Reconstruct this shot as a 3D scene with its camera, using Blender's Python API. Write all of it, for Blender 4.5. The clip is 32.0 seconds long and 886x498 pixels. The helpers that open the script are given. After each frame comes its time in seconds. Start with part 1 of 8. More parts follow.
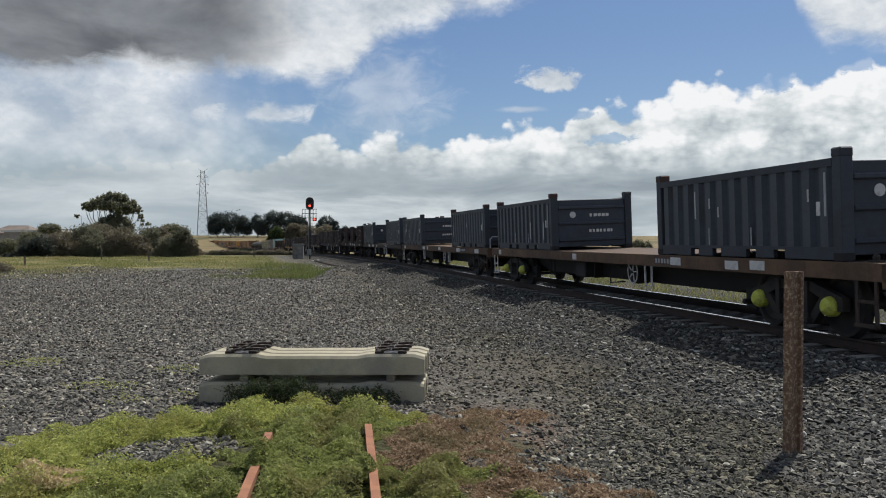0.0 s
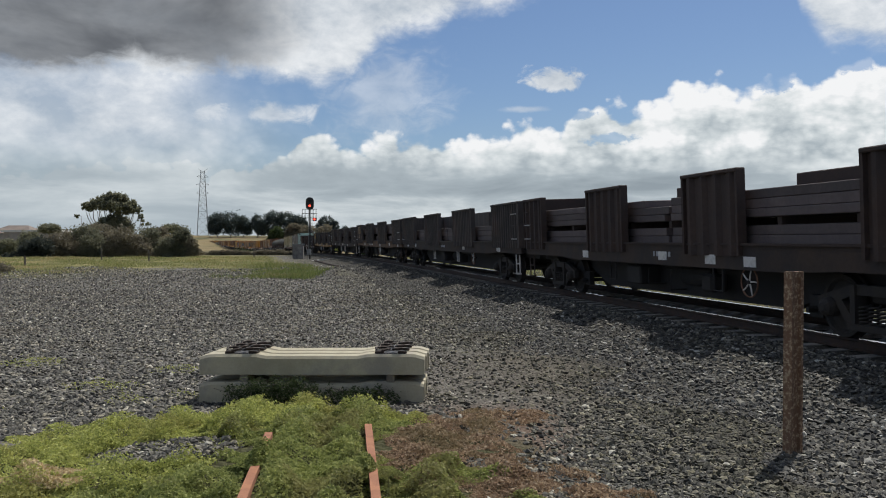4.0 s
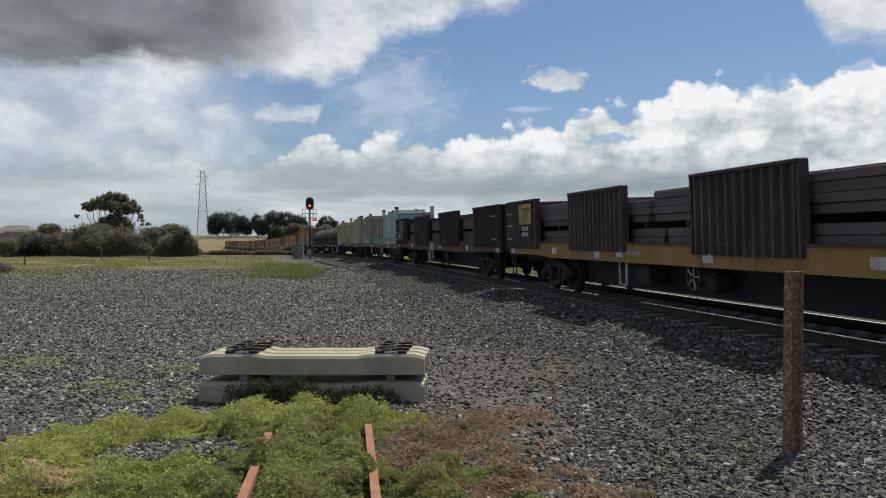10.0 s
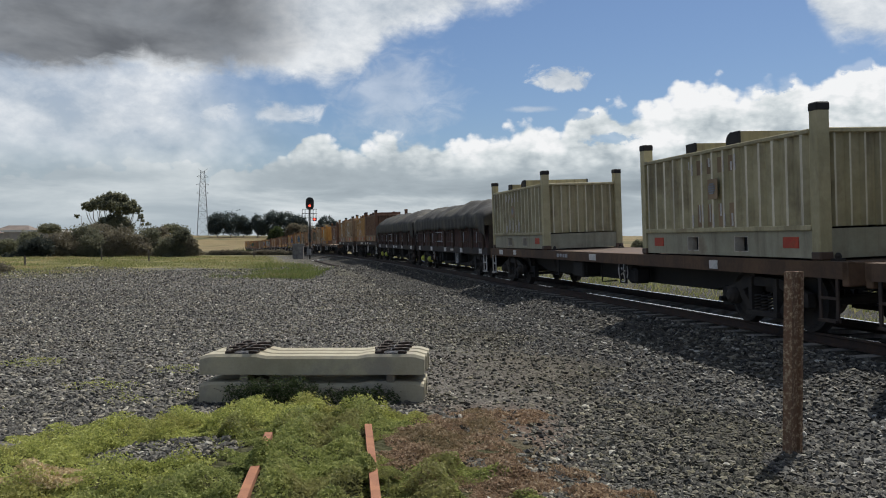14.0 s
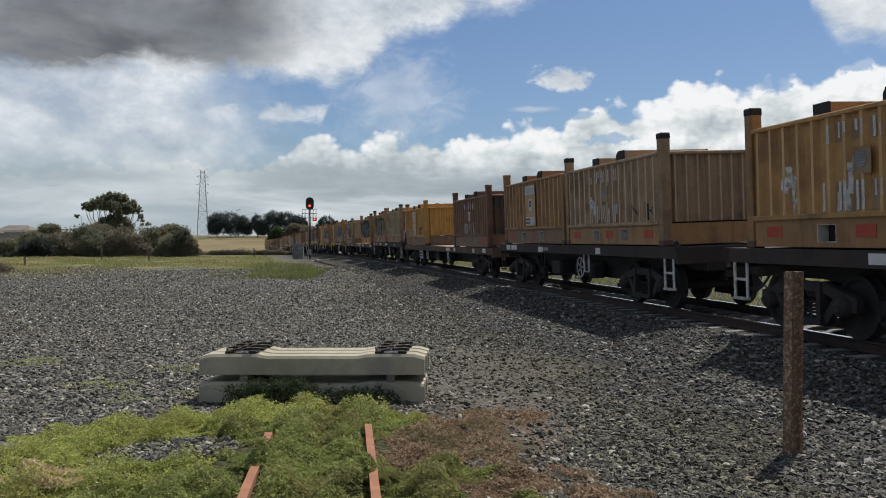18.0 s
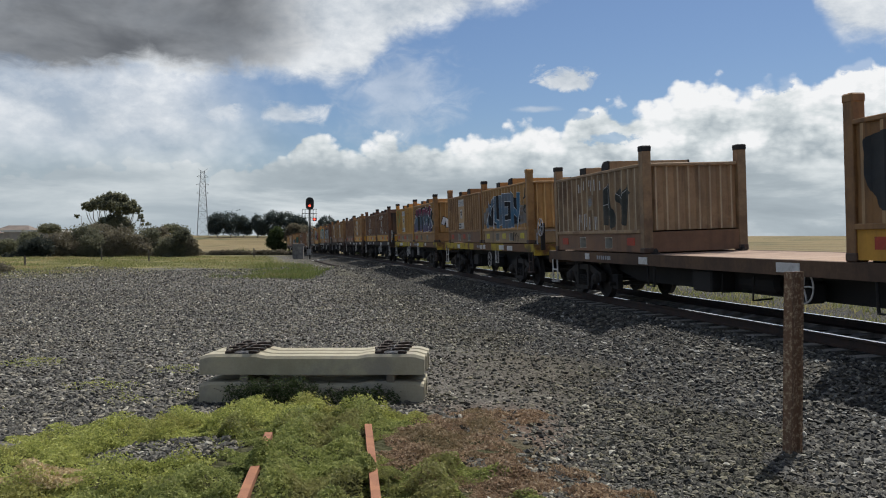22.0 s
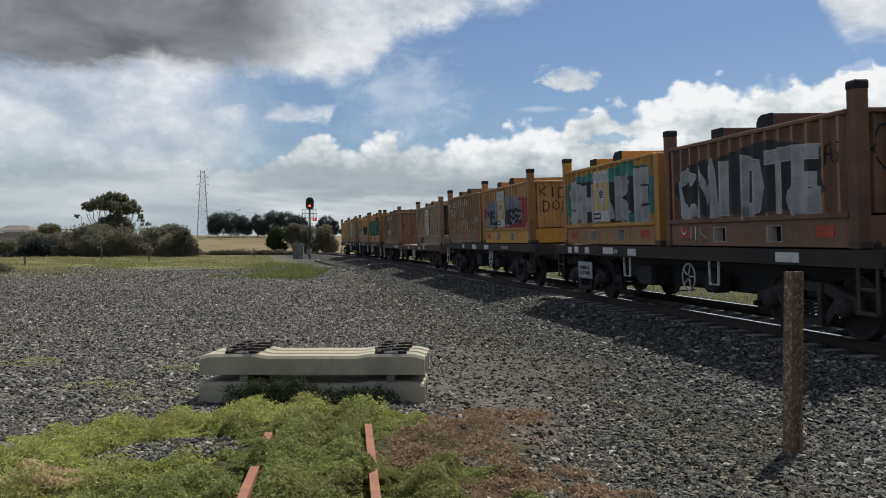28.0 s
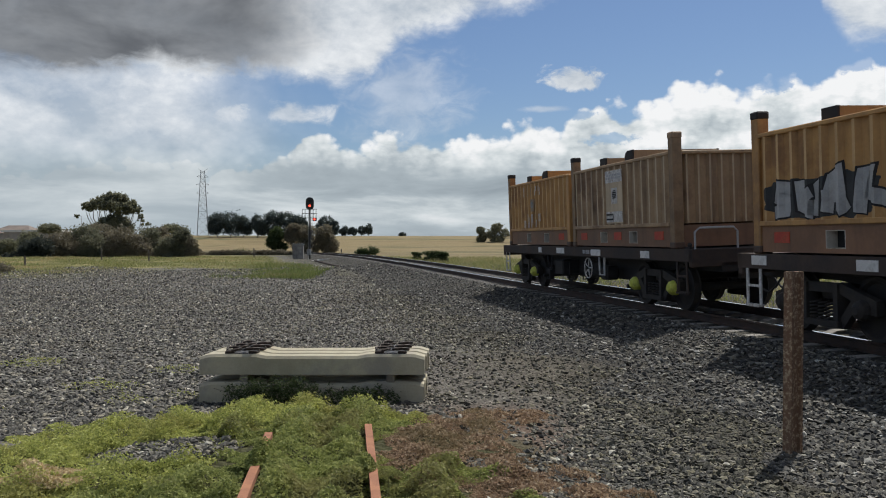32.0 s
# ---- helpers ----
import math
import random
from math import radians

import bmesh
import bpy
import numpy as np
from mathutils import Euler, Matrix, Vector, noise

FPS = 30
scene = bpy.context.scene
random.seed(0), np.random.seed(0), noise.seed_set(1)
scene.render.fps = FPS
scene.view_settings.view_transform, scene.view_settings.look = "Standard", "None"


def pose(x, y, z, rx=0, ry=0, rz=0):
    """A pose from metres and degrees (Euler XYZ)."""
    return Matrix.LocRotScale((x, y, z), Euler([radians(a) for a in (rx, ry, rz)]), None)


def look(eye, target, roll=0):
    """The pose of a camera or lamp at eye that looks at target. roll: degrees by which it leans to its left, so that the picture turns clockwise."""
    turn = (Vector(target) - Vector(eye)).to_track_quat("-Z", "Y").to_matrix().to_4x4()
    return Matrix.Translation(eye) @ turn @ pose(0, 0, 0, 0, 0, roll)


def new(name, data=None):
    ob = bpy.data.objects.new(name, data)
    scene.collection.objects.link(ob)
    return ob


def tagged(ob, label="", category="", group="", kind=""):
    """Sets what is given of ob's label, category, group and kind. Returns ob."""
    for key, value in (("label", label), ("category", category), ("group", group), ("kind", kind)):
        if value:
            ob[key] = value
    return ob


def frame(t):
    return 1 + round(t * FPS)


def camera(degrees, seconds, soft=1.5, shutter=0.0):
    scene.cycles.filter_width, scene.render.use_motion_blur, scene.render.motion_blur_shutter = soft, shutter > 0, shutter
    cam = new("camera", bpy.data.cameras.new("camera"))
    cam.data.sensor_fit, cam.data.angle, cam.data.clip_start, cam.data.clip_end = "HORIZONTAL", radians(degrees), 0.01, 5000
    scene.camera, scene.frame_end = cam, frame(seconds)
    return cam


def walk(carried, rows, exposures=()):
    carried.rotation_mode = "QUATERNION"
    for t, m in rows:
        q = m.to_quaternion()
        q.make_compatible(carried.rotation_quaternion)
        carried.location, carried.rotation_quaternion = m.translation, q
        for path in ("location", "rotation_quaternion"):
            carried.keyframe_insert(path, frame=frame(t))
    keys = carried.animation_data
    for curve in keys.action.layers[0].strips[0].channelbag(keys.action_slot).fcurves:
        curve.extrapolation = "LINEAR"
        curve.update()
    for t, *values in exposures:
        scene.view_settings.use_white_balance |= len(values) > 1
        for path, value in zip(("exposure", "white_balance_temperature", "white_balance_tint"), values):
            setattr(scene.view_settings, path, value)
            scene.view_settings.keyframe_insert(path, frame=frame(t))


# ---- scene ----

# ---- camera: stands still beside the line ----
EYE = (0.0, 0.0, 1.807)
cam = camera(54.57, 32.0, soft=1.05)
still = pose(*EYE, 90 - 0.636, 0, 0)
walk(cam, [(0.0, still), (32.0, still)])

# ---- world, sun ----
SUN_EL, SUN_AZ = radians(56), radians(34)      # the sun stands ahead, beyond the train
world = bpy.data.worlds.new("sky")
scene.world = world
world.use_nodes = True


class Net:
    """Short hand for shader nodes."""
    def __init__(self, tree):
        self.t = tree
        tree.nodes.clear()

    def n(self, kind, **props):
        node = self.t.nodes.new(kind)
        for k, v in props.items():
            if k == "operation":
                node.operation = v
            elif k == "data_type":
                node.data_type = v
            elif k == "blend_type":
                node.blend_type = v
            elif k == "feature":
                node.feature = v
        return node

    def put(self, sock, v):
        if isinstance(v, bpy.types.NodeSocket):
            self.t.links.new(v, sock)
        elif v is not None:
            sock.default_value = v

    def math(self, op, a, b=None, c=None, clamp=False):
        m = self.n("ShaderNodeMath", operation=op)
        m.use_clamp = clamp
        for i, v in enumerate((a, b, c)):
            self.put(m.inputs[i], v)
        return m.outputs[0]

    def mix(self, f, a, b, blend="MIX"):
        m = self.n("ShaderNodeMix", data_type="RGBA", blend_type=blend)
        self.put(m.inputs[0], f)
        self.put(m.inputs[6], a)
        self.put(m.inputs[7], b)
        return m.outputs[2]

    def noise(self, vec, scale, detail=4.0, rough=0.55, dist=0.0):
        m = self.n("ShaderNodeTexNoise")
        self.put(m.inputs["Vector"], vec)
        self.put(m.inputs["Scale"], scale)
        m.inputs["Detail"].default_value = detail
        m.inputs["Roughness"].default_value = rough
        m.inputs["Distortion"].default_value = dist
        return m.outputs[0]

    def ramp(self, f, stops, smooth=False):
        m = self.n("ShaderNodeValToRGB")
        cr = m.color_ramp
        cr.interpolation = "EASE" if smooth else "LINEAR"
        while len(cr.elements) > 1:
            cr.elements.remove(cr.elements[-1])
        for i, (p, c) in enumerate(stops):
            e = cr.elements[0] if i == 0 else cr.elements.new(p)
            e.position = p
            e.color = (c, c, c, 1) if isinstance(c, (int, float)) else (*c, 1)
        self.put(m.inputs[0], f)
        return m.outputs[0]

    def step(self, v, lo, hi):
        m = self.n("ShaderNodeMapRange")
        m.interpolation_type = "SMOOTHSTEP"
        self.put(m.inputs[0], v)
        m.inputs[1].default_value, m.inputs[2].default_value = lo, hi
        return m.outputs[0]

    def sky_angles(self, vec):
        """Azimuth from straight ahead (to the right) and elevation, in radians."""
        sep = self.n("ShaderNodeSeparateXYZ")
        self.put(sep.inputs[0], vec)
        az = self.math("ARCTAN2", sep.outputs[0], sep.outputs[1])
        el = self.math("ARCSINE", sep.outputs[2])
        return az, el

    def combine(self, x, y, z):
        m = self.n("ShaderNodeCombineXYZ")
        for i, v in enumerate((x, y, z)):
            self.put(m.inputs[i], v)
        return m.outputs[0]


def build_world():
    k = Net(world.node_tree)
    co = k.n("ShaderNodeTexCoord").outputs["Generated"]
    nrm = k.n("ShaderNodeVectorMath", operation="NORMALIZE")
    k.put(nrm.inputs[0], co)
    az, el = k.sky_angles(nrm.outputs[0])
    sky = k.n("ShaderNodeTexSky")
    sky.sky_type, sky.sun_disc = "NISHITA", False
    sky.sun_elevation, sky.sun_rotation = SUN_EL, SUN_AZ
    sky.air_density, sky.dust_density = 1.0, 0.6
    blue = k.mix(1.0, sky.outputs[0], (0.053, 0.062, 0.076, 1), "MULTIPLY")
    # heaped clouds low over the horizon: their tops rise and fall with the azimuth
    a01 = k.math("MULTIPLY_ADD", az, 1.0, 0.5)
    top = k.ramp(a01, [(0.0, 0.083), (0.156, 0.089), (0.253, 0.0945), (0.315, 0.104), (0.354, 0.120), (0.40, 0.117), (0.445, 0.1235), (0.51, 0.1165), (0.55, 0.122),
                       (0.602, 0.1375), (0.637, 0.130), (0.654, 0.152), (0.736, 0.157), (0.767, 0.170), (0.812, 0.180), (0.833, 0.164), (0.884, 0.186), (0.919, 0.178), (1.0, 0.192)])
    flat = k.combine(az, k.math("MULTIPLY", el, 1.25), 0.0)

    def puffs(scale, z):
        warp = k.noise(flat, scale * 0.8, 3.0, 0.5)
        v = k.n("ShaderNodeTexVoronoi", feature="SMOOTH_F1")
        k.put(v.inputs["Vector"], k.combine(k.math("MULTIPLY_ADD", warp, 0.35 / scale, az), k.math("MULTIPLY_ADD", warp, 0.5 / scale, k.math("MULTIPLY", el, 1.25)), z))
        v.inputs["Scale"].default_value = scale
        v.inputs["Smoothness"].default_value = 0.35
        return k.math("SUBTRACT", 0.75, v.outputs["Distance"])

    def window(az0, el0, rx, ry, rag):
        x = k.math("DIVIDE", k.math("SUBTRACT", az, az0), rx)
        y = k.math("DIVIDE", k.math("SUBTRACT", el, el0), ry)
        r = k.math("SQRT", k.math("ADD", k.math("MULTIPLY", x, x), k.math("MULTIPLY", y, y)))
        return k.step(k.math("ADD", r, k.math("MULTIPLY_ADD", rag, -3.0, 1.5)), 1.15, 0.6)
    p1, p2, p3 = puffs(20.0, 0.3), puffs(46.0, 0.7), puffs(105.0, 0.1)
    fray = k.noise(flat, 55.0, 6.0, 0.66)
    heap = k.math("ADD", k.math("MULTIPLY", p1, 0.034), k.math("ADD", k.math("MULTIPLY", p2, 0.020), k.math("MULTIPLY", p3, 0.008)))
    d = k.math("ADD", k.math("SUBTRACT", top, el), k.math("SUBTRACT", heap, 0.0185))
    d = k.math("ADD", d, k.math("MULTIPLY_ADD", fray, 0.020, -0.010))
    cover = k.step(d, -0.001, 0.011)
    # thin milky cloud joins the heaps to the left
    left = k.step(az, -0.12, -0.30)
    milk = k.math("MULTIPLY", left, k.step(d, -0.10, 0.02))
    cover = k.math("MAXIMUM", cover, k.math("MULTIPLY", milk, 0.80))
    for gap in (window(0.195, 0.114, 0.030, 0.0065, fray), window(0.37, 0.168, 0.026, 0.010, fray), window(0.445, 0.182, 0.022, 0.010, fray), window(0.155, 0.142, 0.02, 0.006, fray)):
        cover = k.math("MULTIPLY", cover, k.math("SUBTRACT", 1.0, k.math("MULTIPLY", gap, 0.75)))
    # sunlit heads, long grey bellies, duller to the left and towards the horizon
    long = k.noise(k.combine(az, k.math("MULTIPLY", el, 2.3), 1.0), 9.0, 8.0, 0.60, 0.15)
    soft = k.noise(k.combine(az, k.math("MULTIPLY", el, 1.5), 3.0), 22.0, 7.0, 0.60, 0.1)
    rim = k.step(d, 0.050, 0.0)
    lift = k.ramp(a01, [(0.0, 0.44), (0.3, 0.44), (0.45, 0.47), (0.6, 0.60), (0.75, 0.70), (1.0, 0.76)])
    tone = k.math("ADD", k.math("MULTIPLY_ADD", long, 1.5, -0.75), k.math("MULTIPLY_ADD", soft, 1.0, -0.5))
    tone = k.math("ADD", tone, lift)
    tone = k.math("ADD", tone, k.math("MULTIPLY", rim, 0.34))
    tone = k.math("ADD", tone, k.math("MULTIPLY_ADD", k.math("ADD", k.math("MULTIPLY", p3, 0.6), k.math("ADD", p1, p2)), 0.40, -0.27))
    flatter = k.math("MULTIPLY_ADD", k.noise(k.combine(az, k.math("MULTIPLY", el, 4.5), 9.0), 6.5, 6.0, 0.55, 0.3), 2.1, -0.60)
    tone = k.math("ADD", tone, k.math("MULTIPLY", k.step(el, 0.105, 0.055), k.math("SUBTRACT", flatter, tone)))
    tone = k.math("SUBTRACT", tone, k.math("MULTIPLY", k.math("MULTIPLY", left, 0.28), k.math("SUBTRACT", tone, 0.52)))
    body = k.ramp(tone, [(0.0, (0.28, 0.330, 0.370)), (0.4, (0.40, 0.46, 0.50)), (0.72, (0.66, 0.71, 0.73)), (1.0, (0.90, 0.91, 0.92))])
    haze = k.step(el, 0.075, 0.0)
    body = k.mix(k.math("MULTIPLY", haze, 0.32), body, (0.45, 0.515, 0.56, 1))
    body = k.mix(k.math("MULTIPLY", left, 0.25), body, (0.43, 0.50, 0.555, 1))
    # the rest of the sky, behind and overhead: broken cloud, white where the sun shines on it
    cl2 = k.step(k.noise(nrm.outputs[0], 3.2, 6.0, 0.55), 0.42, 0.60)
    over = k.mix(k.math("MULTIPLY", cl2, k.step(el, 0.28, 0.45)), blue, (0.54, 0.57, 0.61, 1))
    front = k.step(k.math("ABSOLUTE", az), 1.5, 0.9)
    body = k.mix(front, (0.50, 0.535, 0.58, 1), body)
    col = k.mix(cover, over, body)
    below = k.step(el, -0.005, -0.03)
    col = k.mix(below, col, (0.10, 0.09, 0.07, 1))
    bg = k.n("ShaderNodeBackground")
    k.put(bg.inputs[0], col)
    bg.inputs[1].default_value = 1.0
    out = k.n("ShaderNodeOutputWorld")
    k.t.links.new(bg.outputs[0], out.inputs[0])


build_world()
sun_data = bpy.data.lights.new("sun", "SUN")
sun_data.energy, sun_data.angle, sun_data.color = 4.3, radians(0.55), (1.0, 0.96, 0.89)
sun = new("sun", sun_data)
way = Vector((math.sin(SUN_AZ) * math.cos(SUN_EL), math.cos(SUN_AZ) * math.cos(SUN_EL), math.sin(SUN_EL)))
sun.matrix_world = look(way * 100, (0, 0, 0))


# ---- materials ----
def surface(name, c1, c2, scale=3.0, rough=0.8, bump=0.0, bump_scale=60.0, metal=0.0, fine=0.25, stain=None, stain_scale=0.7,
            streak=0.0, streak_col=(0.05, 0.03, 0.02), vary=0.0, space="Object", contrast=(0.35, 0.65), grime=0.0):
    """Two tones in broad patches, fine grain, optional stains, downward streaks and relief."""
    m = bpy.data.materials.new(name)
    m.use_nodes = True
    k = Net(m.node_tree)
    co = k.n("ShaderNodeTexCoord").outputs[space]
    f = k.step(k.noise(co, scale, 5.0, 0.6), *contrast)
    col = k.mix(f, (*c1, 1), (*c2, 1))
    if stain:
        g = k.step(k.noise(co, stain_scale, 6.0, 0.65), 0.5, 0.68)
        col = k.mix(k.math("MULTIPLY", g, 0.8), col, (*stain, 1))
    if streak:
        mp = k.n("ShaderNodeMapping")
        k.put(mp.inputs[0], co)
        mp.inputs[3].default_value = (4.6, 4.6, 0.40)
        g = k.step(k.noise(mp.outputs[0], 1.0, 7.0, 0.66, 0.6), 0.46, 0.86)
        col = k.mix(k.math("MULTIPLY", g, streak), col, (*streak_col, 1))
    if grime:                                  # broad dark runs of dirt
        mp = k.n("ShaderNodeMapping")
        k.put(mp.inputs[0], co)
        r = k.n("ShaderNodeObjectInfo").outputs["Random"]
        k.put(mp.inputs[1], k.combine(k.math("MULTIPLY", r, 37.0), k.math("MULTIPLY", r, 91.0), 0.0))
        mp.inputs[3].default_value = (1.7, 1.7, 0.30)
        g = k.step(k.noise(mp.outputs[0], 1.0, 5.0, 0.7, 0.3), 0.50, 0.78)
        col = k.mix(k.math("MULTIPLY", g, grime), col, (0.045, 0.028, 0.019, 1))
    if fine:
        h = k.noise(co, scale * 16, 3.0, 0.7)
        col = k.mix(1.0, col, k.mix(h, (1 - fine,) * 3 + (1,), (1 + fine,) * 3 + (1,)), "MULTIPLY")
    if vary:
        r = k.n("ShaderNodeObjectInfo").outputs["Random"]
        col = k.mix(1.0, col, k.mix(r, (1 - vary,) * 3 + (1,), (1 + vary,) * 3 + (1,)), "MULTIPLY")
    b = k.n("ShaderNodeBsdfPrincipled")
    k.put(b.inputs["Base Color"], col)
    k.put(b.inputs["Roughness"], k.math("MULTIPLY_ADD", f, 0.12, rough - 0.06, clamp=True))
    b.inputs["Metallic"].default_value = metal
    if bump:
        bp = k.n("ShaderNodeBump")
        bp.inputs["Strength"].default_value = 0.7
        bp.inputs["Distance"].default_value = bump
        k.put(bp.inputs["Height"], k.noise(co, bump_scale, 4.0, 0.6))
        k.t.links.new(bp.outputs[0], b.inputs["Normal"])
    k.t.links.new(b.outputs[0], k.n("ShaderNodeOutputMaterial").inputs[0])
    return m


M_NAVY = surface("navy_paint", (0.027, 0.035, 0.048), (0.043, 0.053, 0.068), 0.8, 0.6, 0.002, 30, streak=0.35, stain=(0.03, 0.028, 0.028), vary=0.2)
M_NAVYRUST = surface("navy_rusting", (0.030, 0.034, 0.042), (0.085, 0.040, 0.026), 5.0, 0.7, 0.002, 30, contrast=(0.42, 0.6))
M_WAGON = surface("wagon_grime", (0.040, 0.030, 0.025), (0.075, 0.052, 0.038), 1.2, 0.85, 0.003, 40, streak=0.4, stain=(0.10, 0.055, 0.03), vary=0.2)
M_DARK = surface("underframe_black", (0.014, 0.013, 0.012), (0.029, 0.026, 0.024), 2.0, 0.85, 0.002, 60)
M_BOGIE = surface("bogie_grime", (0.017, 0.015, 0.014), (0.040, 0.033, 0.027), 3.0, 0.85, 0.003, 60)
M_STEELSHINE = surface("rail_head", (0.66, 0.66, 0.67), (0.78, 0.78, 0.78), 5.0, 0.17, metal=1.0, fine=0.05)
M_RAIL = surface("rail_rust", (0.032, 0.021, 0.017), (0.060, 0.036, 0.026), 4.0, 0.85, 0.002, 80)
M_CONC = surface("sleeper_concrete", (0.34, 0.305, 0.215), (0.43, 0.39, 0.285), 2.5, 0.9, 0.003, 90, fine=0.12, stain=(0.28, 0.26, 0.22), stain_scale=2.0)
M_CONC_OLD = surface("sleeper_old", (0.16, 0.15, 0.14), (0.26, 0.245, 0.22), 3.0, 0.95, 0.004, 60, vary=0.25)

# ---- the line: a wide left-hand curve ----
CX, CY, TH0, K1, K2 = 6.740, 12.0, 0.19764, 2.552e-4, 1.557e-6
RAIL_Z, CANT = 0.42, 0.0358
SPEED, SLOWING = 15.0503, -0.03103
_s = np.linspace(-60, 760, 8201)
_th = TH0 + K1 * _s + K2 * _s * np.abs(_s) / 2
_i0 = int(np.argmin(abs(_s)))
_x = np.cumsum(-np.sin(_th)) * 0.1
_y = np.cumsum(np.cos(_th)) * 0.1
_x += CX - _x[_i0]
_y += CY - _y[_i0]


def ease(v, lo, hi):
    f = np.clip((np.asarray(v, float) - lo) / (hi - lo), 0, 1)
    return f * f * (3 - 2 * f)


def fall(y):
    """The land and the line sink gently far away."""
    return 2.6 * ease(y, 50, 300)


def line_at(s):
    """Centre of the line at the distance s along it: x, y, height of the rails, heading."""
    x, y, th = (float(np.interp(s, _s, a)) for a in (_x, _y, _th))
    return x, y, RAIL_Z - float(fall(y)), th


def on_line(s, side=0.0, h=0.0):
    """Pose on the line, x of the thing to the camera's side of the line, y back along it, z up, canted."""
    x, y, z, th = line_at(s)
    ex = Vector((-math.cos(th), -math.sin(th), 0))
    ey = Vector((-math.sin(th), math.cos(th), 0))     # away from the camera, against the travel
    ez = Vector((0, 0, 1))
    c, n = math.cos(CANT), math.sin(CANT)
    ax, az = ex * c - ez * n, ex * n + ez * c
    m = Matrix((( -ax.x, ey.x, az.x, x), (-ax.y, ey.y, az.y, y), (-ax.z, ey.z, az.z, z), (0, 0, 0, 1)))
    return m @ Matrix.Translation((-side, 0, h))


def gone(t):
    return SPEED * (t - 16) + SLOWING * (t - 16) ** 2 / 2


TRAIN = []                     # (thing, place along the train, height over the rails)


def motions():
    for ob, u, h in TRAIN:
        rows = []
        for i in range(17):
            t = i * 2.0
            rows.append((t, on_line(u - gone(t), 0, h)))
        walk(ob, rows)
    walk(clouds, [(t, pose(0, 0, 0, 0, 0, -1.45 * t / 32)) for t in (0, 8, 16, 24, 32)])


# ---- mesh helpers ----
def box(bm, x0, x1, y0, y1, z0, z1, bevel=0.0):
    vs = [bm.verts.new(p) for p in ((x0, y0, z0), (x1, y0, z0), (x1, y1, z0), (x0, y1, z0), (x0, y0, z1), (x1, y0, z1), (x1, y1, z1), (x0, y1, z1))]
    fs = [bm.faces.new([vs[i] for i in q]) for q in ((0, 3, 2, 1), (4, 5, 6, 7), (0, 1, 5, 4), (1, 2, 6, 5), (2, 3, 7, 6), (3, 0, 4, 7))]
    if bevel:
        es = {e for f in fs for e in f.edges}
        bmesh.ops.bevel(bm, geom=list(es), offset=bevel, segments=1, affect="EDGES")
    return vs


def tube(bm, pts, r, sides=8, caps=True):
    """A round bar along the points."""
    rings = []
    pts = [Vector(p) for p in pts]
    rs = r if isinstance(r, (list, tuple)) else [r] * len(pts)
    for i, p in enumerate(pts):
        d = (pts[min(i + 1, len(pts) - 1)] - pts[max(i - 1, 0)]).normalized()
        a = d.orthogonal().normalized() if i == 0 else (a - d * a.dot(d)).normalized()
        b = d.cross(a)
        rings.append([bm.verts.new(p + (a * math.cos(j * math.tau / sides) + b * math.sin(j * math.tau / sides)) * rs[i]) for j in range(sides)])
    for r0, r1 in zip(rings, rings[1:]):
        for j in range(sides):
            bm.faces.new((r0[j], r0[(j + 1) % sides], r1[(j + 1) % sides], r1[j]))
    if caps:
        bm.faces.new(rings[0][::-1])
        bm.faces.new(rings[-1])


def prism(bm, outline, lo, hi, axis=0):
    """A closed outline in the two other axes, drawn out along the axis."""
    def at(p, v):
        q = list(p)
        q.insert(axis, v)
        return q
    a = [bm.verts.new(at(p, lo)) for p in outline]
    b = [bm.verts.new(at(p, hi)) for p in outline]
    n = len(outline)
    for i in range(n):
        bm.faces.new((a[i], a[(i + 1) % n], b[(i + 1) % n], b[i]))
    bm.faces.new(a[::-1])
    bm.faces.new(b)


def finish(bm, material, name):
    bmesh.ops.recalc_face_normals(bm, faces=bm.faces)
    me = bpy.data.meshes.new(name)
    bm.to_mesh(me)
    bm.free()
    me.materials.append(material)
    return me


def part(name, bm, material, parent, label="", at=None):
    ob = new(name, bm if isinstance(bm, bpy.types.Mesh) else finish(bm, material, name))
    ob.parent = parent
    if at is not None:
        ob.matrix_basis = at
    if label:
        ob["label"] = label
    return ob


def boxed(*a, bevel=0.0):
    bm = bmesh.new()
    box(bm, *a, bevel=bevel)
    return bm


def thing(name, label, category, group="", at=None):
    ob = tagged(new(name), label, category, group)
    ob.empty_display_size = 0.2
    if at is not None:
        ob.matrix_basis = at
    return ob

# ---- train: materials ----
def paint(name, a, b, **kw):
    base = dict(scale=0.9, rough=0.62, bump=0.002, bump_scale=30, fine=0.10, streak=0.6, streak_col=(0.085, 0.042, 0.024), vary=0.14, grime=0.55)
    base.update(kw)
    return surface(name, a, b, **base)


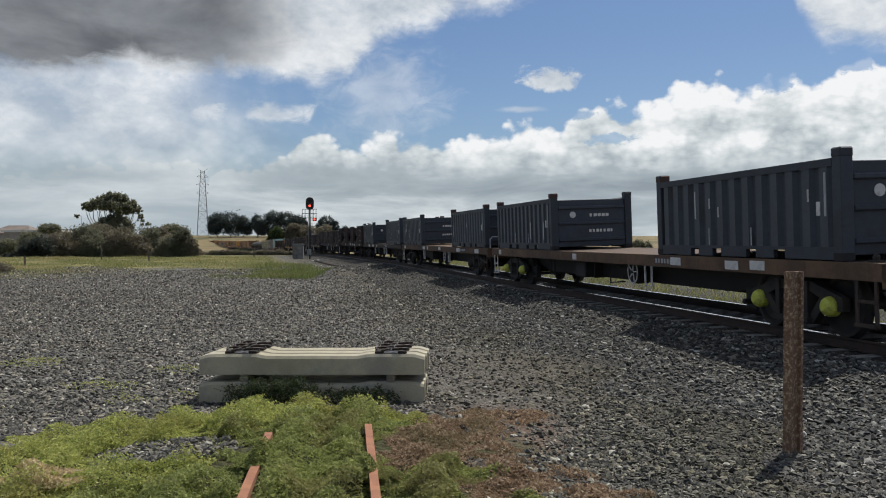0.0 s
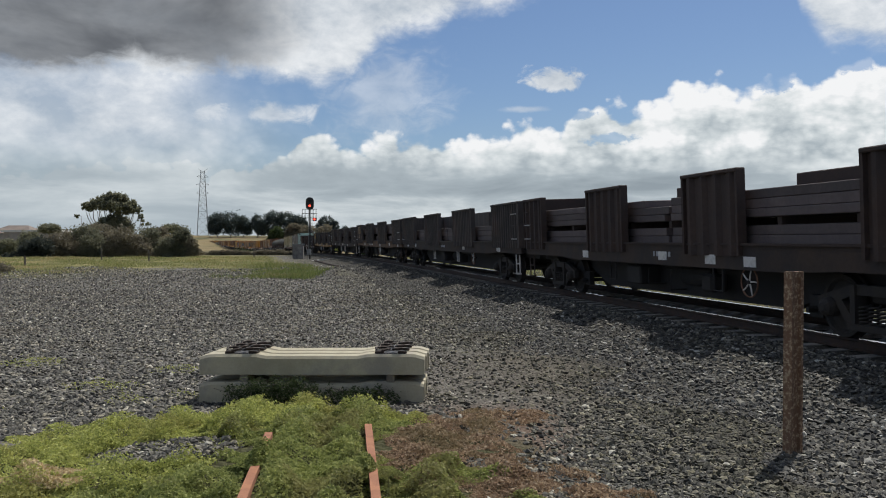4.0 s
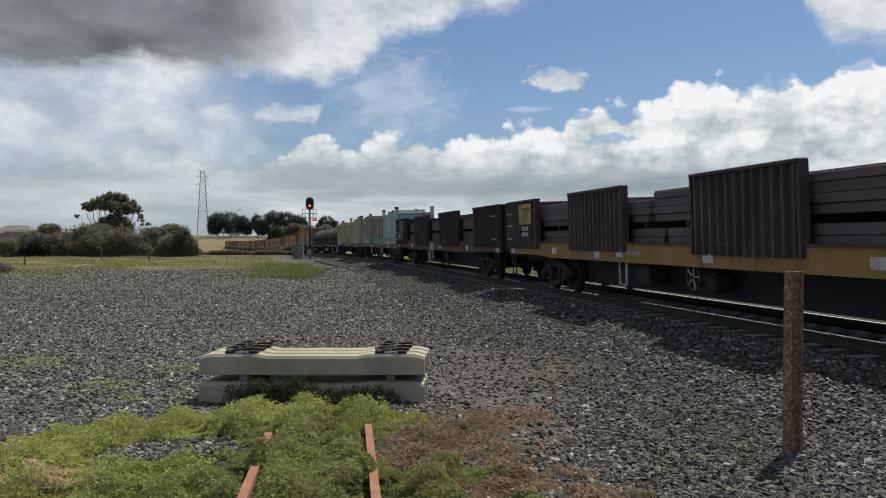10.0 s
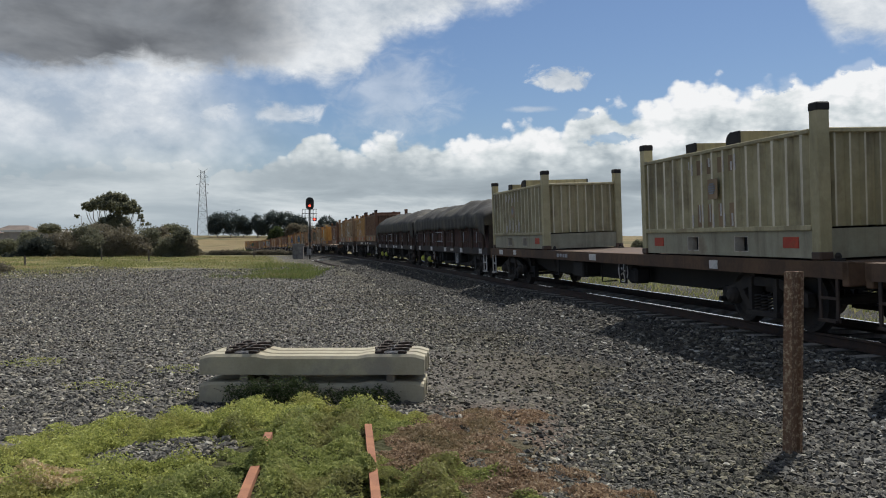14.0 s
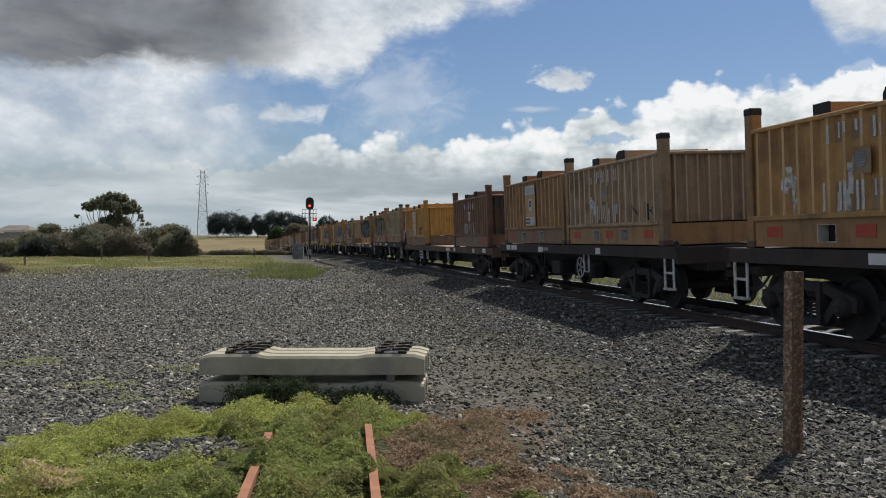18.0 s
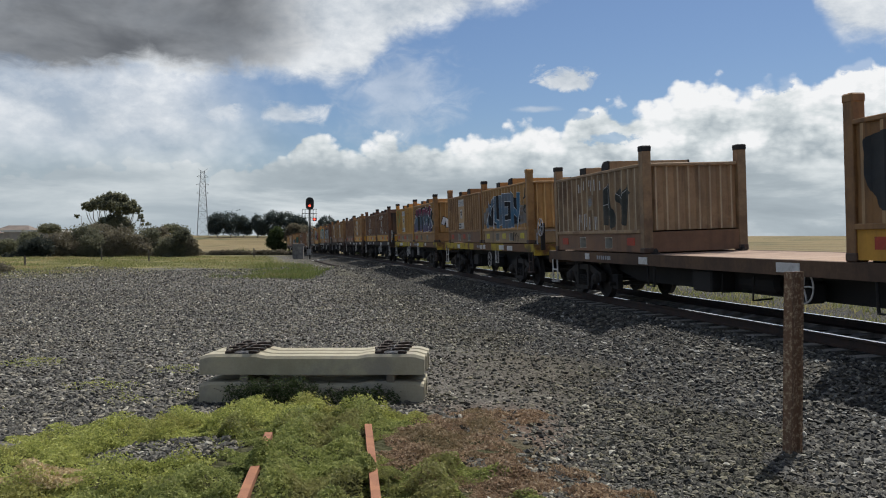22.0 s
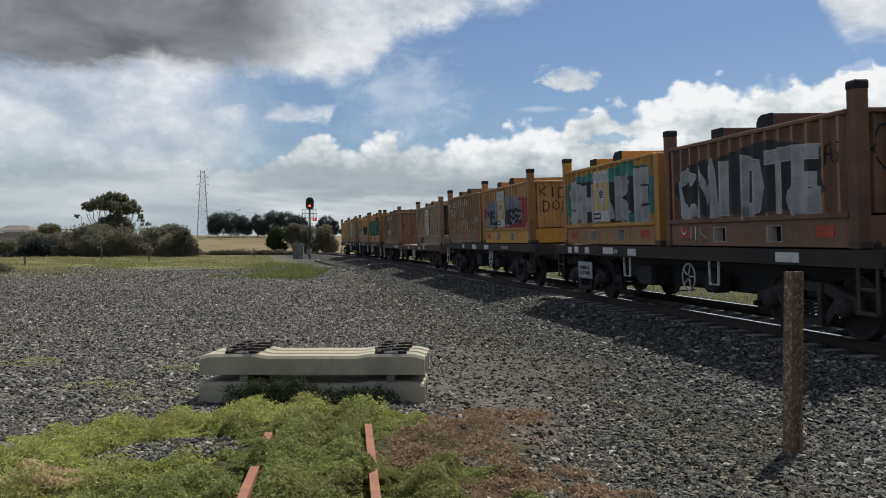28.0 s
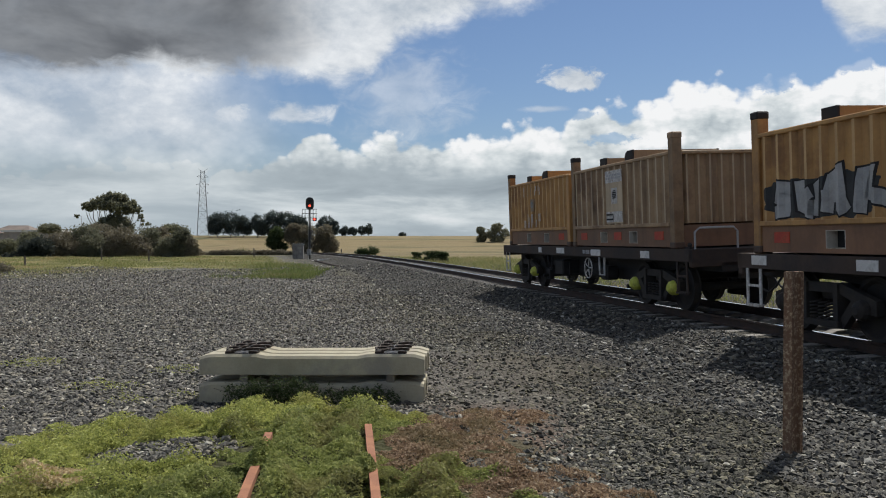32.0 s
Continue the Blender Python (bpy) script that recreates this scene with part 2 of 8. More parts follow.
M_OCHRE = paint("ochre_paint_faded", (0.27, 0.140, 0.050), (0.37, 0.200, 0.078), stain=(0.17, 0.080, 0.035), streak=0.6, grime=0.7)
M_YELLOW = paint("yellow_ochre_paint", (0.48, 0.238, 0.044), (0.58, 0.305, 0.060), stain=(0.34, 0.155, 0.040), streak=0.4)
M_AMBER = paint("amber_paint", (0.39, 0.205, 0.065), (0.50, 0.280, 0.095), stain=(0.24, 0.115, 0.045), streak=0.5)
M_RUSTY = paint("rusted_brown_paint", (0.125, 0.058, 0.032), (0.205, 0.098, 0.048), stain=(0.075, 0.04, 0.028), streak=0.5)
M_DULL = paint("dull_brown_ochre_paint", (0.185, 0.105, 0.056), (0.265, 0.155, 0.085), stain=(0.11, 0.060, 0.035), streak=0.6, grime=0.7)
M_TAN = paint("bleached_tan_paint", (0.30, 0.195, 0.105), (0.42, 0.285, 0.16), stain=(0.16, 0.085, 0.045), streak=0.6, grime=0.65)
M_CREAM = paint("dirty_cream_paint", (0.34, 0.300, 0.165), (0.47, 0.415, 0.250), stain=(0.22, 0.18, 0.10), streak=0.65)
M_GREYRIB = paint("weathered_grey_paint", (0.20, 0.175, 0.145), (0.31, 0.28, 0.23), stain=(0.13, 0.08, 0.055), streak=0.8)
M_TEAL = paint("pale_teal_paint", (0.275, 0.395, 0.352), (0.365, 0.485, 0.432), stain=(0.22, 0.28, 0.26), streak=0.45, streak_col=(0.20, 0.12, 0.08))
M_TEALBASE = paint("teal_base_paint", (0.20, 0.305, 0.28), (0.27, 0.385, 0.355), streak=0.5)
M_BASECREAM = paint("base_frame_greenish_grey", (0.285, 0.270, 0.190), (0.385, 0.365, 0.265), stain=(0.18, 0.13, 0.085), streak=0.5)
M_BASEBROWN = paint("base_frame_brown", (0.17, 0.085, 0.045), (0.25, 0.13, 0.07), streak=0.4)
M_BASEYEL = paint("base_frame_yellow", (0.56, 0.270, 0.030), (0.66, 0.34, 0.045), streak=0.4, grime=0.35)
M_SOOT = surface("soot_black_steel", (0.026, 0.023, 0.022), (0.052, 0.043, 0.039), 0.9, 0.85, 0.003, 40, streak=0.55, streak_col=(0.13, 0.10, 0.085), stain=(0.075, 0.045, 0.034), vary=0.2)
M_GONDOLA = surface("open_wagon_grime", (0.030, 0.026, 0.024), (0.066, 0.054, 0.048), 0.9, 0.75, 0.003, 40, streak=0.65, streak_col=(0.15, 0.12, 0.10), stain=(0.080, 0.050, 0.038), vary=0.2)
M_GONDBRN = surface("open_wagon_brown", (0.036, 0.025, 0.022), (0.062, 0.041, 0.033), 0.9, 0.85, 0.003, 40, streak=0.45, stain=(0.045, 0.028, 0.022), vary=0.15)
M_SILLYEL = surface("sill_ochre", (0.30, 0.165, 0.045), (0.40, 0.23, 0.075), 1.0, 0.8, 0.002, 40, streak=0.5, stain=(0.05, 0.034, 0.024), stain_scale=0.5)
M_SILLRUST = surface("sill_rust", (0.085, 0.050, 0.031), (0.155, 0.092, 0.053), 1.0, 0.85, 0.002, 40, streak=0.5, stain=(0.07, 0.045, 0.03), vary=0.2)
M_SILLGOLD = surface("sill_patchy_yellow", (0.17, 0.085, 0.035), (0.50, 0.36, 0.04), 0.45, 0.8, 0.002, 40, contrast=(0.46, 0.52), streak=0.4, stain=(0.08, 0.05, 0.03))
M_SILLBRN = surface("sill_brown", (0.030, 0.023, 0.021), (0.064, 0.044, 0.033), 1.0, 0.85, 0.002, 40, streak=0.4, stain=(0.06, 0.04, 0.03), vary=0.2)
M_SHEETSIDE = surface("red_brown_side", (0.042, 0.025, 0.022), (0.085, 0.046, 0.036), 1.2, 0.85, 0.003, 40, streak=0.5, streak_col=(0.13, 0.10, 0.085), vary=0.2)
M_PLATE = surface("steel_plate_load", (0.085, 0.068, 0.068), (0.125, 0.098, 0.092), 0.8, 0.75, 0.002, 40, stain=(0.06, 0.048, 0.05), vary=0.25)
M_PLATERED = surface("steel_plate_red", (0.105, 0.056, 0.054), (0.14, 0.072, 0.066), 0.8, 0.75, 0.002, 40, stain=(0.08, 0.05, 0.045), vary=0.2)
M_TARP = surface("grey_tarpaulin", (0.022, 0.021, 0.019), (0.044, 0.041, 0.035), 0.6, 0.75, 0.02, 6, stain=(0.10, 0.090, 0.062), stain_scale=0.7)
M_FLAKYEL = surface("flaking_yellow", (0.42, 0.25, 0.06), (0.52, 0.34, 0.11), 2.0, 0.8, fine=0.2, stain=(0.10, 0.065, 0.04), stain_scale=2.2)
M_RUSTSIGN = surface("rust_eaten_sign", (0.19, 0.110, 0.050), (0.30, 0.195, 0.10), 2.0, 0.85, fine=0.3, stain=(0.085, 0.050, 0.032), stain_scale=2.0, streak=0.4)
M_WHITE = surface("white_marker_paint", (0.62, 0.60, 0.56), (0.74, 0.73, 0.70), 3.0, 0.7, fine=0.15, stain=(0.35, 0.32, 0.28), stain_scale=3)
M_GREYBAR = surface("grey_lettering", (0.30, 0.31, 0.32), (0.42, 0.43, 0.44), 3.0, 0.8, fine=0.2)
M_BLACK = surface("black_paint", (0.012, 0.012, 0.013), (0.022, 0.02, 0.02), 2.0, 0.8, fine=0.2)
M_RED = surface("red_reflector", (0.38, 0.05, 0.03), (0.55, 0.08, 0.04), 3.0, 0.7, fine=0.2, stain=(0.20, 0.08, 0.04), stain_scale=4)
M_POCKET = surface("pocket_primer", (0.48, 0.44, 0.37), (0.66, 0.62, 0.54), 3.0, 0.8, fine=0.2, stain=(0.18, 0.11, 0.07), stain_scale=3)
M_FLAKE = surface("flaking_white", (0.42, 0.40, 0.37), (0.70, 0.69, 0.66), 6.0, 0.8, fine=0.3, stain=(0.20, 0.13, 0.09), stain_scale=7)
M_WASHED = paint("washed_out_yellow", (0.56, 0.38, 0.14), (0.64, 0.46, 0.20), stain=(0.40, 0.24, 0.09), streak=0.3)
M_FADED = paint("faded_sign_brown", (0.205, 0.135, 0.075), (0.30, 0.21, 0.12), streak=0.4)
M_AXLE = surface("yellow_axle_cap", (0.46, 0.49, 0.06), (0.60, 0.62, 0.10), 5.0, 0.6, fine=0.3, stain=(0.16, 0.14, 0.04), stain_scale=4)
M_WOODDECK = surface("deck_boards", (0.30, 0.20, 0.14), (0.42, 0.30, 0.22), 1.5, 0.9, 0.003, 30, stain=(0.16, 0.10, 0.07))
G_SILVER = surface("spray_silver", (0.27, 0.27, 0.265), (0.42, 0.42, 0.41), 2.0, 0.55, fine=0.12, streak=0.3, streak_col=(0.18, 0.13, 0.10))
G_WHITE = surface("spray_white", (0.68, 0.70, 0.72), (0.80, 0.80, 0.80), 3.0, 0.6, fine=0.1)
G_BLUE = surface("spray_blue", (0.05, 0.15, 0.25), (0.17, 0.20, 0.24), 0.8, 0.6, fine=0.2, streak=0.35, streak_col=(0.20, 0.17, 0.14), stain=(0.12, 0.13, 0.12), stain_scale=1.5)


def spray_fade(name, stops):
    """Sprayed colours that change from the foot of the letters to their heads."""
    m = bpy.data.materials.new(name)
    m.use_nodes = True
    k = Net(m.node_tree)
    co = k.n("ShaderNodeTexCoord").outputs["Object"]
    sep = k.n("ShaderNodeSeparateXYZ")
    k.put(sep.inputs[0], co)
    f = k.math("ADD", sep.outputs[1], k.math("MULTIPLY_ADD", k.noise(co, 2.2, 4.0, 0.6), 0.7, -0.35))
    f = k.math("DIVIDE", k.math("SUBTRACT", f, 0.45), 1.35)
    col = k.ramp(f, stops)
    col = k.mix(1.0, col, k.ramp(k.noise(co, 14.0, 4.0, 0.6), [(0.3, 0.75), (0.7, 1.25)]), "MULTIPLY")
    b = k.n("ShaderNodeBsdfPrincipled")
    k.put(b.inputs["Base Color"], col)
    b.inputs["Roughness"].default_value = 0.6
    k.t.links.new(b.outputs[0], k.n("ShaderNodeOutputMaterial").inputs[0])
    return m


G_PURPLE = spray_fade("spray_purple_blue_red", [(0.0, (0.13, 0.085, 0.15)), (0.3, (0.14, 0.15, 0.22)), (0.55, (0.08, 0.15, 0.18)), (0.75, (0.20, 0.05, 0.09)), (1.0, (0.24, 0.04, 0.07))])
G_TEAL = surface("spray_teal", (0.02, 0.16, 0.14), (0.06, 0.26, 0.20), 1.5, 0.6, fine=0.15)
G_GREEN = surface("spray_dark_green", (0.02, 0.11, 0.085), (0.05, 0.19, 0.14), 1.5, 0.6, fine=0.15)
G_MURK = surface("spray_murky_green", (0.030, 0.034, 0.028), (0.085, 0.085, 0.072), 1.5, 0.7, fine=0.25, streak=0.4, streak_col=(0.12, 0.08, 0.05))
G_INK = surface("spray_black", (0.014, 0.016, 0.017), (0.035, 0.038, 0.040), 1.5, 0.65, fine=0.15, streak=0.3, streak_col=(0.10, 0.06, 0.035))
G_PALE = surface("spray_pale_line", (0.42, 0.42, 0.40), (0.60, 0.60, 0.57), 3.0, 0.6, fine=0.15, stain=(0.25, 0.20, 0.15), stain_scale=3)
G_KHAKI = surface("spray_khaki", (0.15, 0.115, 0.065), (0.26, 0.20, 0.115), 1.2, 0.65, fine=0.15, stain=(0.10, 0.085, 0.075), stain_scale=1.2)
G_SLATE = surface("spray_slate", (0.055, 0.065, 0.066), (0.13, 0.14, 0.14), 1.3, 0.65, fine=0.15, streak=0.4, streak_col=(0.10, 0.07, 0.05))
G_DUST = surface("spray_dusty_silver", (0.17, 0.16, 0.15), (0.28, 0.27, 0.25), 1.6, 0.6, fine=0.2, stain=(0.17, 0.10, 0.05), stain_scale=2.5)
G_LIME = surface("spray_lime_line", (0.16, 0.30, 0.08), (0.26, 0.40, 0.12), 2.0, 0.6, fine=0.15)
G_REDWASH = surface("spray_washed_red", (0.46, 0.16, 0.035), (0.55, 0.21, 0.045), 1.5, 0.65, fine=0.15)
G_TEALWASH = surface("spray_washed_teal", (0.22, 0.26, 0.10), (0.32, 0.30, 0.09), 1.5, 0.65, fine=0.15)
G_RUSTLINE = surface("spray_brown_line", (0.16, 0.07, 0.03), (0.24, 0.11, 0.04), 1.5, 0.65, fine=0.15)
M_BASETAN = paint("base_frame_tan", (0.24, 0.16, 0.085), (0.34, 0.24, 0.135), streak=0.4)
M_MARKYEL = surface("yellow_reflector", (0.55, 0.45, 0.04), (0.70, 0.58, 0.06), 3.0, 0.6, fine=0.15, stain=(0.30, 0.22, 0.05), stain_scale=4)
# darker brown paints for some leading ends and the lower castings
M_DARKBROWN = paint("dark_brown_steel", (0.045, 0.030, 0.024), (0.105, 0.060, 0.038), streak=0.3, grime=0.4)
M_MIDBROWN = paint("mid_brown_end", (0.10, 0.052, 0.030), (0.20, 0.100, 0.050), streak=0.5, grime=0.8)
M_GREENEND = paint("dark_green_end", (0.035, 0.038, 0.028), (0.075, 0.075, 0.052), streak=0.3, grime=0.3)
G_RED = surface("spray_red", (0.30, 0.03, 0.04), (0.42, 0.06, 0.06), 1.5, 0.6, fine=0.15)
G_GREY = surface("spray_grey_blue", (0.16, 0.18, 0.20), (0.26, 0.28, 0.30), 1.5, 0.6, fine=0.15)

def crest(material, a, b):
    """Lighter tone for a paint's rib faces: bleaching plus painted-in sky light."""
    CREST[material.name] = paint(material.name + "_bleached_lit", a, b, streak=0.45)


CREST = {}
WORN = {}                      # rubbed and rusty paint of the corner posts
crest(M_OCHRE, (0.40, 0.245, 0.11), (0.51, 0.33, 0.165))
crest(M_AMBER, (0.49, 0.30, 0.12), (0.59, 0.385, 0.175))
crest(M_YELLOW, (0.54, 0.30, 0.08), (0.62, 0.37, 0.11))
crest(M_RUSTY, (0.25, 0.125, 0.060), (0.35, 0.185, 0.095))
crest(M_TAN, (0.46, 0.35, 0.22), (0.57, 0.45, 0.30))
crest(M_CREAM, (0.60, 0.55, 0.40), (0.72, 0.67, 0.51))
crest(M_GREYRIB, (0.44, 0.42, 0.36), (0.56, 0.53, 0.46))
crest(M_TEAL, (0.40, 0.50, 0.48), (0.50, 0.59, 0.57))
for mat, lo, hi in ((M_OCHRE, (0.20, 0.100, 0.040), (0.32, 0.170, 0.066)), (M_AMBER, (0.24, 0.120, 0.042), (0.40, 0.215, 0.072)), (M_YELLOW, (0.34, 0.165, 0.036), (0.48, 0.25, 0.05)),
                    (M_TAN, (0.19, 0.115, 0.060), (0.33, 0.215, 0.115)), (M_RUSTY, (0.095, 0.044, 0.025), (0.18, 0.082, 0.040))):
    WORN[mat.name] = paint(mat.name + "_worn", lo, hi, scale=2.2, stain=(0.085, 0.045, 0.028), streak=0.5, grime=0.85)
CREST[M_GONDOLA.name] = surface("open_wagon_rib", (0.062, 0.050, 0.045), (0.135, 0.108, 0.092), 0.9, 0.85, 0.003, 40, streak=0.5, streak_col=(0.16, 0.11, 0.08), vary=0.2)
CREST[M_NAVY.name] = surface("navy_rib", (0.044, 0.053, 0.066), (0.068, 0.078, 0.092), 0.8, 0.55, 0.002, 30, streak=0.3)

# ---- train: shared shapes ----
SHAPES = {}


def shape(key, build):
    """A mesh that alike parts share; each object brings its own material."""
    if key not in SHAPES:
        bm = bmesh.new()
        build(bm)
        bmesh.ops.recalc_face_normals(bm, faces=bm.faces)
        me = bpy.data.meshes.new(str(key[0]))
        bm.to_mesh(me)
        bm.free()
        me.materials.append(M_DARK)
        me.materials.append(M_DARK)
        SHAPES[key] = me
    return SHAPES[key]


def piece(name, key, build, material, parent, at=None, label=""):
    ob = part(name, shape(key, build), None, parent, label, at)
    ob.material_slots[0].link = "OBJECT"
    ob.material_slots[0].material = material
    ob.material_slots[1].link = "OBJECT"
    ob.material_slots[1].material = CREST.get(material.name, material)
    return ob


def block(name, dims, material, parent, at, label="", bevel=0.0):
    """A box-shaped part centred on its place."""
    d = tuple(round(v, 3) for v in dims)
    return piece(name, ("block", d, bevel), lambda bm: box(bm, -d[0] / 2, d[0] / 2, -d[1] / 2, d[1] / 2, -d[2] / 2, d[2] / 2, bevel), material, parent,
                 Matrix.Translation(at), label)


def ribbed(bm, length, height, ribs, depth, thick=0.04, rib=0.45):
    """A ribbed sheet along y, ribs standing out to -x, its back at x = thick."""
    step = length / ribs
    pts = []
    for i in range(ribs):
        y = -length / 2 + i * step
        a = step * (1 - rib) / 2
        b = step * 0.09
        pts += [(0, y), (0, y + a - b), (-depth, y + a + b), (-depth, y + step - a - b), (0, y + step - a + b)]
    pts += [(0, length / 2), (thick, length / 2), (thick, -length / 2)]
    prism(bm, pts, 0, height, axis=2)
    for f in bm.faces:                         # rib faces take the lighter tone, with bleaching and sky light in the colour
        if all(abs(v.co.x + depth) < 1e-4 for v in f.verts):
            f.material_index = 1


NEAR_SIDE = Matrix(((0, 0, -1, 0), (-1, 0, 0, 0), (0, 1, 0, 0), (0, 0, 0, 1)))   # lettering on the side towards the yard
FRONT_END = Matrix(((1, 0, 0, 0), (0, 0, -1, 0), (0, 1, 0, 0), (0, 0, 0, 1)))    # lettering on the leading end


def bars(n, size, material, parent, at, rows=1, face=NEAR_SIDE, name="lettering"):
    """Writing too small to read: a row of plain bars."""
    rng = random.Random(n * 7 + rows)

    def build(bm):
        for r in range(rows):
            x = -size[0] / 2
            for i in range(n):
                w = size[0] / n * rng.uniform(0.45, 0.8)
                h = size[1] / rows * 0.7
                z = size[1] / 2 - (r + 0.5) * size[1] / rows
                box(bm, x, x + w, z - h / 2, z + h / 2, 0, 0.004)
                x += size[0] / n
    return tagged(piece(name, ("bars", n, size, rows), build, material, parent, Matrix.Translation(at) @ face), kind="stuff")


# hand-sprayed letters as strokes in a unit box
HAND = {
    "A": (((0, 0), (.3, 1), (.6, 1), (.95, 0)), ((.15, .38), (.8, .38))), "B": (((.1, 0), (.1, 1), (.75, .9), (.7, .58), (.2, .52), (.85, .4), (.8, .05), (.1, 0)),),
    "C": (((.95, .85), (.55, 1), (.1, .75), (.1, .25), (.5, 0), (.95, .12)),), "D": (((.1, 0), (.1, 1), (.65, .9), (.9, .5), (.65, .08), (.1, 0)),),
    "E": (((.95, .98), (.1, 1), (.1, 0), (.95, .02)), ((.1, .5), (.75, .5))), "F": (((.9, 1), (.1, 1), (.1, 0)), ((.1, .55), (.75, .55))),
    "G": (((.9, .85), (.5, 1), (.1, .7), (.1, .25), (.5, 0), (.9, .2), (.9, .48), (.55, .48)),), "H": (((.1, 0), (.1, 1)), ((.9, 0), (.9, 1)), ((.1, .5), (.9, .5))),
    "I": (((.5, 0), (.5, 1)),), "K": (((.1, 0), (.1, 1)), ((.9, 1), (.2, .5), (.95, 0))), "L": (((.1, 1), (.1, 0), (.9, .04)),),
    "M": (((0, 0), (.1, 1), (.5, .35), (.9, 1), (1, 0)),), "N": (((.05, 0), (.08, 1), (.88, 0), (.95, 1)),), "O": (((.5, 0), (.1, .25), (.1, .75), (.5, 1), (.9, .75), (.9, .25), (.5, 0)),),
    "R": (((.1, 0), (.1, 1), (.75, .95), (.8, .6), (.15, .5), (.95, 0)),), "S": (((.9, .88), (.5, 1), (.12, .8), (.2, .56), (.8, .44), (.9, .2), (.5, 0), (.05, .1)),),
    "T": (((0, 1), (1, 1)), ((.5, 1), (.5, 0))), "U": (((.08, 1), (.08, .2), (.45, 0), (.85, .15), (.92, 1)),), "V": (((0, 1), (.45, 0), (1, 1)),), ".": (((.4, 0), (.5, .06)),), " ": (),
    # shapes like letters that spell nothing
    "1": (((.15, 1), (.1, .15), (.45, 0), (.5, .6), (.9, .75), (.85, 0)),), "2": (((.2, 0), (.25, .95), (.7, 1), (.6, .4), (.95, .3)),), "3": (((.1, .9), (.5, .6), (.45, 0)), ((.9, 1), (.5, .6))),
    "4": (((.85, .9), (.3, .95), (.2, .5), (.8, .35), (.75, 0), (.1, .05)),), "5": (((.1, 0), (.15, .8), (.5, 1), (.55, .3), (.9, 0)), ((.1, .35), (.6, .45))), "6": (((.05, .4), (.3, 1), (.8, .8), (.85, 0)),),
}


def ribbon(bm, pts, w, z, tail=0.35):
    """A flat sprayed stroke of even width through the points."""
    pts = [Vector((p[0], p[1])) for p in pts]
    pts[0] = pts[0] - (pts[1] - pts[0]).normalized() * w * tail
    pts[-1] = pts[-1] + (pts[-1] - pts[-2]).normalized() * w * tail
    rows = []
    for i, p in enumerate(pts):
        a = (p - pts[i - 1]).normalized() if i else (pts[1] - p).normalized()
        b = (pts[i + 1] - p).normalized() if i < len(pts) - 1 else a
        t = (a + b)
        t = t.normalized() if t.length > 0.2 else a
        m = min(1.5, 1 / max(0.3, abs(t.dot(a))))
        n = Vector((-t.y, t.x)) * w / 2 * m
        rows.append((bm.verts.new((p.x + n.x, p.y + n.y, z)), bm.verts.new((p.x - n.x, p.y - n.y, z))))
    for (a, b), (c, d) in zip(rows, rows[1:]):
        bm.faces.new((a, b, d, c))


def glyph(bm, ch, x, y, w, h, stroke, rng, wild=0.0):
    """One sprayed letter in the box w x h whose lower left corner is x, y."""
    for k, line in enumerate(HAND[ch]):
        pts = [(x + a * w + rng.uniform(-wild, wild) * w, y + b * h + rng.uniform(-wild, wild) * h * 0.6) for a, b in line]
        ribbon(bm, pts, stroke, 0.0004 * k)


def blot(bm, x, y, w, h, seed, lumps=9):
    """A sprayed patch with a lumpy, uneven outline."""
    rng = random.Random(seed)
    ph = [rng.uniform(0, 6) for _ in range(4)]
    n = 80
    pts = []
    for i in range(n):
        a = i * math.tau / n
        cx, cy = math.copysign(abs(math.cos(a)) ** 0.5, math.cos(a)), math.copysign(abs(math.sin(a)) ** 0.5, math.sin(a))
        r = 0.10 * h * abs(math.sin(lumps * a / 2 + ph[0])) + 0.05 * h * math.sin(3 * a + ph[1]) + 0.03 * h * math.sin((lumps + 7) * a + ph[2])
        pts.append(bm.verts.new((x + cx * (w / 2 - 0.06 * h) + r * math.cos(a), y + cy * (h / 2 - 0.06 * h) + r * math.sin(a), 0)))
    bm.faces.new(pts)


def drape(bm, length, ribs, depth, rib, base):
    """Lays flat paint onto a ribbed wall: cut at the folds, then set onto them."""
    step = length / ribs
    a, b = step * (1 - rib) / 2, step * 0.09
    folds = [a - b, a + b, step - a - b, step - a + b]
    xs = [v.co.x for v in bm.verts]
    lo, hi = min(xs), max(xs)
    for i in range(ribs):
        for f in folds:
            x = -(-length / 2 + i * step + f)
            if lo < x < hi:
                bmesh.ops.bisect_plane(bm, geom=bm.verts[:] + bm.edges[:] + bm.faces[:], plane_co=(x, 0, 0), plane_no=(1, 0, 0), dist=1e-5)
    for v in bm.verts:
        o = (-v.co.x + length / 2) % step
        v.co.z += base + float(np.interp(o, [0] + folds + [step], [0, 0, depth, depth, 0, 0]))


class Wall:
    """A ribbed container wall to spray on; layers lie over one another."""
    def __init__(self, c, L, end=False):
        self.c, self.L, self.end = c, L, end
        self.lift = 0.003

    def layer(self, name, material, build, label):
        bm = bmesh.new()
        build(bm)
        if self.end:
            drape(bm, 2.0, 8, 0.06, 0.3, self.L / 2 - 0.13 + self.lift)
        else:
            drape(bm, self.L - 0.4, 15, 0.065, 0.34, 1.145 + self.lift)
        return part(name, bm, material, self.c, label, FRONT_END if self.end else NEAR_SIDE)

    def up(self, d=0.002):
        self.lift += d


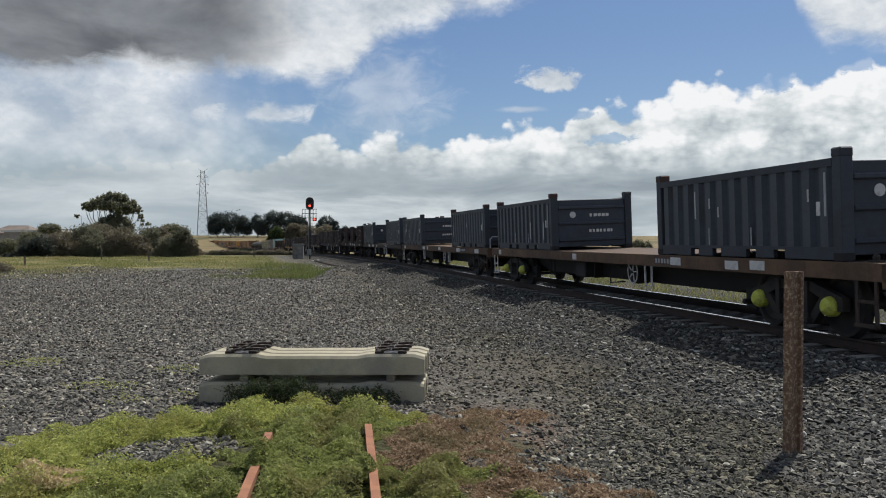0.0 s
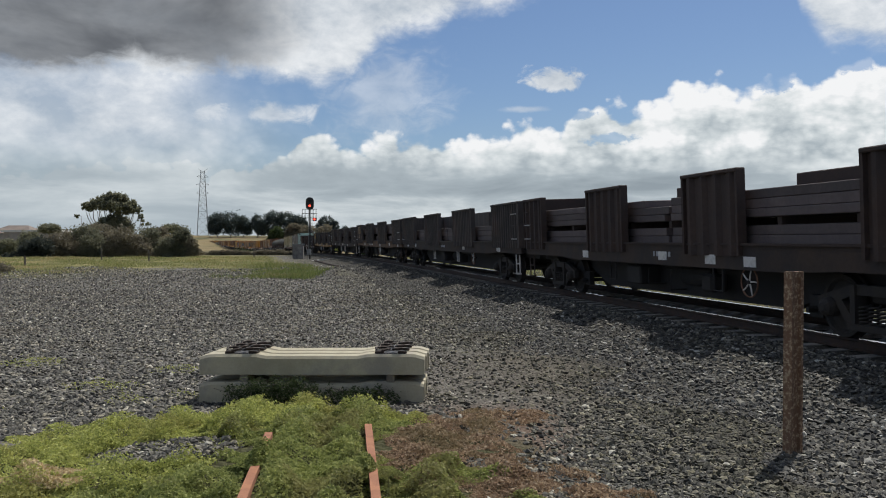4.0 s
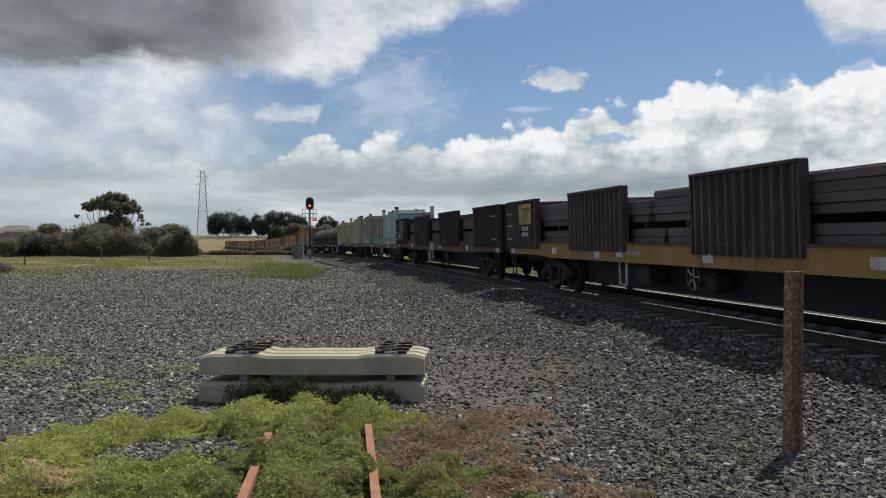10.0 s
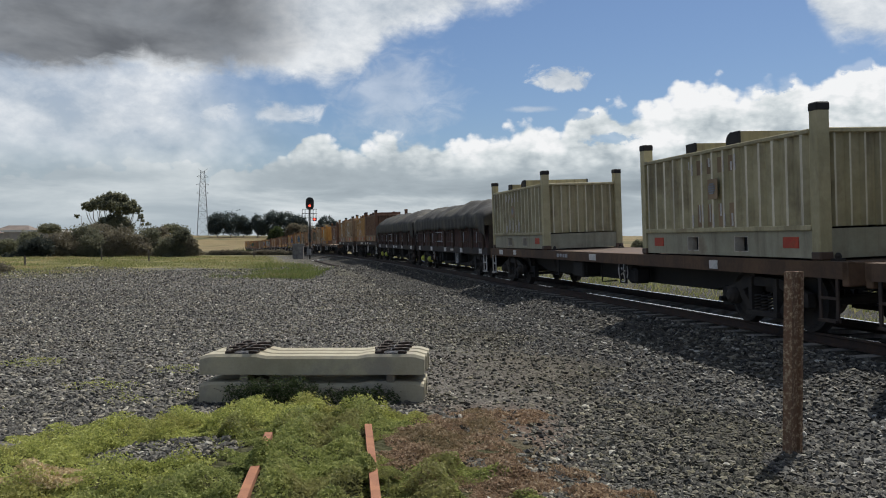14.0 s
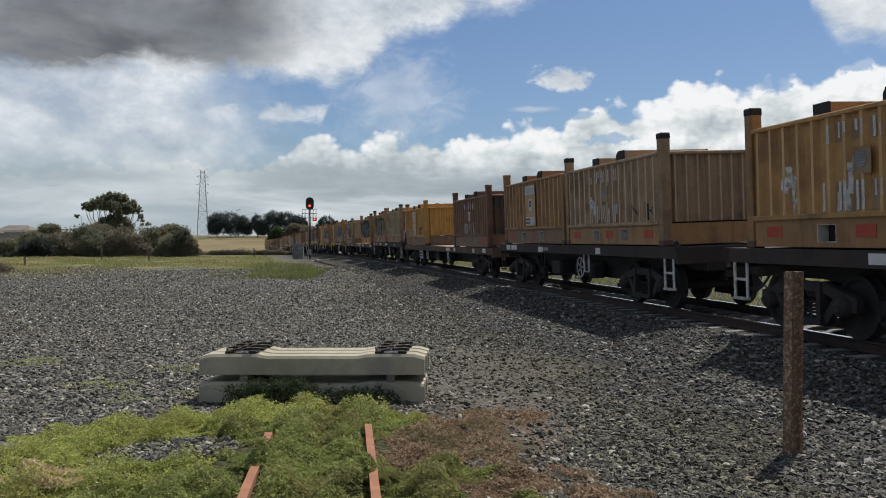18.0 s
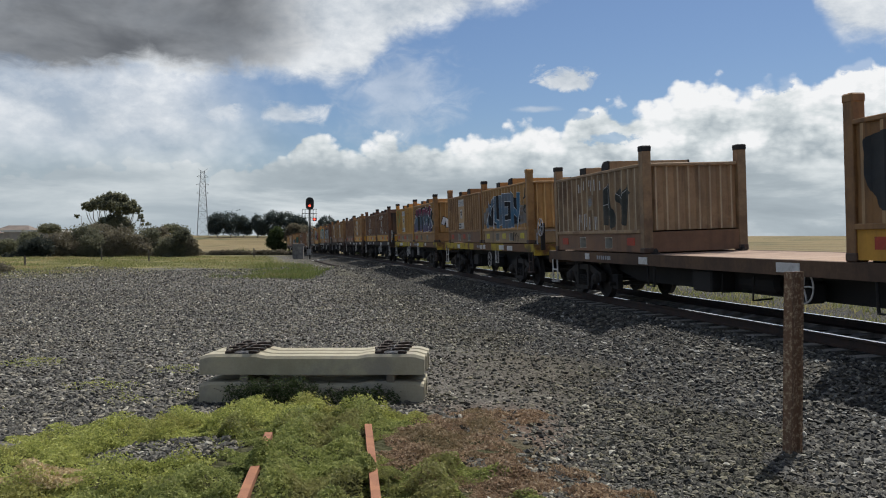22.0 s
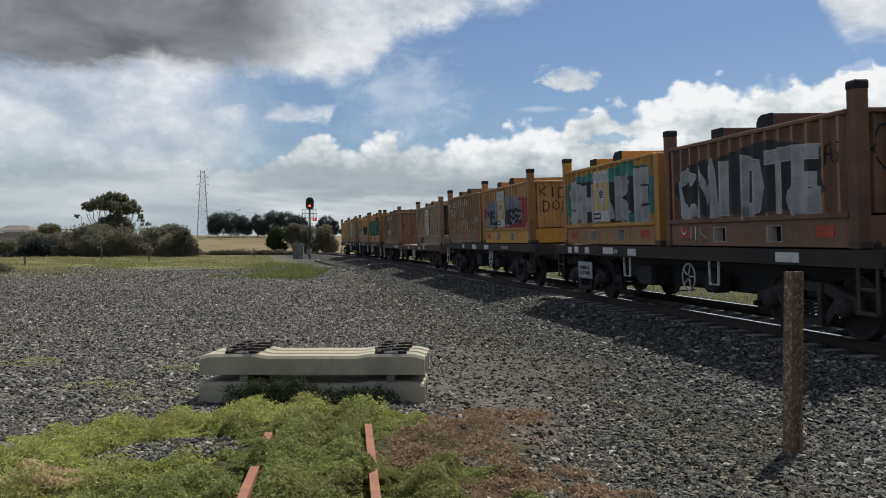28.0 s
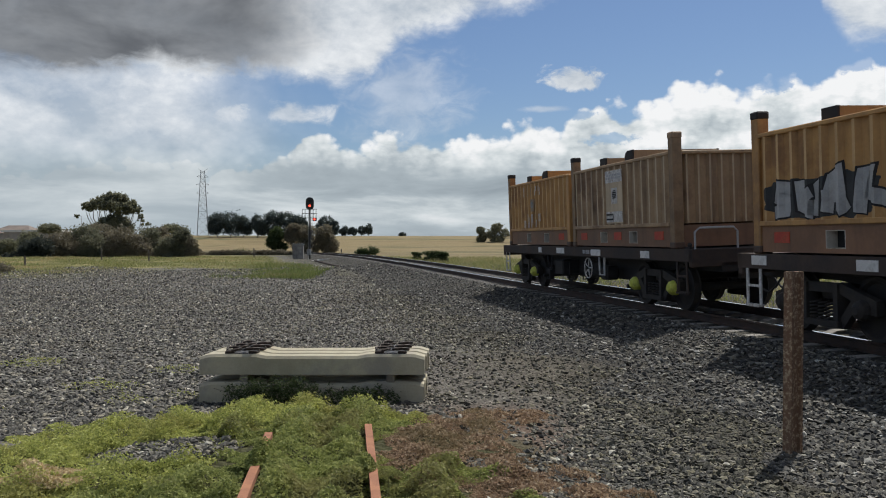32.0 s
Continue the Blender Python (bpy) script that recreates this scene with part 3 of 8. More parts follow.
def sprayed(wall, text, x0, x1, z0, h, fill, edge=None, stroke=0.2, rim=0.05, shine=None, wild=0.0, seed=1, name="graffiti"):
    """A row of fat letters, each with its outline and its fill."""
    st = (x1 - x0) / len(text)
    lift = wall.lift
    for k, ch in enumerate(text):
        if not HAND[ch]:
            continue
        rng = random.Random(seed * 50 + k)
        w, dz, hh = st - stroke * 1.0, rng.uniform(-0.03, 0.03) * h * (wild > 0), h * (1 + rng.uniform(-0.08, 0.08) * (wild > 0))
        gx, gz, w = x0 + k * st + stroke / 2, z0 + dz + stroke / 2, (w if ch != "I" else w * 0.5)
        for mat, extra, nm, lb in ((edge, rim, name + "_outline", "sprayed outline of a letter"), (fill, 0.0, name, "sprayed graffiti letter")):
            if mat is None:
                continue
            wall.lift = lift + (0.003 if nm == name else 0.0)
            wall.layer(nm, mat, lambda bm: glyph(bm, ch, gx, gz, w, hh - stroke, stroke + 2 * extra, random.Random(seed * 50 + k), wild), lb)
        if shine:
            wall.lift = lift + 0.0055
            wall.layer(name + "_line", shine, lambda bm: glyph(bm, ch, gx - stroke * 0.34, gz + stroke * 0.22, w, hh - stroke, 0.016, random.Random(seed * 50 + k), wild), "thin pale sprayed line")
    wall.lift = lift + 0.008


def tagline(wall, text, x, z, wide, high, material, r=0.02, seed=1, label="thin sprayed tag"):
    """A quick tag of single thin strokes."""
    rng = random.Random(seed)

    def build(bm):
        st = wide / len(text)
        for i, ch in enumerate(text):
            dz = rng.uniform(-0.12, 0.12) * high
            for line in HAND[ch]:
                ribbon(bm, [(x + (i + 0.06 + 0.86 * a) * st, z + b * high + dz + rng.uniform(-0.05, 0.05) * high) for a, b in line], r * rng.uniform(0.8, 1.2), 0.0)
    wall.layer("graffiti", material, build, label)
    wall.up()


def smear(wall, x, z, w, h, n, material, r, seed, label, lean=0.25):
    """Loose sprayed strokes, mostly upright, that spell nothing."""
    rng = random.Random(seed)

    def build(bm):
        for i in range(n):
            px, pz, ln = x + rng.uniform(-0.5, 0.5) * w, z + rng.uniform(-0.5, 0.2) * h, h * rng.uniform(0.25, 0.6)
            k = rng.gauss(0, lean)
            ribbon(bm, [(px, pz), (px + k * ln * 0.4, pz + ln * 0.5), (px + k * ln + rng.gauss(0, 0.03), pz + ln)], r * rng.uniform(0.6, 1.5), 0.0003 * i)
    wall.layer("graffiti", material, build, label)
    wall.up()


# ---- train: bogies and running gear ----
def wheel_shape(bm):
    prof = [(0.0, 0.07), (0.10, 0.07), (0.12, 0.02), (0.36, 0.01), (0.40, 0.06), (0.455, 0.06), (0.46, -0.05), (0.485, -0.075), (0.40, -0.075), (0.36, -0.03), (0.12, -0.03), (0.0, -0.06)]
    n = 28
    rings = [[bm.verts.new((-x, r * math.cos(i * math.tau / n), r * math.sin(i * math.tau / n))) for i in range(n)] for r, x in prof[1:-1]]
    for a, b in zip(rings, rings[1:]):
        for i in range(n):
            bm.faces.new((a[i], a[(i + 1) % n], b[(i + 1) % n], b[i]))
    bm.faces.new(rings[0])
    bm.faces.new(rings[-1][::-1])


def frame_shape(bm):
    """Cast side frame of a three-piece bogie, seen from the side."""
    top = [(-1.16, 0.40), (-1.16, 0.60), (-0.95, 0.66), (-0.45, 0.80), (0.45, 0.80), (0.95, 0.66), (1.16, 0.60), (1.16, 0.40), (0.82, 0.40), (0.78, 0.52), (0.40, 0.66), (-0.40, 0.66), (-0.78, 0.52), (-0.82, 0.40)]
    low = [(-0.80, 0.53), (-0.64, 0.57), (-0.38, 0.28), (0.38, 0.28), (0.64, 0.57), (0.80, 0.53), (0.46, 0.16), (-0.46, 0.16)]
    prism(bm, top, -0.06, 0.06, axis=0)
    prism(bm, low, -0.055, 0.055, axis=0)
    for y in (-0.36, 0.36):
        prism(bm, [(y - 0.05, 0.2), (y + 0.05, 0.2), (y + 0.05, 0.8), (y - 0.05, 0.8)], -0.10, 0.10, axis=0)
    prism(bm, [(-0.44, 0.18), (0.44, 0.18), (0.44, 0.26), (-0.44, 0.26)], -0.13, 0.10, axis=0)


def spring_shape(bm):
    for y in (-0.2, 0.0, 0.2):
        pts = [(0.07 * math.cos(a), y + 0.07 * math.sin(a), 0.27 + 0.26 * a / (10 * math.pi)) for a in np.linspace(0, 10 * math.pi, 51)]
        tube(bm, pts, 0.016, 5)


def cap_shape(bm):
    tube(bm, [(-0.11, 0, 0), (-0.06, 0, 0), (0.0, 0, 0), (0.10, 0, 0)], [0.06, 0.125, 0.15, 0.15], 14)


def bogie(parent, y, caps=""):
    b = block("bogie", (1.9, 0.34, 0.22), M_BOGIE, parent, (0, y, 0.66), "black cast-steel freight bogie", 0.03)
    for sx in (-1, 1):
        turn = Matrix.Diagonal((-sx, 1, 1, 1))
        piece("side_frame", ("side_frame",), frame_shape, M_BOGIE, b, Matrix.Translation((sx * 1.0, 0, -0.66)))
        piece("spring", ("spring",), spring_shape, M_BOGIE, b, Matrix.Translation((sx * 1.02, 0, -0.66)))
        for wy in (-0.9, 0.9):
            piece("wheel", ("wheel",), wheel_shape, M_BOGIE, b, Matrix.Translation((sx * 0.79, wy, 0.46 - 0.66)) @ turn)
            piece("axle_cap", ("axle_cap",), cap_shape, M_AXLE if caps else M_BOGIE, b, Matrix.Translation((sx * 1.09, wy, 0.46 - 0.66)) @ turn,
                  "yellow axle bearing cap" if caps else "")
    for wy in (-0.9, 0.9):
        piece("axle", ("axle",), lambda bm: tube(bm, [(-0.9, 0, 0), (0.9, 0, 0)], 0.08, 10), M_BOGIE, b, Matrix.Translation((0, wy, 0.46 - 0.66)))


def step_frame(bm):
    for y in (-0.19, 0.19):
        box(bm, -0.012, 0.012, y - 0.03, y + 0.03, -0.62, 0)
    box(bm, -0.05, 0.05, -0.2, 0.2, -0.62, -0.58)
    box(bm, -0.02, 0.02, -0.2, 0.2, -0.30, -0.26)


def wheel_rim(bm):
    n = 20
    tube(bm, [(0, 0.25 * math.cos(i * math.tau / n), 0.25 * math.sin(i * math.tau / n)) for i in range(n + 1)], 0.014, 6)


def hand_wheel(name, parent, at, spoke, rim):
    hub = piece(name, ("hub",), lambda bm: tube(bm, [(-0.03, 0, 0), (0.14, 0, 0)], 0.035, 8), M_DARK, parent, at, "spoked steel handbrake wheel")
    piece("rim", ("wheel_rim",), wheel_rim, rim, hub)
    for i in range(5):
        piece("spoke", ("spoke",), lambda bm: tube(bm, [(0, 0, 0.02), (0, 0.01, 0.14), (0, 0, 0.25)], [0.016, 0.013, 0.013], 5), spoke, hub, Matrix.Rotation(i * math.tau / 5 + 0.3, 4, "X"))


def coupler(bm):
    box(bm, -0.09, 0.09, -0.75, 0.0, -0.09, 0.09, 0.02)
    box(bm, -0.16, 0.16, -0.98, -0.72, -0.15, 0.15, 0.04)
    box(bm, -0.22, 0.22, 0.0, 0.12, -0.2, 0.2)


def hose(bm):
    pts = [(0.3, -0.1, 0.0), (0.3, -0.35, -0.22), (0.28, -0.6, -0.34), (0.25, -0.85, -0.30)]
    tube(bm, pts, 0.022, 6)


def running_gear(w, half, sill_lo, caps, rng, pivot=None, belly=0.28, rear=None, hand=None, treads=()):
    """Bogies, couplers, brake gear and steps that every wagon has."""
    py = pivot or half - 2.0
    back = py if rear is None else rear
    bogie(w, -py, caps in ("front", "both"))
    bogie(w, back, caps in ("rear", "both"))
    piece("centre_sill", ("centre_sill", round(half, 2), belly), lambda bm: prism(bm, [(-half, 0.80), (-py - 0.2, 0.80), (-py + 1.3, 0.66), (-py + 2.4, belly), (py - 2.4, belly), (py - 1.3, 0.66), (py + 0.2, 0.80), (half, 0.80), (half, 0.98), (-half, 0.98)],
          -0.62, 0.62, axis=0), M_DARK, w)
    for sy in (-1, 1):
        piece("brake_beam", ("brake_beam",), lambda bm: (tube(bm, [(-1.0, 0, 0), (1.0, 0, 0)], 0.05, 6), box(bm, -0.85, -0.72, -0.16, 0.16, -0.12, 0.22), box(bm, 0.72, 0.85, -0.16, 0.16, -0.12, 0.22)), M_DARK, w,
              Matrix.Translation((0, sy * (py - 1.52), 0.36)))
        for sx in (-1, 1):
            if treads and sx < 0:
                continue
            piece("stirrup", ("stirrup",), lambda bm: tube(bm, [(0, -0.17, 0.0), (0, -0.15, -0.42), (0, 0.15, -0.42), (0, 0.17, 0.0)], 0.026, 5), M_FLAKE if rng.random() < 0.6 else M_DARK, w,
                  Matrix.Translation((sx * 1.17, sy * rng.uniform(0.25, 0.5) * py, sill_lo)), "white steel stirrup step")
    for y in treads:
        piece("stirrup", ("tall_stirrup",), lambda bm: tube(bm, [(0, -0.2, 0.05), (0, -0.18, -0.52), (0, 0.18, -0.52), (0, 0.2, 0.05)], 0.03, 5), M_FLAKE, w, Matrix.Translation((-1.18, y, sill_lo)), "white steel stirrup step")
    for sy in (-1, 1):
        piece("coupler", ("coupler",), coupler, M_BOGIE, w, Matrix.Translation((0, sy * half, 0.86)) @ (Matrix.Identity(4) if sy < 0 else Matrix.Rotation(math.pi, 4, "Z")))
        piece("brake_hose", ("hose",), hose, M_BLACK, w, Matrix.Translation((0, sy * half, 0.80)) @ (Matrix.Identity(4) if sy < 0 else Matrix.Rotation(math.pi, 4, "Z")))
        for sx in (-1, 1):
            piece("step", ("step_frame",), step_frame, M_FLAKE if rng.random() < 0.5 else M_SILLBRN, w, Matrix.Translation((sx * 1.2, sy * (half - 0.45), sill_lo)), "white steel shunter's step")
    side = py * rng.choice((-1, 1)) * 0.55
    hand_wheel("handbrake_wheel", w, Matrix.Translation((-1.16, side if hand is None else hand, 0.72)), M_FLAKE, M_FLAKE if belly > 0.4 else M_RUSTY)
    piece("air_reservoir", ("reservoir",), lambda bm: tube(bm, [(0, -0.62, 0), (0, -0.55, 0), (0, 0.55, 0), (0, 0.62, 0)], [0.12, 0.2, 0.2, 0.12], 12), M_DARK, w,
          Matrix.Translation((-0.6, rng.uniform(-1.0, 0.4), 0.68)))
    block("brake_box", (0.5, 0.7, 0.4), M_DARK, w, (-0.85, rng.uniform(0.9, 1.6), 0.66), bevel=0.03)
    block("brake_valve", (0.35, 0.4, 0.34), M_DARK, w, (-0.9, rng.uniform(-2.2, -1.4), 0.62), bevel=0.05)
    piece("brake_rigging", ("rigging", round(py, 2)), lambda bm: (tube(bm, [(-0.5, -py + 1.0, 0.5), (-0.5, py - 1.0, 0.5)], 0.025, 5), tube(bm, [(-0.2, -py + 1.0, 0.42), (-0.2, py - 1.0, 0.42)], 0.03, 5),
          tube(bm, [(-1.05, -0.4, 0.82), (-1.02, -0.3, 0.40), (-0.6, -0.2, 0.40)], 0.018, 5), tube(bm, [(-1.05, 0.6, 0.82), (-1.02, 0.7, 0.48), (-0.6, 0.7, 0.48)], 0.018, 5)), M_DARK, w)


# ---- train: flat wagons ----
PLATED = {208: 188.45, 230: 63.4}             # wagons with a code plate, and where it hangs


def flat_wagon(u0, u1, sill, label, seed, caps="", cable=False, up=0.0):
    rng = random.Random(seed)
    half = (u1 - u0) / 2
    w = thing("flat_wagon", label, "flat wagon", "wagons of the train")
    for sx in (-1, 1):
        def channel(bm, sx=sx):
            out = [(sx * 1.22, 0.88), (sx * 1.10, 0.88), (sx * 1.10, 0.90), (sx * 1.195, 0.91), (sx * 1.195, 1.09), (sx * 1.10, 1.10), (sx * 1.10, 1.12), (sx * 1.22, 1.12)]
            a = [bm.verts.new((p[0], -half, p[1] + up)) for p in out]
            b = [bm.verts.new((p[0], half, p[1] + up)) for p in out]
            for i in range(8):
                bm.faces.new((a[i], a[(i + 1) % 8], b[(i + 1) % 8], b[i]))
            bm.faces.new(a)
            bm.faces.new(b)
        piece("side_sill", ("channel", sx, round(half, 2), up), channel, sill, w)
    piece("deck", ("deck", round(half, 2), up), lambda bm: box(bm, -1.09, 1.09, -half + 0.1, half - 0.1, 1.075 + up, 1.115 + up), M_WOODDECK if cable else sill, w)
    for sy in (-1, 1):
        block("end_beam", (2.44, 0.14, 0.34), sill, w, (0, sy * (half - 0.07), 0.95 + up), bevel=0.015)
    for y in np.linspace(-half + 0.8, half - 0.8, 7):
        block("cross_member", (2.2, 0.1, 0.17), M_DARK, w, (0, float(y), 0.985 + up))
    running_gear(w, half, 0.88 + up, caps, rng, half - (2.0 if half < 8 else 2.3), 0.46, hand=-1.9 if half > 8 else 2.2 if seed == 204 else -1.05)
    for i in range(rng.randint(4, 6)):
        block("marker_plate", (0.012, rng.choice((0.28, 0.42, 0.6)), 0.15), M_WHITE, w, (-1.226, rng.uniform(-half + 0.5, half - 0.5), 1.0 + up + rng.uniform(-0.02, 0.02)), "faded white reflective plate")
    bars(7, (0.9, 0.13), M_GREYBAR, w, (-1.222, rng.uniform(-half * 0.6, half * 0.6), 1.0 + up))
    if seed in PLATED:
        y = PLATED[seed] - (u0 + u1) / 2
        block("code_plate", (0.02, 0.95, 0.42), M_GREYBAR, w, (-1.16, y, 0.66), "grey plate with painted marks", 0.01)
        bars(6, (0.7, 0.26), M_BLACK, w, (-1.171, y, 0.66), 2)
    for y in (-half + 0.5, -half + 6.4, half - 6.4, half - 0.5):
        for sx in (-1, 1):
            piece("twistlock", ("twistlock",), lambda bm: (box(bm, -0.06, 0.06, -0.09, 0.09, 0.0, 0.035), tube(bm, [(0, 0, 0.03), (0, 0, 0.08), (0, 0, 0.12)], [0.045, 0.05, 0.02], 8)), M_BOGIE, w, Matrix.Translation((sx * 1.0, y, 1.116 + up)))
    if seed in (202, 203, 205, 208):           # handbrake wheel on a stand at the leading end
        st = part("brake_stand", boxed(-1.05, -0.93, -half - 0.16, -half - 0.06, 0.95 + up, 1.75 + up, bevel=0.01), M_DARK, w)
        hand_wheel("brake_stand_wheel", st, Matrix.Translation((-1.12, -half - 0.3, 1.62 + up)), M_GREYBAR, M_GREYBAR)
    if rng.random() < 0.5:
        piece("end_rail", ("end_rail",), lambda bm: tube(bm, [(-1.1, 0, 0), (-1.1, 0, 0.34), (-1.0, 0, 0.42), (-0.3, 0, 0.42), (-0.22, 0, 0.34), (-0.22, 0, 0)], 0.02, 6), M_GREYBAR, w,
              Matrix.Translation((0, -half + 0.1, 1.1 + up)))
    TRAIN.append((w, (u0 + u1) / 2, 0.0))
    return w


# ---- train: open steel containers with tall corner posts ----
def sleeve(bm):
    """A short open box: the lining of a fork pocket."""
    rings = []
    for x, f in ((-0.09, 1.0), (0.09, 1.0), (0.09, 0.93), (-0.09, 0.93)):
        rings.append([bm.verts.new((x, y * f, z * f)) for y, z in ((-0.215, -0.13), (0.215, -0.13), (0.215, 0.13), (-0.215, 0.13))])
    for a, b in zip(rings, rings[1:] + rings[:1]):
        for i in range(4):
            bm.faces.new((a[i], a[(i + 1) % 4], b[(i + 1) % 4], b[i]))


def post_shape(bm, h):
    box(bm, -0.1, 0.1, -0.1, 0.1, 0.0, h, 0.012)


def steel_container(u0, u1, body, base, label, seed, art=None, sign=None, up=0.0, end=None, marks=None, close=False):
    rng = random.Random(seed)
    L, W = u1 - u0, 2.40
    hb, top, post = 0.46, 1.92, 2.25            # base frame, rim, posts over the deck
    c = thing("container", label, "container", "steel containers on the train")
    lk = round(L, 2)
    # base frame with fork pockets through it
    for sx in (-1, 1):
        def rail_with_pockets(bm, sx=sx):
            cuts = [-L / 2 + 0.2, -1.05, -0.62, 0.62, 1.05, L / 2 - 0.2]
            x0, x1 = sorted((sx * 1.17, sx * 1.11))
            for i in range(0, 5, 2):
                box(bm, x0, x1, cuts[i], cuts[i + 1], 0.03, hb)
            for i in (1, 3):
                box(bm, x0, x1, cuts[i], cuts[i + 1], 0.03, 0.10)
                box(bm, x0, x1, cuts[i], cuts[i + 1], 0.36, hb)
        piece("base_rail", ("base_rail", sx, lk), rail_with_pockets, base, c)
        for y in (-0.835, 0.835):
            piece("fork_pocket", ("pocket",), sleeve, M_POCKET, c, Matrix.Translation((sx * 1.08, y, 0.23)))
            # black plate closing the pocket, in place of the shade inside
            block("pocket_liner", (0.02, 0.42, 0.27), M_BLACK, c, (sx * 0.97, y, 0.23))
    for sy in (-1, 1):
        block("base_end", (W - 0.4, 0.06, hb - 0.03), base, c, (0, sy * (L / 2 - 0.05), hb / 2 + 0.015))
    block("floor", (W - 0.1, L - 0.1, 0.05), M_DARK, c, (0, 0, hb - 0.03))
    for sx in (-1, 1):
        piece("bottom_rim", ("rim", lk, sx), lambda bm: box(bm, -0.04, 0.04, -L / 2 + 0.2, L / 2 - 0.2, hb - 0.02, hb + 0.06, 0.01), body, c, Matrix.Translation((sx * 1.175, 0, 0)))
        piece("side_wall", ("side_wall", lk), lambda bm: ribbed(bm, L - 0.4, top - hb - 0.12, 15, 0.065, rib=0.34), body, c,
              Matrix.Translation((sx * 1.145, 0, hb + 0.05)) @ Matrix.Diagonal((-sx, 1, 1, 1)))
        piece("top_rim", ("toprim", lk), lambda bm: box(bm, -0.05, 0.05, -L / 2 + 0.2, L / 2 - 0.2, -0.07, 0.0, 0.012), body, c, Matrix.Translation((sx * 1.165, 0, top)))
        for sy in (-1, 1):
            high = top - 0.02 if close and sy < 0 else post      # low posts where two containers meet
            piece("corner_post", ("corner_post", high), lambda bm, high=high: post_shape(bm, high), body if close and sy < 0 else WORN.get(body.name, body), c, Matrix.Translation((sx * 1.1, sy * (L / 2 - 0.1), 0)))
            if high == post:
                block("post_cap", (0.22, 0.22, 0.13), M_BLACK if rng.random() < 0.75 else body, c, (sx * 1.1, sy * (L / 2 - 0.1), post - 0.03), "blackened casting", 0.02)
            block("corner_casting", (0.226, 0.226, 0.13), M_DARKBROWN, c, (sx * 1.1, sy * (L / 2 - 0.1), 0.068), bevel=0.02)
    for sy in (-1, 1):
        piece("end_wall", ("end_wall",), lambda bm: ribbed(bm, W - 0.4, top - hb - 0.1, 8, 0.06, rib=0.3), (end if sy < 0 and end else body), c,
              Matrix.Translation((0, sy * (L / 2 - 0.13), hb + 0.03)) @ Matrix.Rotation(math.pi / 2 * (1 if sy < 0 else -1), 4, "Z"))
        block("end_rim", (W - 0.4, 0.1, 0.07), body, c, (0, sy * (L / 2 - 0.09), top - 0.035), bevel=0.012)
    # hatch beams across the top: a square one and one with a rounded shoulder
    for y, outline in ((-0.42, [(-0.20, 0), (0.20, 0), (0.20, 0.14), (0.15, 0.21), (0.06, 0.25), (-0.20, 0.25)]), (1.08, [(-0.17, 0), (0.17, 0), (0.17, 0.21), (-0.17, 0.21)])):
        piece("hatch_beam", ("hatch", y), lambda bm: prism(bm, outline, -1.0, 1.0, axis=0), body, c, Matrix.Translation((0, y, top - 0.02)))
        for sx in (-1, 1):
            piece("beam_end", ("hatch_end", y), lambda bm: prism(bm, [(p * 1.05, q * 1.03) for p, q in outline], -0.02, 0.02, axis=0), M_BLACK, c, Matrix.Translation((sx * 1.02, y, top - 0.02)), "black end plate")
    block("cover", (W - 0.25, L - 0.5, 0.04), body, c, (0, 0, top - 0.09))
    for y in (-L / 2 + 0.75, 0.0, L / 2 - 0.75):
        if rng.random() < 0.7:
            block("reflector", (0.012, 0.40, 0.17), marks or M_RED, c, (-1.174, y, 0.26), "worn reflector patch")
    # signs: a header, an oval mark and a lettered strip, on most peeled back to flakes on the ribs
    if sign:
        y0 = 0.15 + rng.uniform(-0.2, 0.2)

        def oval(bm):
            for i in range(5):
                z = -0.08 + 0.04 * i
                r = math.sqrt(1 - (z / 0.11) ** 2) * 0.14
                prism(bm, [(-r, z - 0.014), (r - 0.04, z - 0.014), (r, z + 0.014), (-r + 0.04, z + 0.014)], 0, 0.004, axis=2)
        if sign == "white":
            block("sign_panel", (0.008, 0.95, 1.22), M_WASHED if body is M_YELLOW else CREST.get(body.name, M_WASHED), c, (-1.2105, y0, top - 0.76), "washed-out panel behind the signs")
            block("sign", (0.008, 0.95, 0.27), M_FLAKE, c, (-1.2185, y0, top - 0.30), "weathered white sign panel")
            bars(9, (0.8, 0.13), M_GREYBAR, c, (-1.2225, y0, top - 0.30), 2)
            block("mark_plate", (0.008, 0.32, 0.36), M_FLAKE, c, (-1.2185, y0 - 0.02, top - 0.74), "pale plate with a dark oval mark")
            block("name_plate", (0.008, 0.92, 0.24), M_FLAKE, c, (-1.2185, y0, hb + 0.24), "white lettered strip, worn")
            block("name_block", (0.006, 0.40, 0.15), M_BLACK, c, (-1.2235, y0 + 0.24, hb + 0.24))
            bars(5, (0.36, 0.10), M_FLAKE, c, (-1.2265, y0 + 0.24, hb + 0.24))
        else:
            block("mark_plate", (0.008, 0.34, 0.36), M_FADED if body is not M_RUSTY else M_FLAKE, c, (-1.2145, y0 - 0.05, top - 0.72), "faded plate with a worn oval mark")
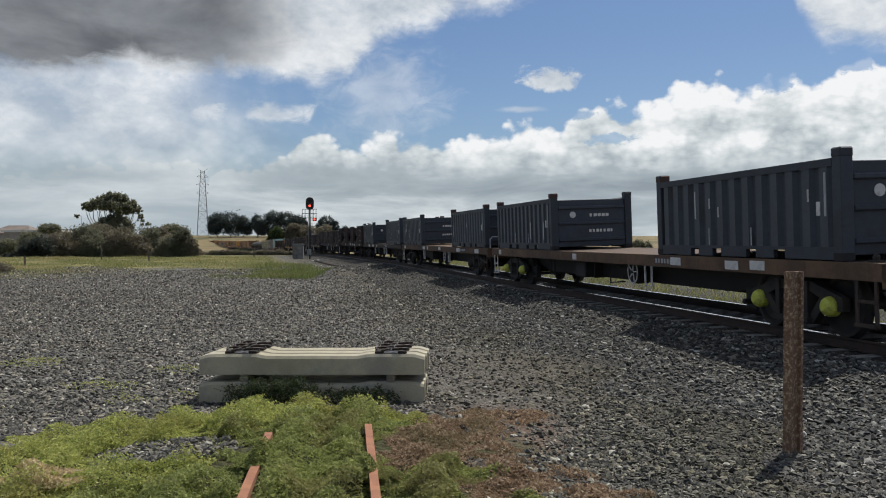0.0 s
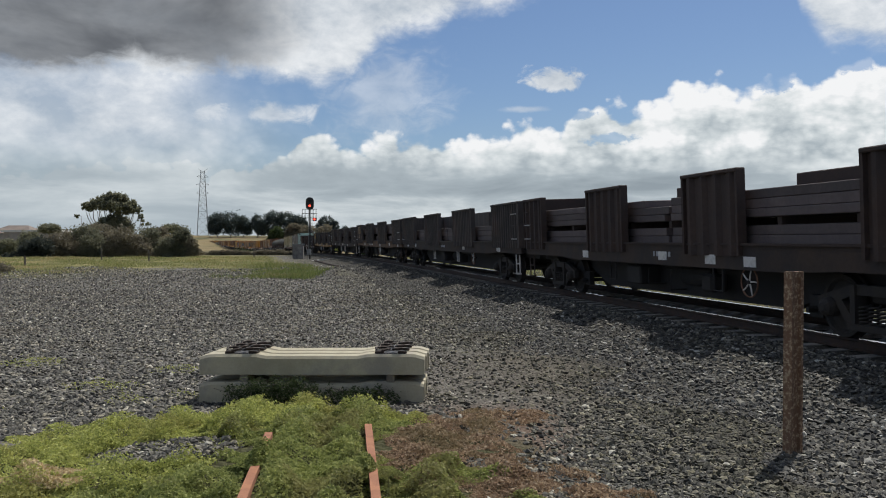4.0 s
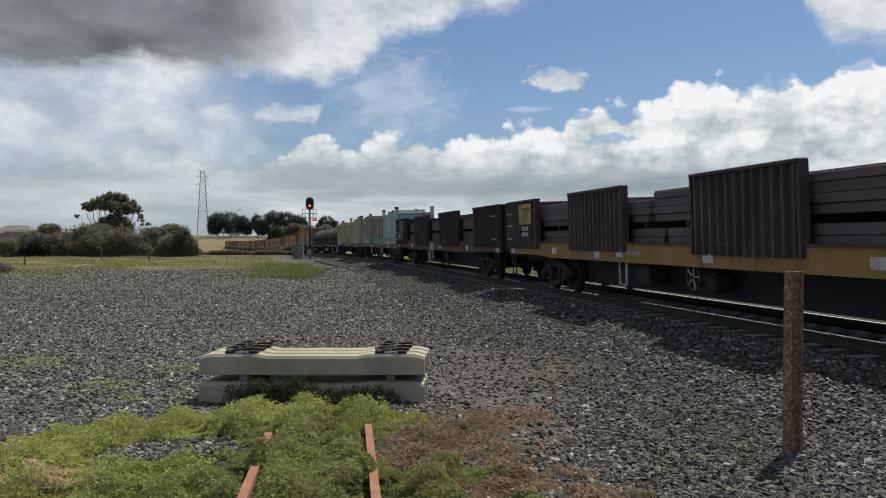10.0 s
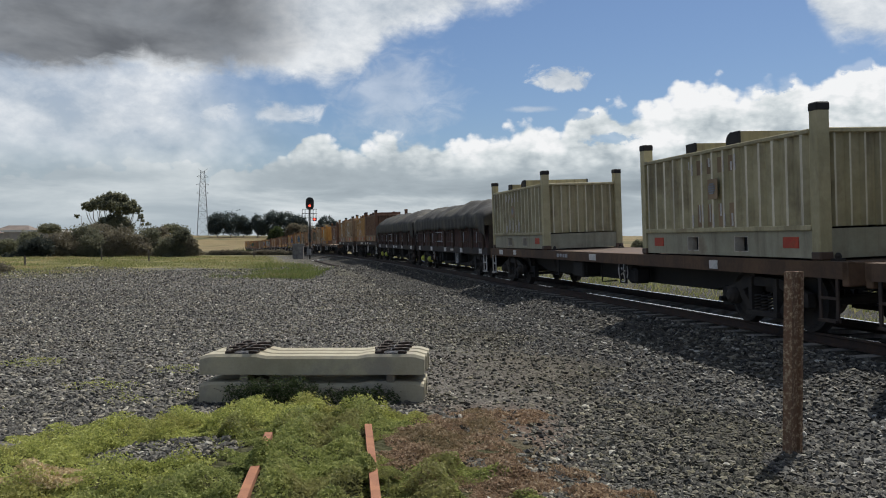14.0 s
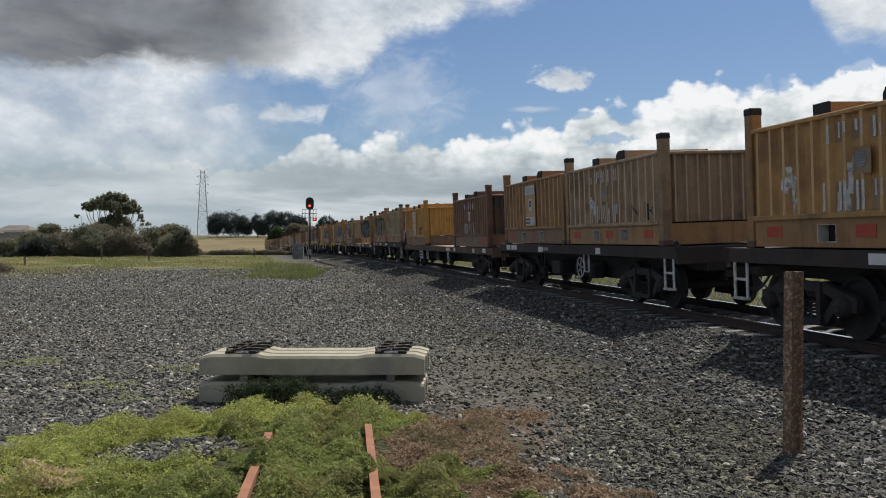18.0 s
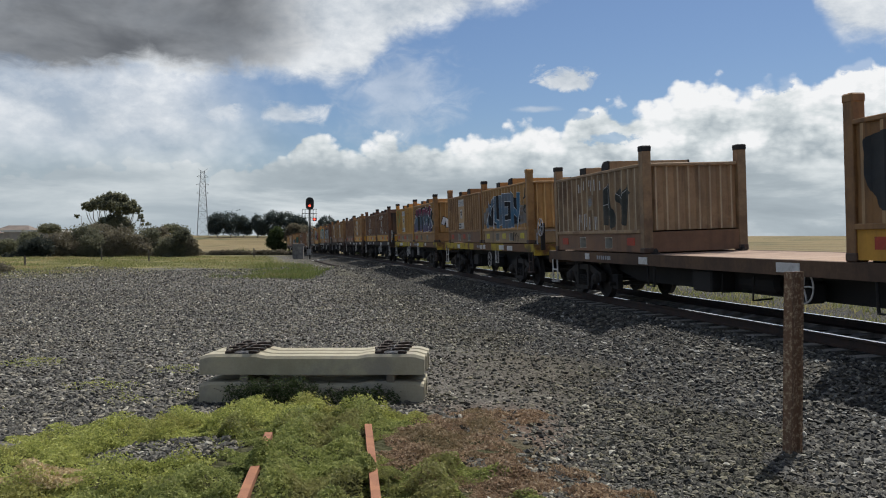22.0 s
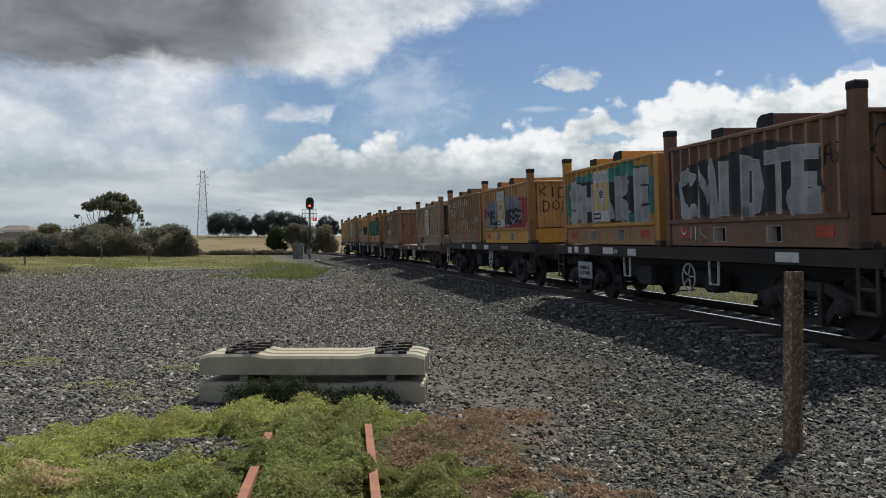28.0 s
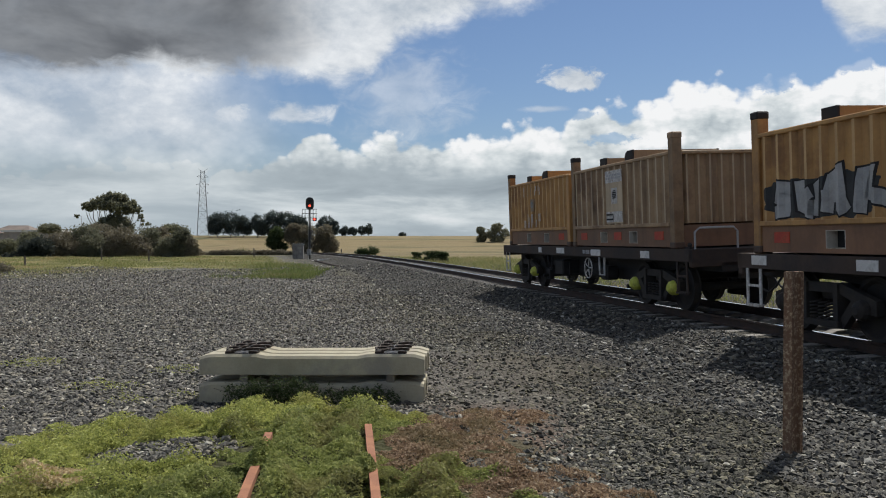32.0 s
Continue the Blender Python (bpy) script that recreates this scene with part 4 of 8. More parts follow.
            for zc, hi in ((top - 0.30, 0.27), (hb + 0.28, 0.40)):
                block("sign", (0.006, 1.3, hi), M_FADED, c, (-1.1475, y0, zc), "ghost of a peeled sign")
                for j in range(-2, 3):
                    for e in (-0.055, 0.055):
                        if rng.random() < 0.72:
                            hh = round(hi * rng.choice((0.55, 0.8, 1.0)), 3)
                            block("sign_flake", (0.006, rng.choice((0.03, 0.05)), hh), M_FLAKE, c, (-1.2135, y0 + j * (L - 0.4) / 15 + e, zc + (hi - hh) / 2 * rng.choice((-1, 1))), "white remnant of a peeled sign")
        piece("mark", ("mark",), oval, M_BLACK if sign == "white" else G_GREY, c, Matrix.Translation((-1.2235, y0 - 0.03, top - 0.71)) @ NEAR_SIDE)
    if art:
        art(Wall(c, L), Wall(c, L, True), hb, top)
    TRAIN.append((c, (u0 + u1) / 2, 1.122 + up))
    return c


def navy_container(u0, u1, seed):
    rng = random.Random(seed)
    L, W, top, post = u1 - u0, 2.40, 1.42, 1.58
    c = thing("container", "dark navy open-top steel container with worn white marks", "container", "navy containers on the train")
    lk = round(L, 2)
    for sx in (-1, 1):
        def low_rail(bm):
            cuts = [-L / 2 + 0.2, -1.5, -1.2, -0.7, -0.4, 0.4, 0.7, 1.2, 1.5, L / 2 - 0.2]
            for i in range(9):
                if i % 2 == 0:
                    box(bm, -0.04, 0.04, cuts[i], cuts[i + 1], 0.02, 0.20)
                else:
                    box(bm, -0.04, 0.04, cuts[i], cuts[i + 1], 0.15, 0.20)
        piece("bottom_rail", ("navy_low", lk), low_rail, M_NAVY, c, Matrix.Translation((sx * 1.15, 0, 0)))
        piece("side_wall", ("navy_side", lk), lambda bm: ribbed(bm, L - 0.4, top - 0.26, 13, 0.055, rib=0.62), M_NAVY, c, Matrix.Translation((sx * 1.135, 0, 0.2)) @ Matrix.Diagonal((-sx, 1, 1, 1)))
        piece("top_rail", ("navy_top", lk), lambda bm: prism(bm, [(-0.05, -0.08), (0.06, -0.08), (0.06, 0.0), (0.0, 0.03), (-0.05, 0.03)], -L / 2 + 0.2, L / 2 - 0.2, axis=1), M_NAVY, c,
              Matrix.Translation((sx * 1.15, 0, top)) @ Matrix.Diagonal((-sx, 1, 1, 1)))
        for sy in (-1, 1):
            block("corner_post", (0.2, 0.2, post), M_NAVY, c, (sx * 1.1, sy * (L / 2 - 0.1), post / 2), bevel=0.012)
            block("corner_casting", (0.215, 0.215, 0.14), M_NAVYRUST if rng.random() < 0.3 else M_NAVY, c, (sx * 1.1, sy * (L / 2 - 0.1), post - 0.06), bevel=0.02)
            block("corner_casting", (0.215, 0.215, 0.13), M_DARK, c, (sx * 1.1, sy * (L / 2 - 0.1), 0.068), bevel=0.02)
    for sy in (-1, 1):
        block("end_wall", (W - 0.4, 0.08, top - 0.1), M_NAVY, c, (0, sy * (L / 2 - 0.1), top / 2 + 0.03), bevel=0.01)
        for z in (0.28, 0.74, 1.18):
            block("end_rib", (W - 0.42, 0.07, 0.09), M_NAVY, c, (0, sy * (L / 2 - 0.04), z), bevel=0.02)
    block("floor", (W - 0.2, L - 0.2, 0.06), M_DARK, c, (0, 0, 0.2))
    block("cover", (W - 0.3, L - 0.6, 0.04), M_DARK, c, (0, 0, top - 0.05), "dark cover sheet")
    bars(5, (0.6, 0.12), M_WHITE, c, (0.25, -L / 2 + 0.055, 0.96), face=FRONT_END)
    bars(7, (0.75, 0.12), M_WHITE, c, (0.3, -L / 2 + 0.055, 0.52), face=FRONT_END)
    if rng.random() < 0.5:
        piece("data_disc", ("data_disc",), lambda bm: tube(bm, [(0, 0, 0), (0, 0.008, 0)], 0.09, 16), M_WHITE, c, Matrix.Translation((-0.55, -L / 2 + 0.05, 0.98)), "round white data disc")
    for k2 in range(rng.randint(2, 5)):        # white scuffs on the ribs
        block("scuff", (0.006, 0.04, round(rng.choice((0.18, 0.3, 0.5)), 2)), M_FLAKE, c, (-1.1935, -L / 2 + 0.2 + (rng.randrange(1, 13) + 0.5) * (L - 0.4) / 13 + rng.choice((-0.06, 0.05)), rng.uniform(0.5, 0.95)), "pale scuff in the paint")
    block("code_strip", (0.008, 0.05, 0.62), M_GREYBAR, c, (-1.195, -L / 2 + 0.36, 0.95), "worn white lettering strip")
    block("code_strip", (0.008, 0.09, 0.2), M_WHITE, c, (-1.195, -L / 2 + 0.52, 0.75), "small white data plate")
    for y in (rng.uniform(0.4, 1.0), rng.uniform(-0.9, -0.3)):
        block("scratch", (0.006, 0.03, 0.3), M_GREYBAR, c, (-1.195, y, 0.36), "pale scrape in the paint")
    TRAIN.append((c, (u0 + u1) / 2, 1.122))


# ---- train: open wagons with high ribbed panels ----
def open_wagon(u0, u1, segs, label, seed, body, sill, top=2.58, load=M_PLATE, ribs=0.27, caps="", badge=None, rear=None, style="two", plates=(), hand=None, treads=()):
    """segs: panel and bay borders from the front, as distances; panels first, then alternating."""
    rng = random.Random(seed)
    half = (u1 - u0) / 2
    w = thing("open_wagon", label, "open wagon", "wagons of the train")
    hk = round(half, 2)
    for sx in (-1, 1):
        piece("side_sill", ("open_sill", sx, hk), lambda bm, sx=sx: prism(bm, [(-half, 0.98), (-half + 3.0, 0.98), (-half + 4.2, 0.92), (half - 4.2, 0.92), (half - 3.0, 0.98), (half, 0.98), (half, 1.36), (-half, 1.36)],
              *sorted((sx * 1.22, sx * 1.14)), axis=0), sill, w)
        block("sill_flange", (0.06, 2 * half, 0.04), body, w, (sx * 1.235, 0, 1.35))
        for i in range(0, len(segs) - 1, 2):
            a, b = -half + segs[i], -half + segs[i + 1]
            n = max(4, round((b - a) / ribs))
            last = i + 2 >= len(segs)
            ln = round(b - a, 2)
            piece("side_panel", ("gond_panel", ln, n), lambda bm, ln=ln, n=n: ribbed(bm, ln, top - 1.15, n, 0.07, 0.10, 0.38), body, w,
                  Matrix.Translation((sx * 1.228, (a + b) / 2, 1.15)) @ Matrix.Diagonal((-sx, 1, 1, 1)))
            block("panel_rim", (0.19, ln + 0.06, 0.07), body, w, (sx * 1.225, (a + b) / 2, top + 0.02), bevel=0.015)
            for y in (a, b):
                block("panel_edge", (0.16, 0.07, top - 1.16), body, w, (sx * 1.22, y, (top + 1.16) / 2))
    for sy in (-1, 1):
        piece("end_wall", ("gond_end",), lambda bm: ribbed(bm, 2.26, top - 1.0, 7, 0.08), body, w, Matrix.Translation((0, sy * (half - 0.1), 1.0)) @ Matrix.Rotation(math.pi / 2 * (1 if sy < 0 else -1), 4, "Z"))
        block("end_rim", (2.4, 0.13, 0.08), body, w, (0, sy * (half - 0.07), top + 0.02), bevel=0.015)
        for sx in (-1, 1):
            for k2, z in enumerate((1.45, 1.86, 2.24)):
                piece("grab_iron", ("grab_iron",), lambda bm: tube(bm, [(0.03, -0.2, 0), (-0.03, -0.19, 0), (-0.03, 0.19, 0), (0.03, 0.2, 0)], 0.013, 5), M_WHITE if k2 == 0 or rng.random() < 0.6 else body, w,
                      Matrix.Translation((sx * 1.32, sy * (half - 0.42), z)) @ Matrix.Diagonal((-sx, 1, 1, 1)), "thin white grab iron")
    block("floor", (2.3, 2 * half - 0.1, 0.08), M_DARK, w, (0, 0, 1.14))
    mid = (u0 + u1) / 2
    running_gear(w, half, 0.94, caps, rng, half - 2.55, rear=rear, hand=None if hand is None else hand - mid, treads=[u - mid for u in treads])
    for u in plates or [mid + rng.uniform(-half + 0.6, half - 0.6) for i in range(5)]:
        block("marker_plate", (0.012, 0.36, 0.17), M_WHITE if rng.random() < 0.7 else M_FLAKE, w, (-1.226 if abs(u - mid) < half - 0.1 else -1.24, u - mid, 1.08 + rng.uniform(-0.02, 0.06)), "faded white reflective plate")
    bars(6, (0.8, 0.14), M_GREYBAR, w, (-1.223, rng.uniform(-3, 3), 1.14))
    if badge:
        y = half - 2.1
        if badge == "dark":
            y = half - 0.85
            block("code_panel", (0.012, 0.95, 0.62), M_BLACK, w, (-1.306, y, 1.78), "black panel with white marks")
        else:
            rust = badge == "rust"
            block("sign", (0.014, 1.25, 0.62 if not rust else 0.56), M_RUSTSIGN if rust else M_FLAKYEL, w, (-1.306, y, 2.20), "rust-eaten tan sign panel with a dark mark" if rust else "flaking yellow sign panel with a brown mark")
            piece("mark", ("mark_bent",), lambda bm: [prism(bm, [(x, -0.19), (x + 0.07, -0.19), (x + 0.14, 0.09), (x + 0.30, 0.09), (x + 0.34, 0.19), (x + 0.10, 0.19)], 0, 0.004, axis=2) for x in (-0.38, -0.12, 0.10)], M_GONDBRN if rust else M_RUSTY, w,
                  Matrix.Translation((-1.315, y - 0.1, 2.2)) @ NEAR_SIDE, "brown angular mark")
            block("code_panel", (0.012, 1.2, 0.52 if rust else 0.45), M_GONDBRN if rust else M_BLACK, w, (-1.306, y, 1.66 if rust else 1.64), "dark panel with worn marks")
        bars(5, (0.62, 0.24 if badge == "rust" else 0.34), M_FADED if badge == "rust" else M_FLAKE, w, (-1.314, y, 1.80 if badge == "dark" else 1.68), 2)
    elif rng.random() < 0.6:
        block("sign", (0.012, 0.35, 0.4), M_FLAKE, w, (-1.306, half - 1.0, 1.9), "small pale data panel")
        bars(4, (0.26, 0.3), M_BLACK, w, (-1.313, half - 1.0, 1.9), 3)
    TRAIN.append((w, (u0 + u1) / 2, 0.0))
    # its load of steel: slabs in layers along the wagon
    ld = thing("steel_load", "stacked rusty-brown steel slabs lying in an open wagon", "steel slabs", "loads of steel slabs")
    z = 0.0
    if style == "beams":                       # two tiers of deep beams with flanges
        for tier in range(2):
            z += 0.10
            for y in np.arange(-half + 1.0, half - 0.8, 1.9):
                block("dunnage", (1.9, 0.12, 0.10), M_SILLBRN, ld, (0, float(y), z - 0.05))
            for a, b in ((-half + 0.6, -0.4), (-0.3, half - 0.6)):
                for x in (-0.84, -0.28, 0.28, 0.84):
                    beam = block("beam", (0.40, b - a, 0.40), load, ld, (x, (a + b) / 2, z + 0.23), bevel=0.01)
                    for zz in (-0.215, 0.215):
                        block("flange", (0.54, b - a, 0.03), load, beam, (0, 0, zz))
            z += 0.46
    else:
        tiers = {"two": ((3, 0.165), (rng.choice((3, 4)), 0.155)), "low": ((4, 0.185),), "short": ((3, 0.165), (2, 0.26))}[style]
        for bundle, (count, thick) in enumerate(tiers):
            first = -half + (5.0 if style == "short" and bundle == 0 else 0.6)
            last = half - ((5.1, 4.1)[bundle] if style == "short" else 0.6)
            cut = rng.uniform(-1.0, 1.0)
            for layer in range(count):
                h = thick * rng.uniform(0.9, 1.1)
                for a, b in ((first, cut - 0.05), (cut + 0.05, last)):
                    less = rng.uniform(0.3, 2.4) if layer == count - 1 and bundle == 1 else rng.uniform(0.0, 0.25)
                    inset = rng.uniform(0.0, 0.05)
                    block("slab", (2.06 - 2 * inset, round(b - a - less, 1), h - 0.006), load, ld, (0, (a + b + less) / 2, z + h / 2), bevel=0.01)
                z += h
            if bundle + 1 < len(tiers):
                for y in np.arange(-half + 1.0, half - 0.8, 1.9):
                    low = 0.0 if y < first else z
                    block("dunnage", (1.9, 0.12, z + 0.13 - low), M_SILLBRN, ld, (0, float(y), (low + z + 0.13) / 2))
                z += 0.135
    TRAIN.append((ld, (u0 + u1) / 2, 1.182))
    return w


# ---- train: low-sided wagons under tarpaulins ----
def sheeted_wagon(u0, u1, seed):
    rng = random.Random(seed)
    half = (u1 - u0) / 2
    w = thing("sheeted_wagon", "dark low-sided wagon with ribbed sides below a tarpaulin", "open wagon", "wagons of the train")
    for sx in (-1, 1):
        block("side_sill", (0.1, 2 * half, 0.26), M_SOOT, w, (sx * 1.18, 0, 1.0), bevel=0.01)
        piece("side_wall", ("sheet_side", round(half, 2)), lambda bm: ribbed(bm, 2 * half - 0.1, 1.0, 40, 0.06), M_SHEETSIDE, w, Matrix.Translation((sx * 1.15, 0, 1.12)) @ Matrix.Diagonal((-sx, 1, 1, 1)))
        for z in (1.35, 1.75):
            for i in range(6):
                y = -half + 1.2 + i * (2 * half - 2.4) / 5
                piece("side_rail", ("side_rail",), lambda bm: tube(bm, [(0, -0.7, 0), (0, 0.7, 0)], 0.022, 6), M_GREYBAR if (i + int(z * 10)) % 4 == 0 else M_WAGON, w, Matrix.Translation((sx * 1.25, y, z)))
        for i in range(9):
            block("stake", (0.08, 0.09, 0.95), M_WAGON, w, (sx * 1.24, -half + 0.5 + i * (2 * half - 1.0) / 8, 1.55), bevel=0.01)
    for sy in (-1, 1):
        block("end_wall", (2.3, 0.1, 1.3), M_SOOT, w, (0, sy * (half - 0.05), 1.55), bevel=0.01)
    block("floor", (2.3, 2 * half - 0.1, 0.08), M_DARK, w, (0, 0, 1.1))
    running_gear(w, half, 0.87, "rear", rng, half - 2.0)
    for i in range(5):
        block("marker_plate", (0.012, 0.4, 0.18), M_WHITE, w, (-1.236, -half + 1 + i * (2 * half - 2) / 4, 1.0), "white reflective plate")
    bars(6, (0.6, 0.13), M_WHITE, w, (-1.233, rng.uniform(-2, 2), 1.0))
    TRAIN.append((w, (u0 + u1) / 2, 0.0))
    # the sheet: slack humps with sagging hems
    t = thing("tarpaulin", "slack dark grey tarpaulin roped over a wagon load", "tarpaulin", "tarpaulins on the train")
    bm = bmesh.new()
    nx, ny = 30, 90
    grid = []
    for j in range(ny + 1):
        y = -half - 0.03 + (2 * half + 0.06) * j / ny
        e = max(0.0, min(1.0, (half + 0.03 - abs(y)) / 1.3)) ** 0.6
        hump = 0.54 + 0.07 * math.sin(y * 0.8 + seed) + 0.05 * math.sin(y * 1.9 + 2 * seed)
        row = []
        for i in range(nx + 1):
            a = -1 + 2 * i / nx
            w2 = 1.33
            if abs(a) > 0.72:
                f = (abs(a) - 0.72) / 0.28
                hem = 0.54 + 0.02 * math.sin(y * 2.1 + seed + (0 if a < 0 else 2)) + 0.015 * math.sin(y * 7.3) + 0.28 * (1 - min(1.0, (half + 0.03 - abs(y)) / 0.9))
                x = math.copysign(w2 + 0.03 * math.sin(y * 9.0) * f, a)
                z = 2.28 + 0.10 * e - hem * f
            else:
                q = a / 0.72
                x = q * w2
                z = 2.28 + 0.10 * e + (hump * (0.45 + 0.55 * e)) * (1 - abs(q) ** 2.4) + 0.03 * math.sin(4 * q + 3 * y)
            row.append(bm.verts.new((x, y, z + 0.05 * noise.noise((x * 1.6, y * 1.6, seed)) + 0.13 * abs(noise.noise((x * 0.9 + y * 1.3, y * 0.8 - x, seed + 4))) - 0.05 * abs(noise.noise((x * 2.6 - y, y * 2.2 + x, seed + 9))))))
        grid.append(row)
    for r0, r1 in zip(grid, grid[1:]):
        for i in range(nx):
            f = bm.faces.new((r0[i], r0[i + 1], r1[i + 1], r1[i]))
            f.smooth = True
    for row, end in ((grid[0], -1), (grid[-1], 1)):
        low = [bm.verts.new((v.co.x * 0.99, v.co.y + end * 0.02, min(v.co.z, 1.95))) for v in row]
        for i in range(nx):
            bm.faces.new((row[i], row[i + 1], low[i + 1], low[i]))
    sheet = part("sheet", bm, M_TARP, t)
    so = sheet.modifiers.new("cloth", "SOLIDIFY")
    so.thickness = 0.012
    for i in range(7):
        y = -half + 1.0 + i * (2 * half - 2.0) / 6
        piece("rope", ("rope",), lambda bm: tube(bm, [(0, 0, 0), (0.0, 0.05, -0.42)], 0.012, 5), M_GREYBAR, t, Matrix.Translation((-1.36, y, 1.72)))
    TRAIN.append((t, (u0 + u1) / 2, 0.0))


# ---- train: the consist, from the leading end ----
NAVY_WAGON = "grimy flat wagon with brown sills and white plates"
for i, (a, b, c0, c1) in enumerate(((-245.6, -225.75, -244.7, -232.3), (-225.15, -205.5, -224.8, -211.8), (-205.25, -186.5, -204.9, -192.7))):
    flat_wagon(a, b, M_SILLRUST if i < 2 else M_SILLBRN, NAVY_WAGON, 10 + i, caps="both" if i == 0 else "")
    for u in (c0, c1):
        navy_container(u, u + 5.75, 30 + i * 2 + (u == c1))

open_wagon(-185.7, -168.0, (0.0, 2.4, 5.5, 7.4, 10.3, 12.4, 16.0, 17.7), "brown-black open wagon with narrow ribbed panels, loaded with steel", 41, M_GONDBRN, M_SILLBRN, ribs=0.45)
SEG = (0.0, 3.2, 6.25, 9.6, 12.7, 16.05, 19.2, 23.0)
GOND = "soot-black open wagon with high ribbed panels and open bays"
open_wagon(-167.35, -144.25, SEG, GOND, 42, M_GONDOLA, M_SILLBRN, style="low")
open_wagon(-143.45, -121.0, SEG[:-1] + (22.35,), GOND, 43, M_GONDOLA, M_SILLRUST, badge="rust", rear=6.9, plates=(-125.85, -128.9, -130.3, -134.3, -138.6, -142.0), hand=-133.4, treads=(-134.1,))
open_wagon(-120.05, -97.35, SEG[:-1] + (22.6,), GOND, 44, M_GONDOLA, M_SILLBRN, caps="rear", badge="dark", rear=7.8, style="short", plates=(-98.3, -101.3, -105.4, -108.5, -109.8, -112.85, -118.5), hand=-109.7, treads=(-106.75, -110.55))
open_wagon(-96.35, -74.1, (0.0, 3.3, 6.4, 9.7, 12.9, 16.3, 19.2, 22.2), "soot-black open wagon with ribbed panels, open bays and ochre sills", 45, M_GONDOLA, M_SILLYEL, badge="rear", rear=7.0, plates=(-74.6, -78.6, -81.75, -83.1, -87.1, -91.55, -95.7), hand=-86.4, treads=(-83.2,))
g6 = open_wagon(-72.9, -50.0, (0.0, 3.4, 6.3, 10.0, 13.0, 16.4, 19.4, 22.9), "brown-black open wagon with ribbed panels, carrying red-brown beams", 46, M_GONDBRN, M_SILLRUST, load=M_PLATERED, badge="rust", rear=7.0, style="beams", plates=(-50.55, -55.15, -62.7, -68.0, -72.55), hand=-60.65, treads=(-59.85,))


def plain_tag(text, wide, high, r, material, parent, at, label, lean=0.0, ring=False):
    """A tag sprayed on a flat plate, perhaps with a ring round it."""
    rng = random.Random(len(text))
    bm = bmesh.new()
    st = wide / len(text)
    for i, ch in enumerate(text):
        for line in HAND[ch]:
            ribbon(bm, [((i + 0.1 + 0.8 * a) * st - wide / 2, (b - 0.5) * high + rng.uniform(-0.03, 0.03) * high, 0.0) for a, b in line], r, 0.0002 * i)
    if ring:
        pts = [(wide * 0.60 * math.copysign(abs(math.cos(a)) ** 0.4, math.cos(a)), high * 0.82 * math.copysign(abs(math.sin(a)) ** 0.5, math.sin(a))) for a in np.linspace(0, math.tau, 33)]
        ribbon(bm, pts, r, 0.0, 0.0)
    return part("graffiti", bm, material, parent, label, Matrix.Translation(at) @ NEAR_SIDE @ Matrix.Rotation(lean, 4, "Z"))


plain_tag("SHAKER", 0.80, 0.24, 0.027, G_WHITE, g6, (-1.226, 0.82, 1.14), "white sprayed tag in a ring", ring=True)
plain_tag("SHAKE", 0.62, 0.26, 0.032, G_WHITE, g6, (-1.318, 10.2, 1.66), "white sprayed tag", lean=0.2)

flat_wagon(-49.95, -30.55, M_SILLRUST, NAVY_WAGON, 51)
steel_container(-49.5, -43.8, M_TEAL, M_TEALBASE, "pale teal ribbed steel container with red reflectors", 61, sign="white")
steel_container(-37.0, -31.2, M_GREYRIB, M_TEALBASE, "weathered grey ribbed container on a teal base", 62, sign="grey")
flat_wagon(-30.2, -10.9, M_SILLRUST, NAVY_WAGON, 52)
steel_container(-29.6, -23.6, M_CREAM, M_BASECREAM, "dirty cream ribbed container with red reflectors", 63, sign="grey")
steel_container(-17.0, -11.3, M_CREAM, M_BASECREAM, "dirty cream ribbed container with peeling panels", 64, sign="grey")
sheeted_wagon(-10.5, 4.2, 3)
sheeted_wagon(4.9, 19.3, 5)

BROWN = "rust-brown ribbed steel container with tall corner posts"
OCHRE = "faded ochre ribbed steel container with tall corner posts"
YELLOW = "bright yellow-ochre ribbed steel container with sprayed tags"
TAN = "bleached tan ribbed steel container with worn signs"


# sprayed work, container by container
def art_ground_letters(side, end, hb, top):      # murky piece with pale outlines
    side.layer("spray_ground", G_MURK, lambda bm: blot(bm, 0.0, 1.16, 5.0, 1.15, 7), "dark sprayed background")
    side.up()
    sprayed(side, "LUCIB", -2.3, 2.35, hb + 0.12, 0.98, G_KHAKI, G_PALE, 0.36, 0.014, wild=0.03, seed=7)
    tagline(side, "616", -0.6, hb + 0.16, 0.8, 0.2, M_BLACK, 0.022, 3)


def art_green_black(side, end, hb, top):
    side.layer("spray_ground", G_INK, lambda bm: blot(bm, 0.0, 1.18, 5.3, 1.28, 8, 5), "green-black sprayed background")
    side.up()
    sprayed(side, "1612", -2.3, 2.0, hb + 0.12, 1.05, G_SLATE, G_PALE, 0.42, 0.011, wild=0.05, seed=8)
    tagline(side, "5124", 1.3, hb + 0.3, 0.7, 0.4, G_PALE, 0.02, 5)
    tagline(side, "42", -2.2, hb + 0.12, 0.5, 0.14, G_PALE, 0.014, 6)
    tagline(end, "NE", -0.95, 1.35, 0.75, 0.42, G_PALE, 0.024, 2)
    tagline(end, "NE", -0.6, 0.78, 0.6, 0.38, G_PALE, 0.02, 4)


def art_grey_small(side, end, hb, top):
    sprayed(side, "53", 0.5, 2.2, hb + 0.15, 1.0, G_MURK, None, 0.3, 0.03, shine=G_PALE, wild=0.05, seed=9)


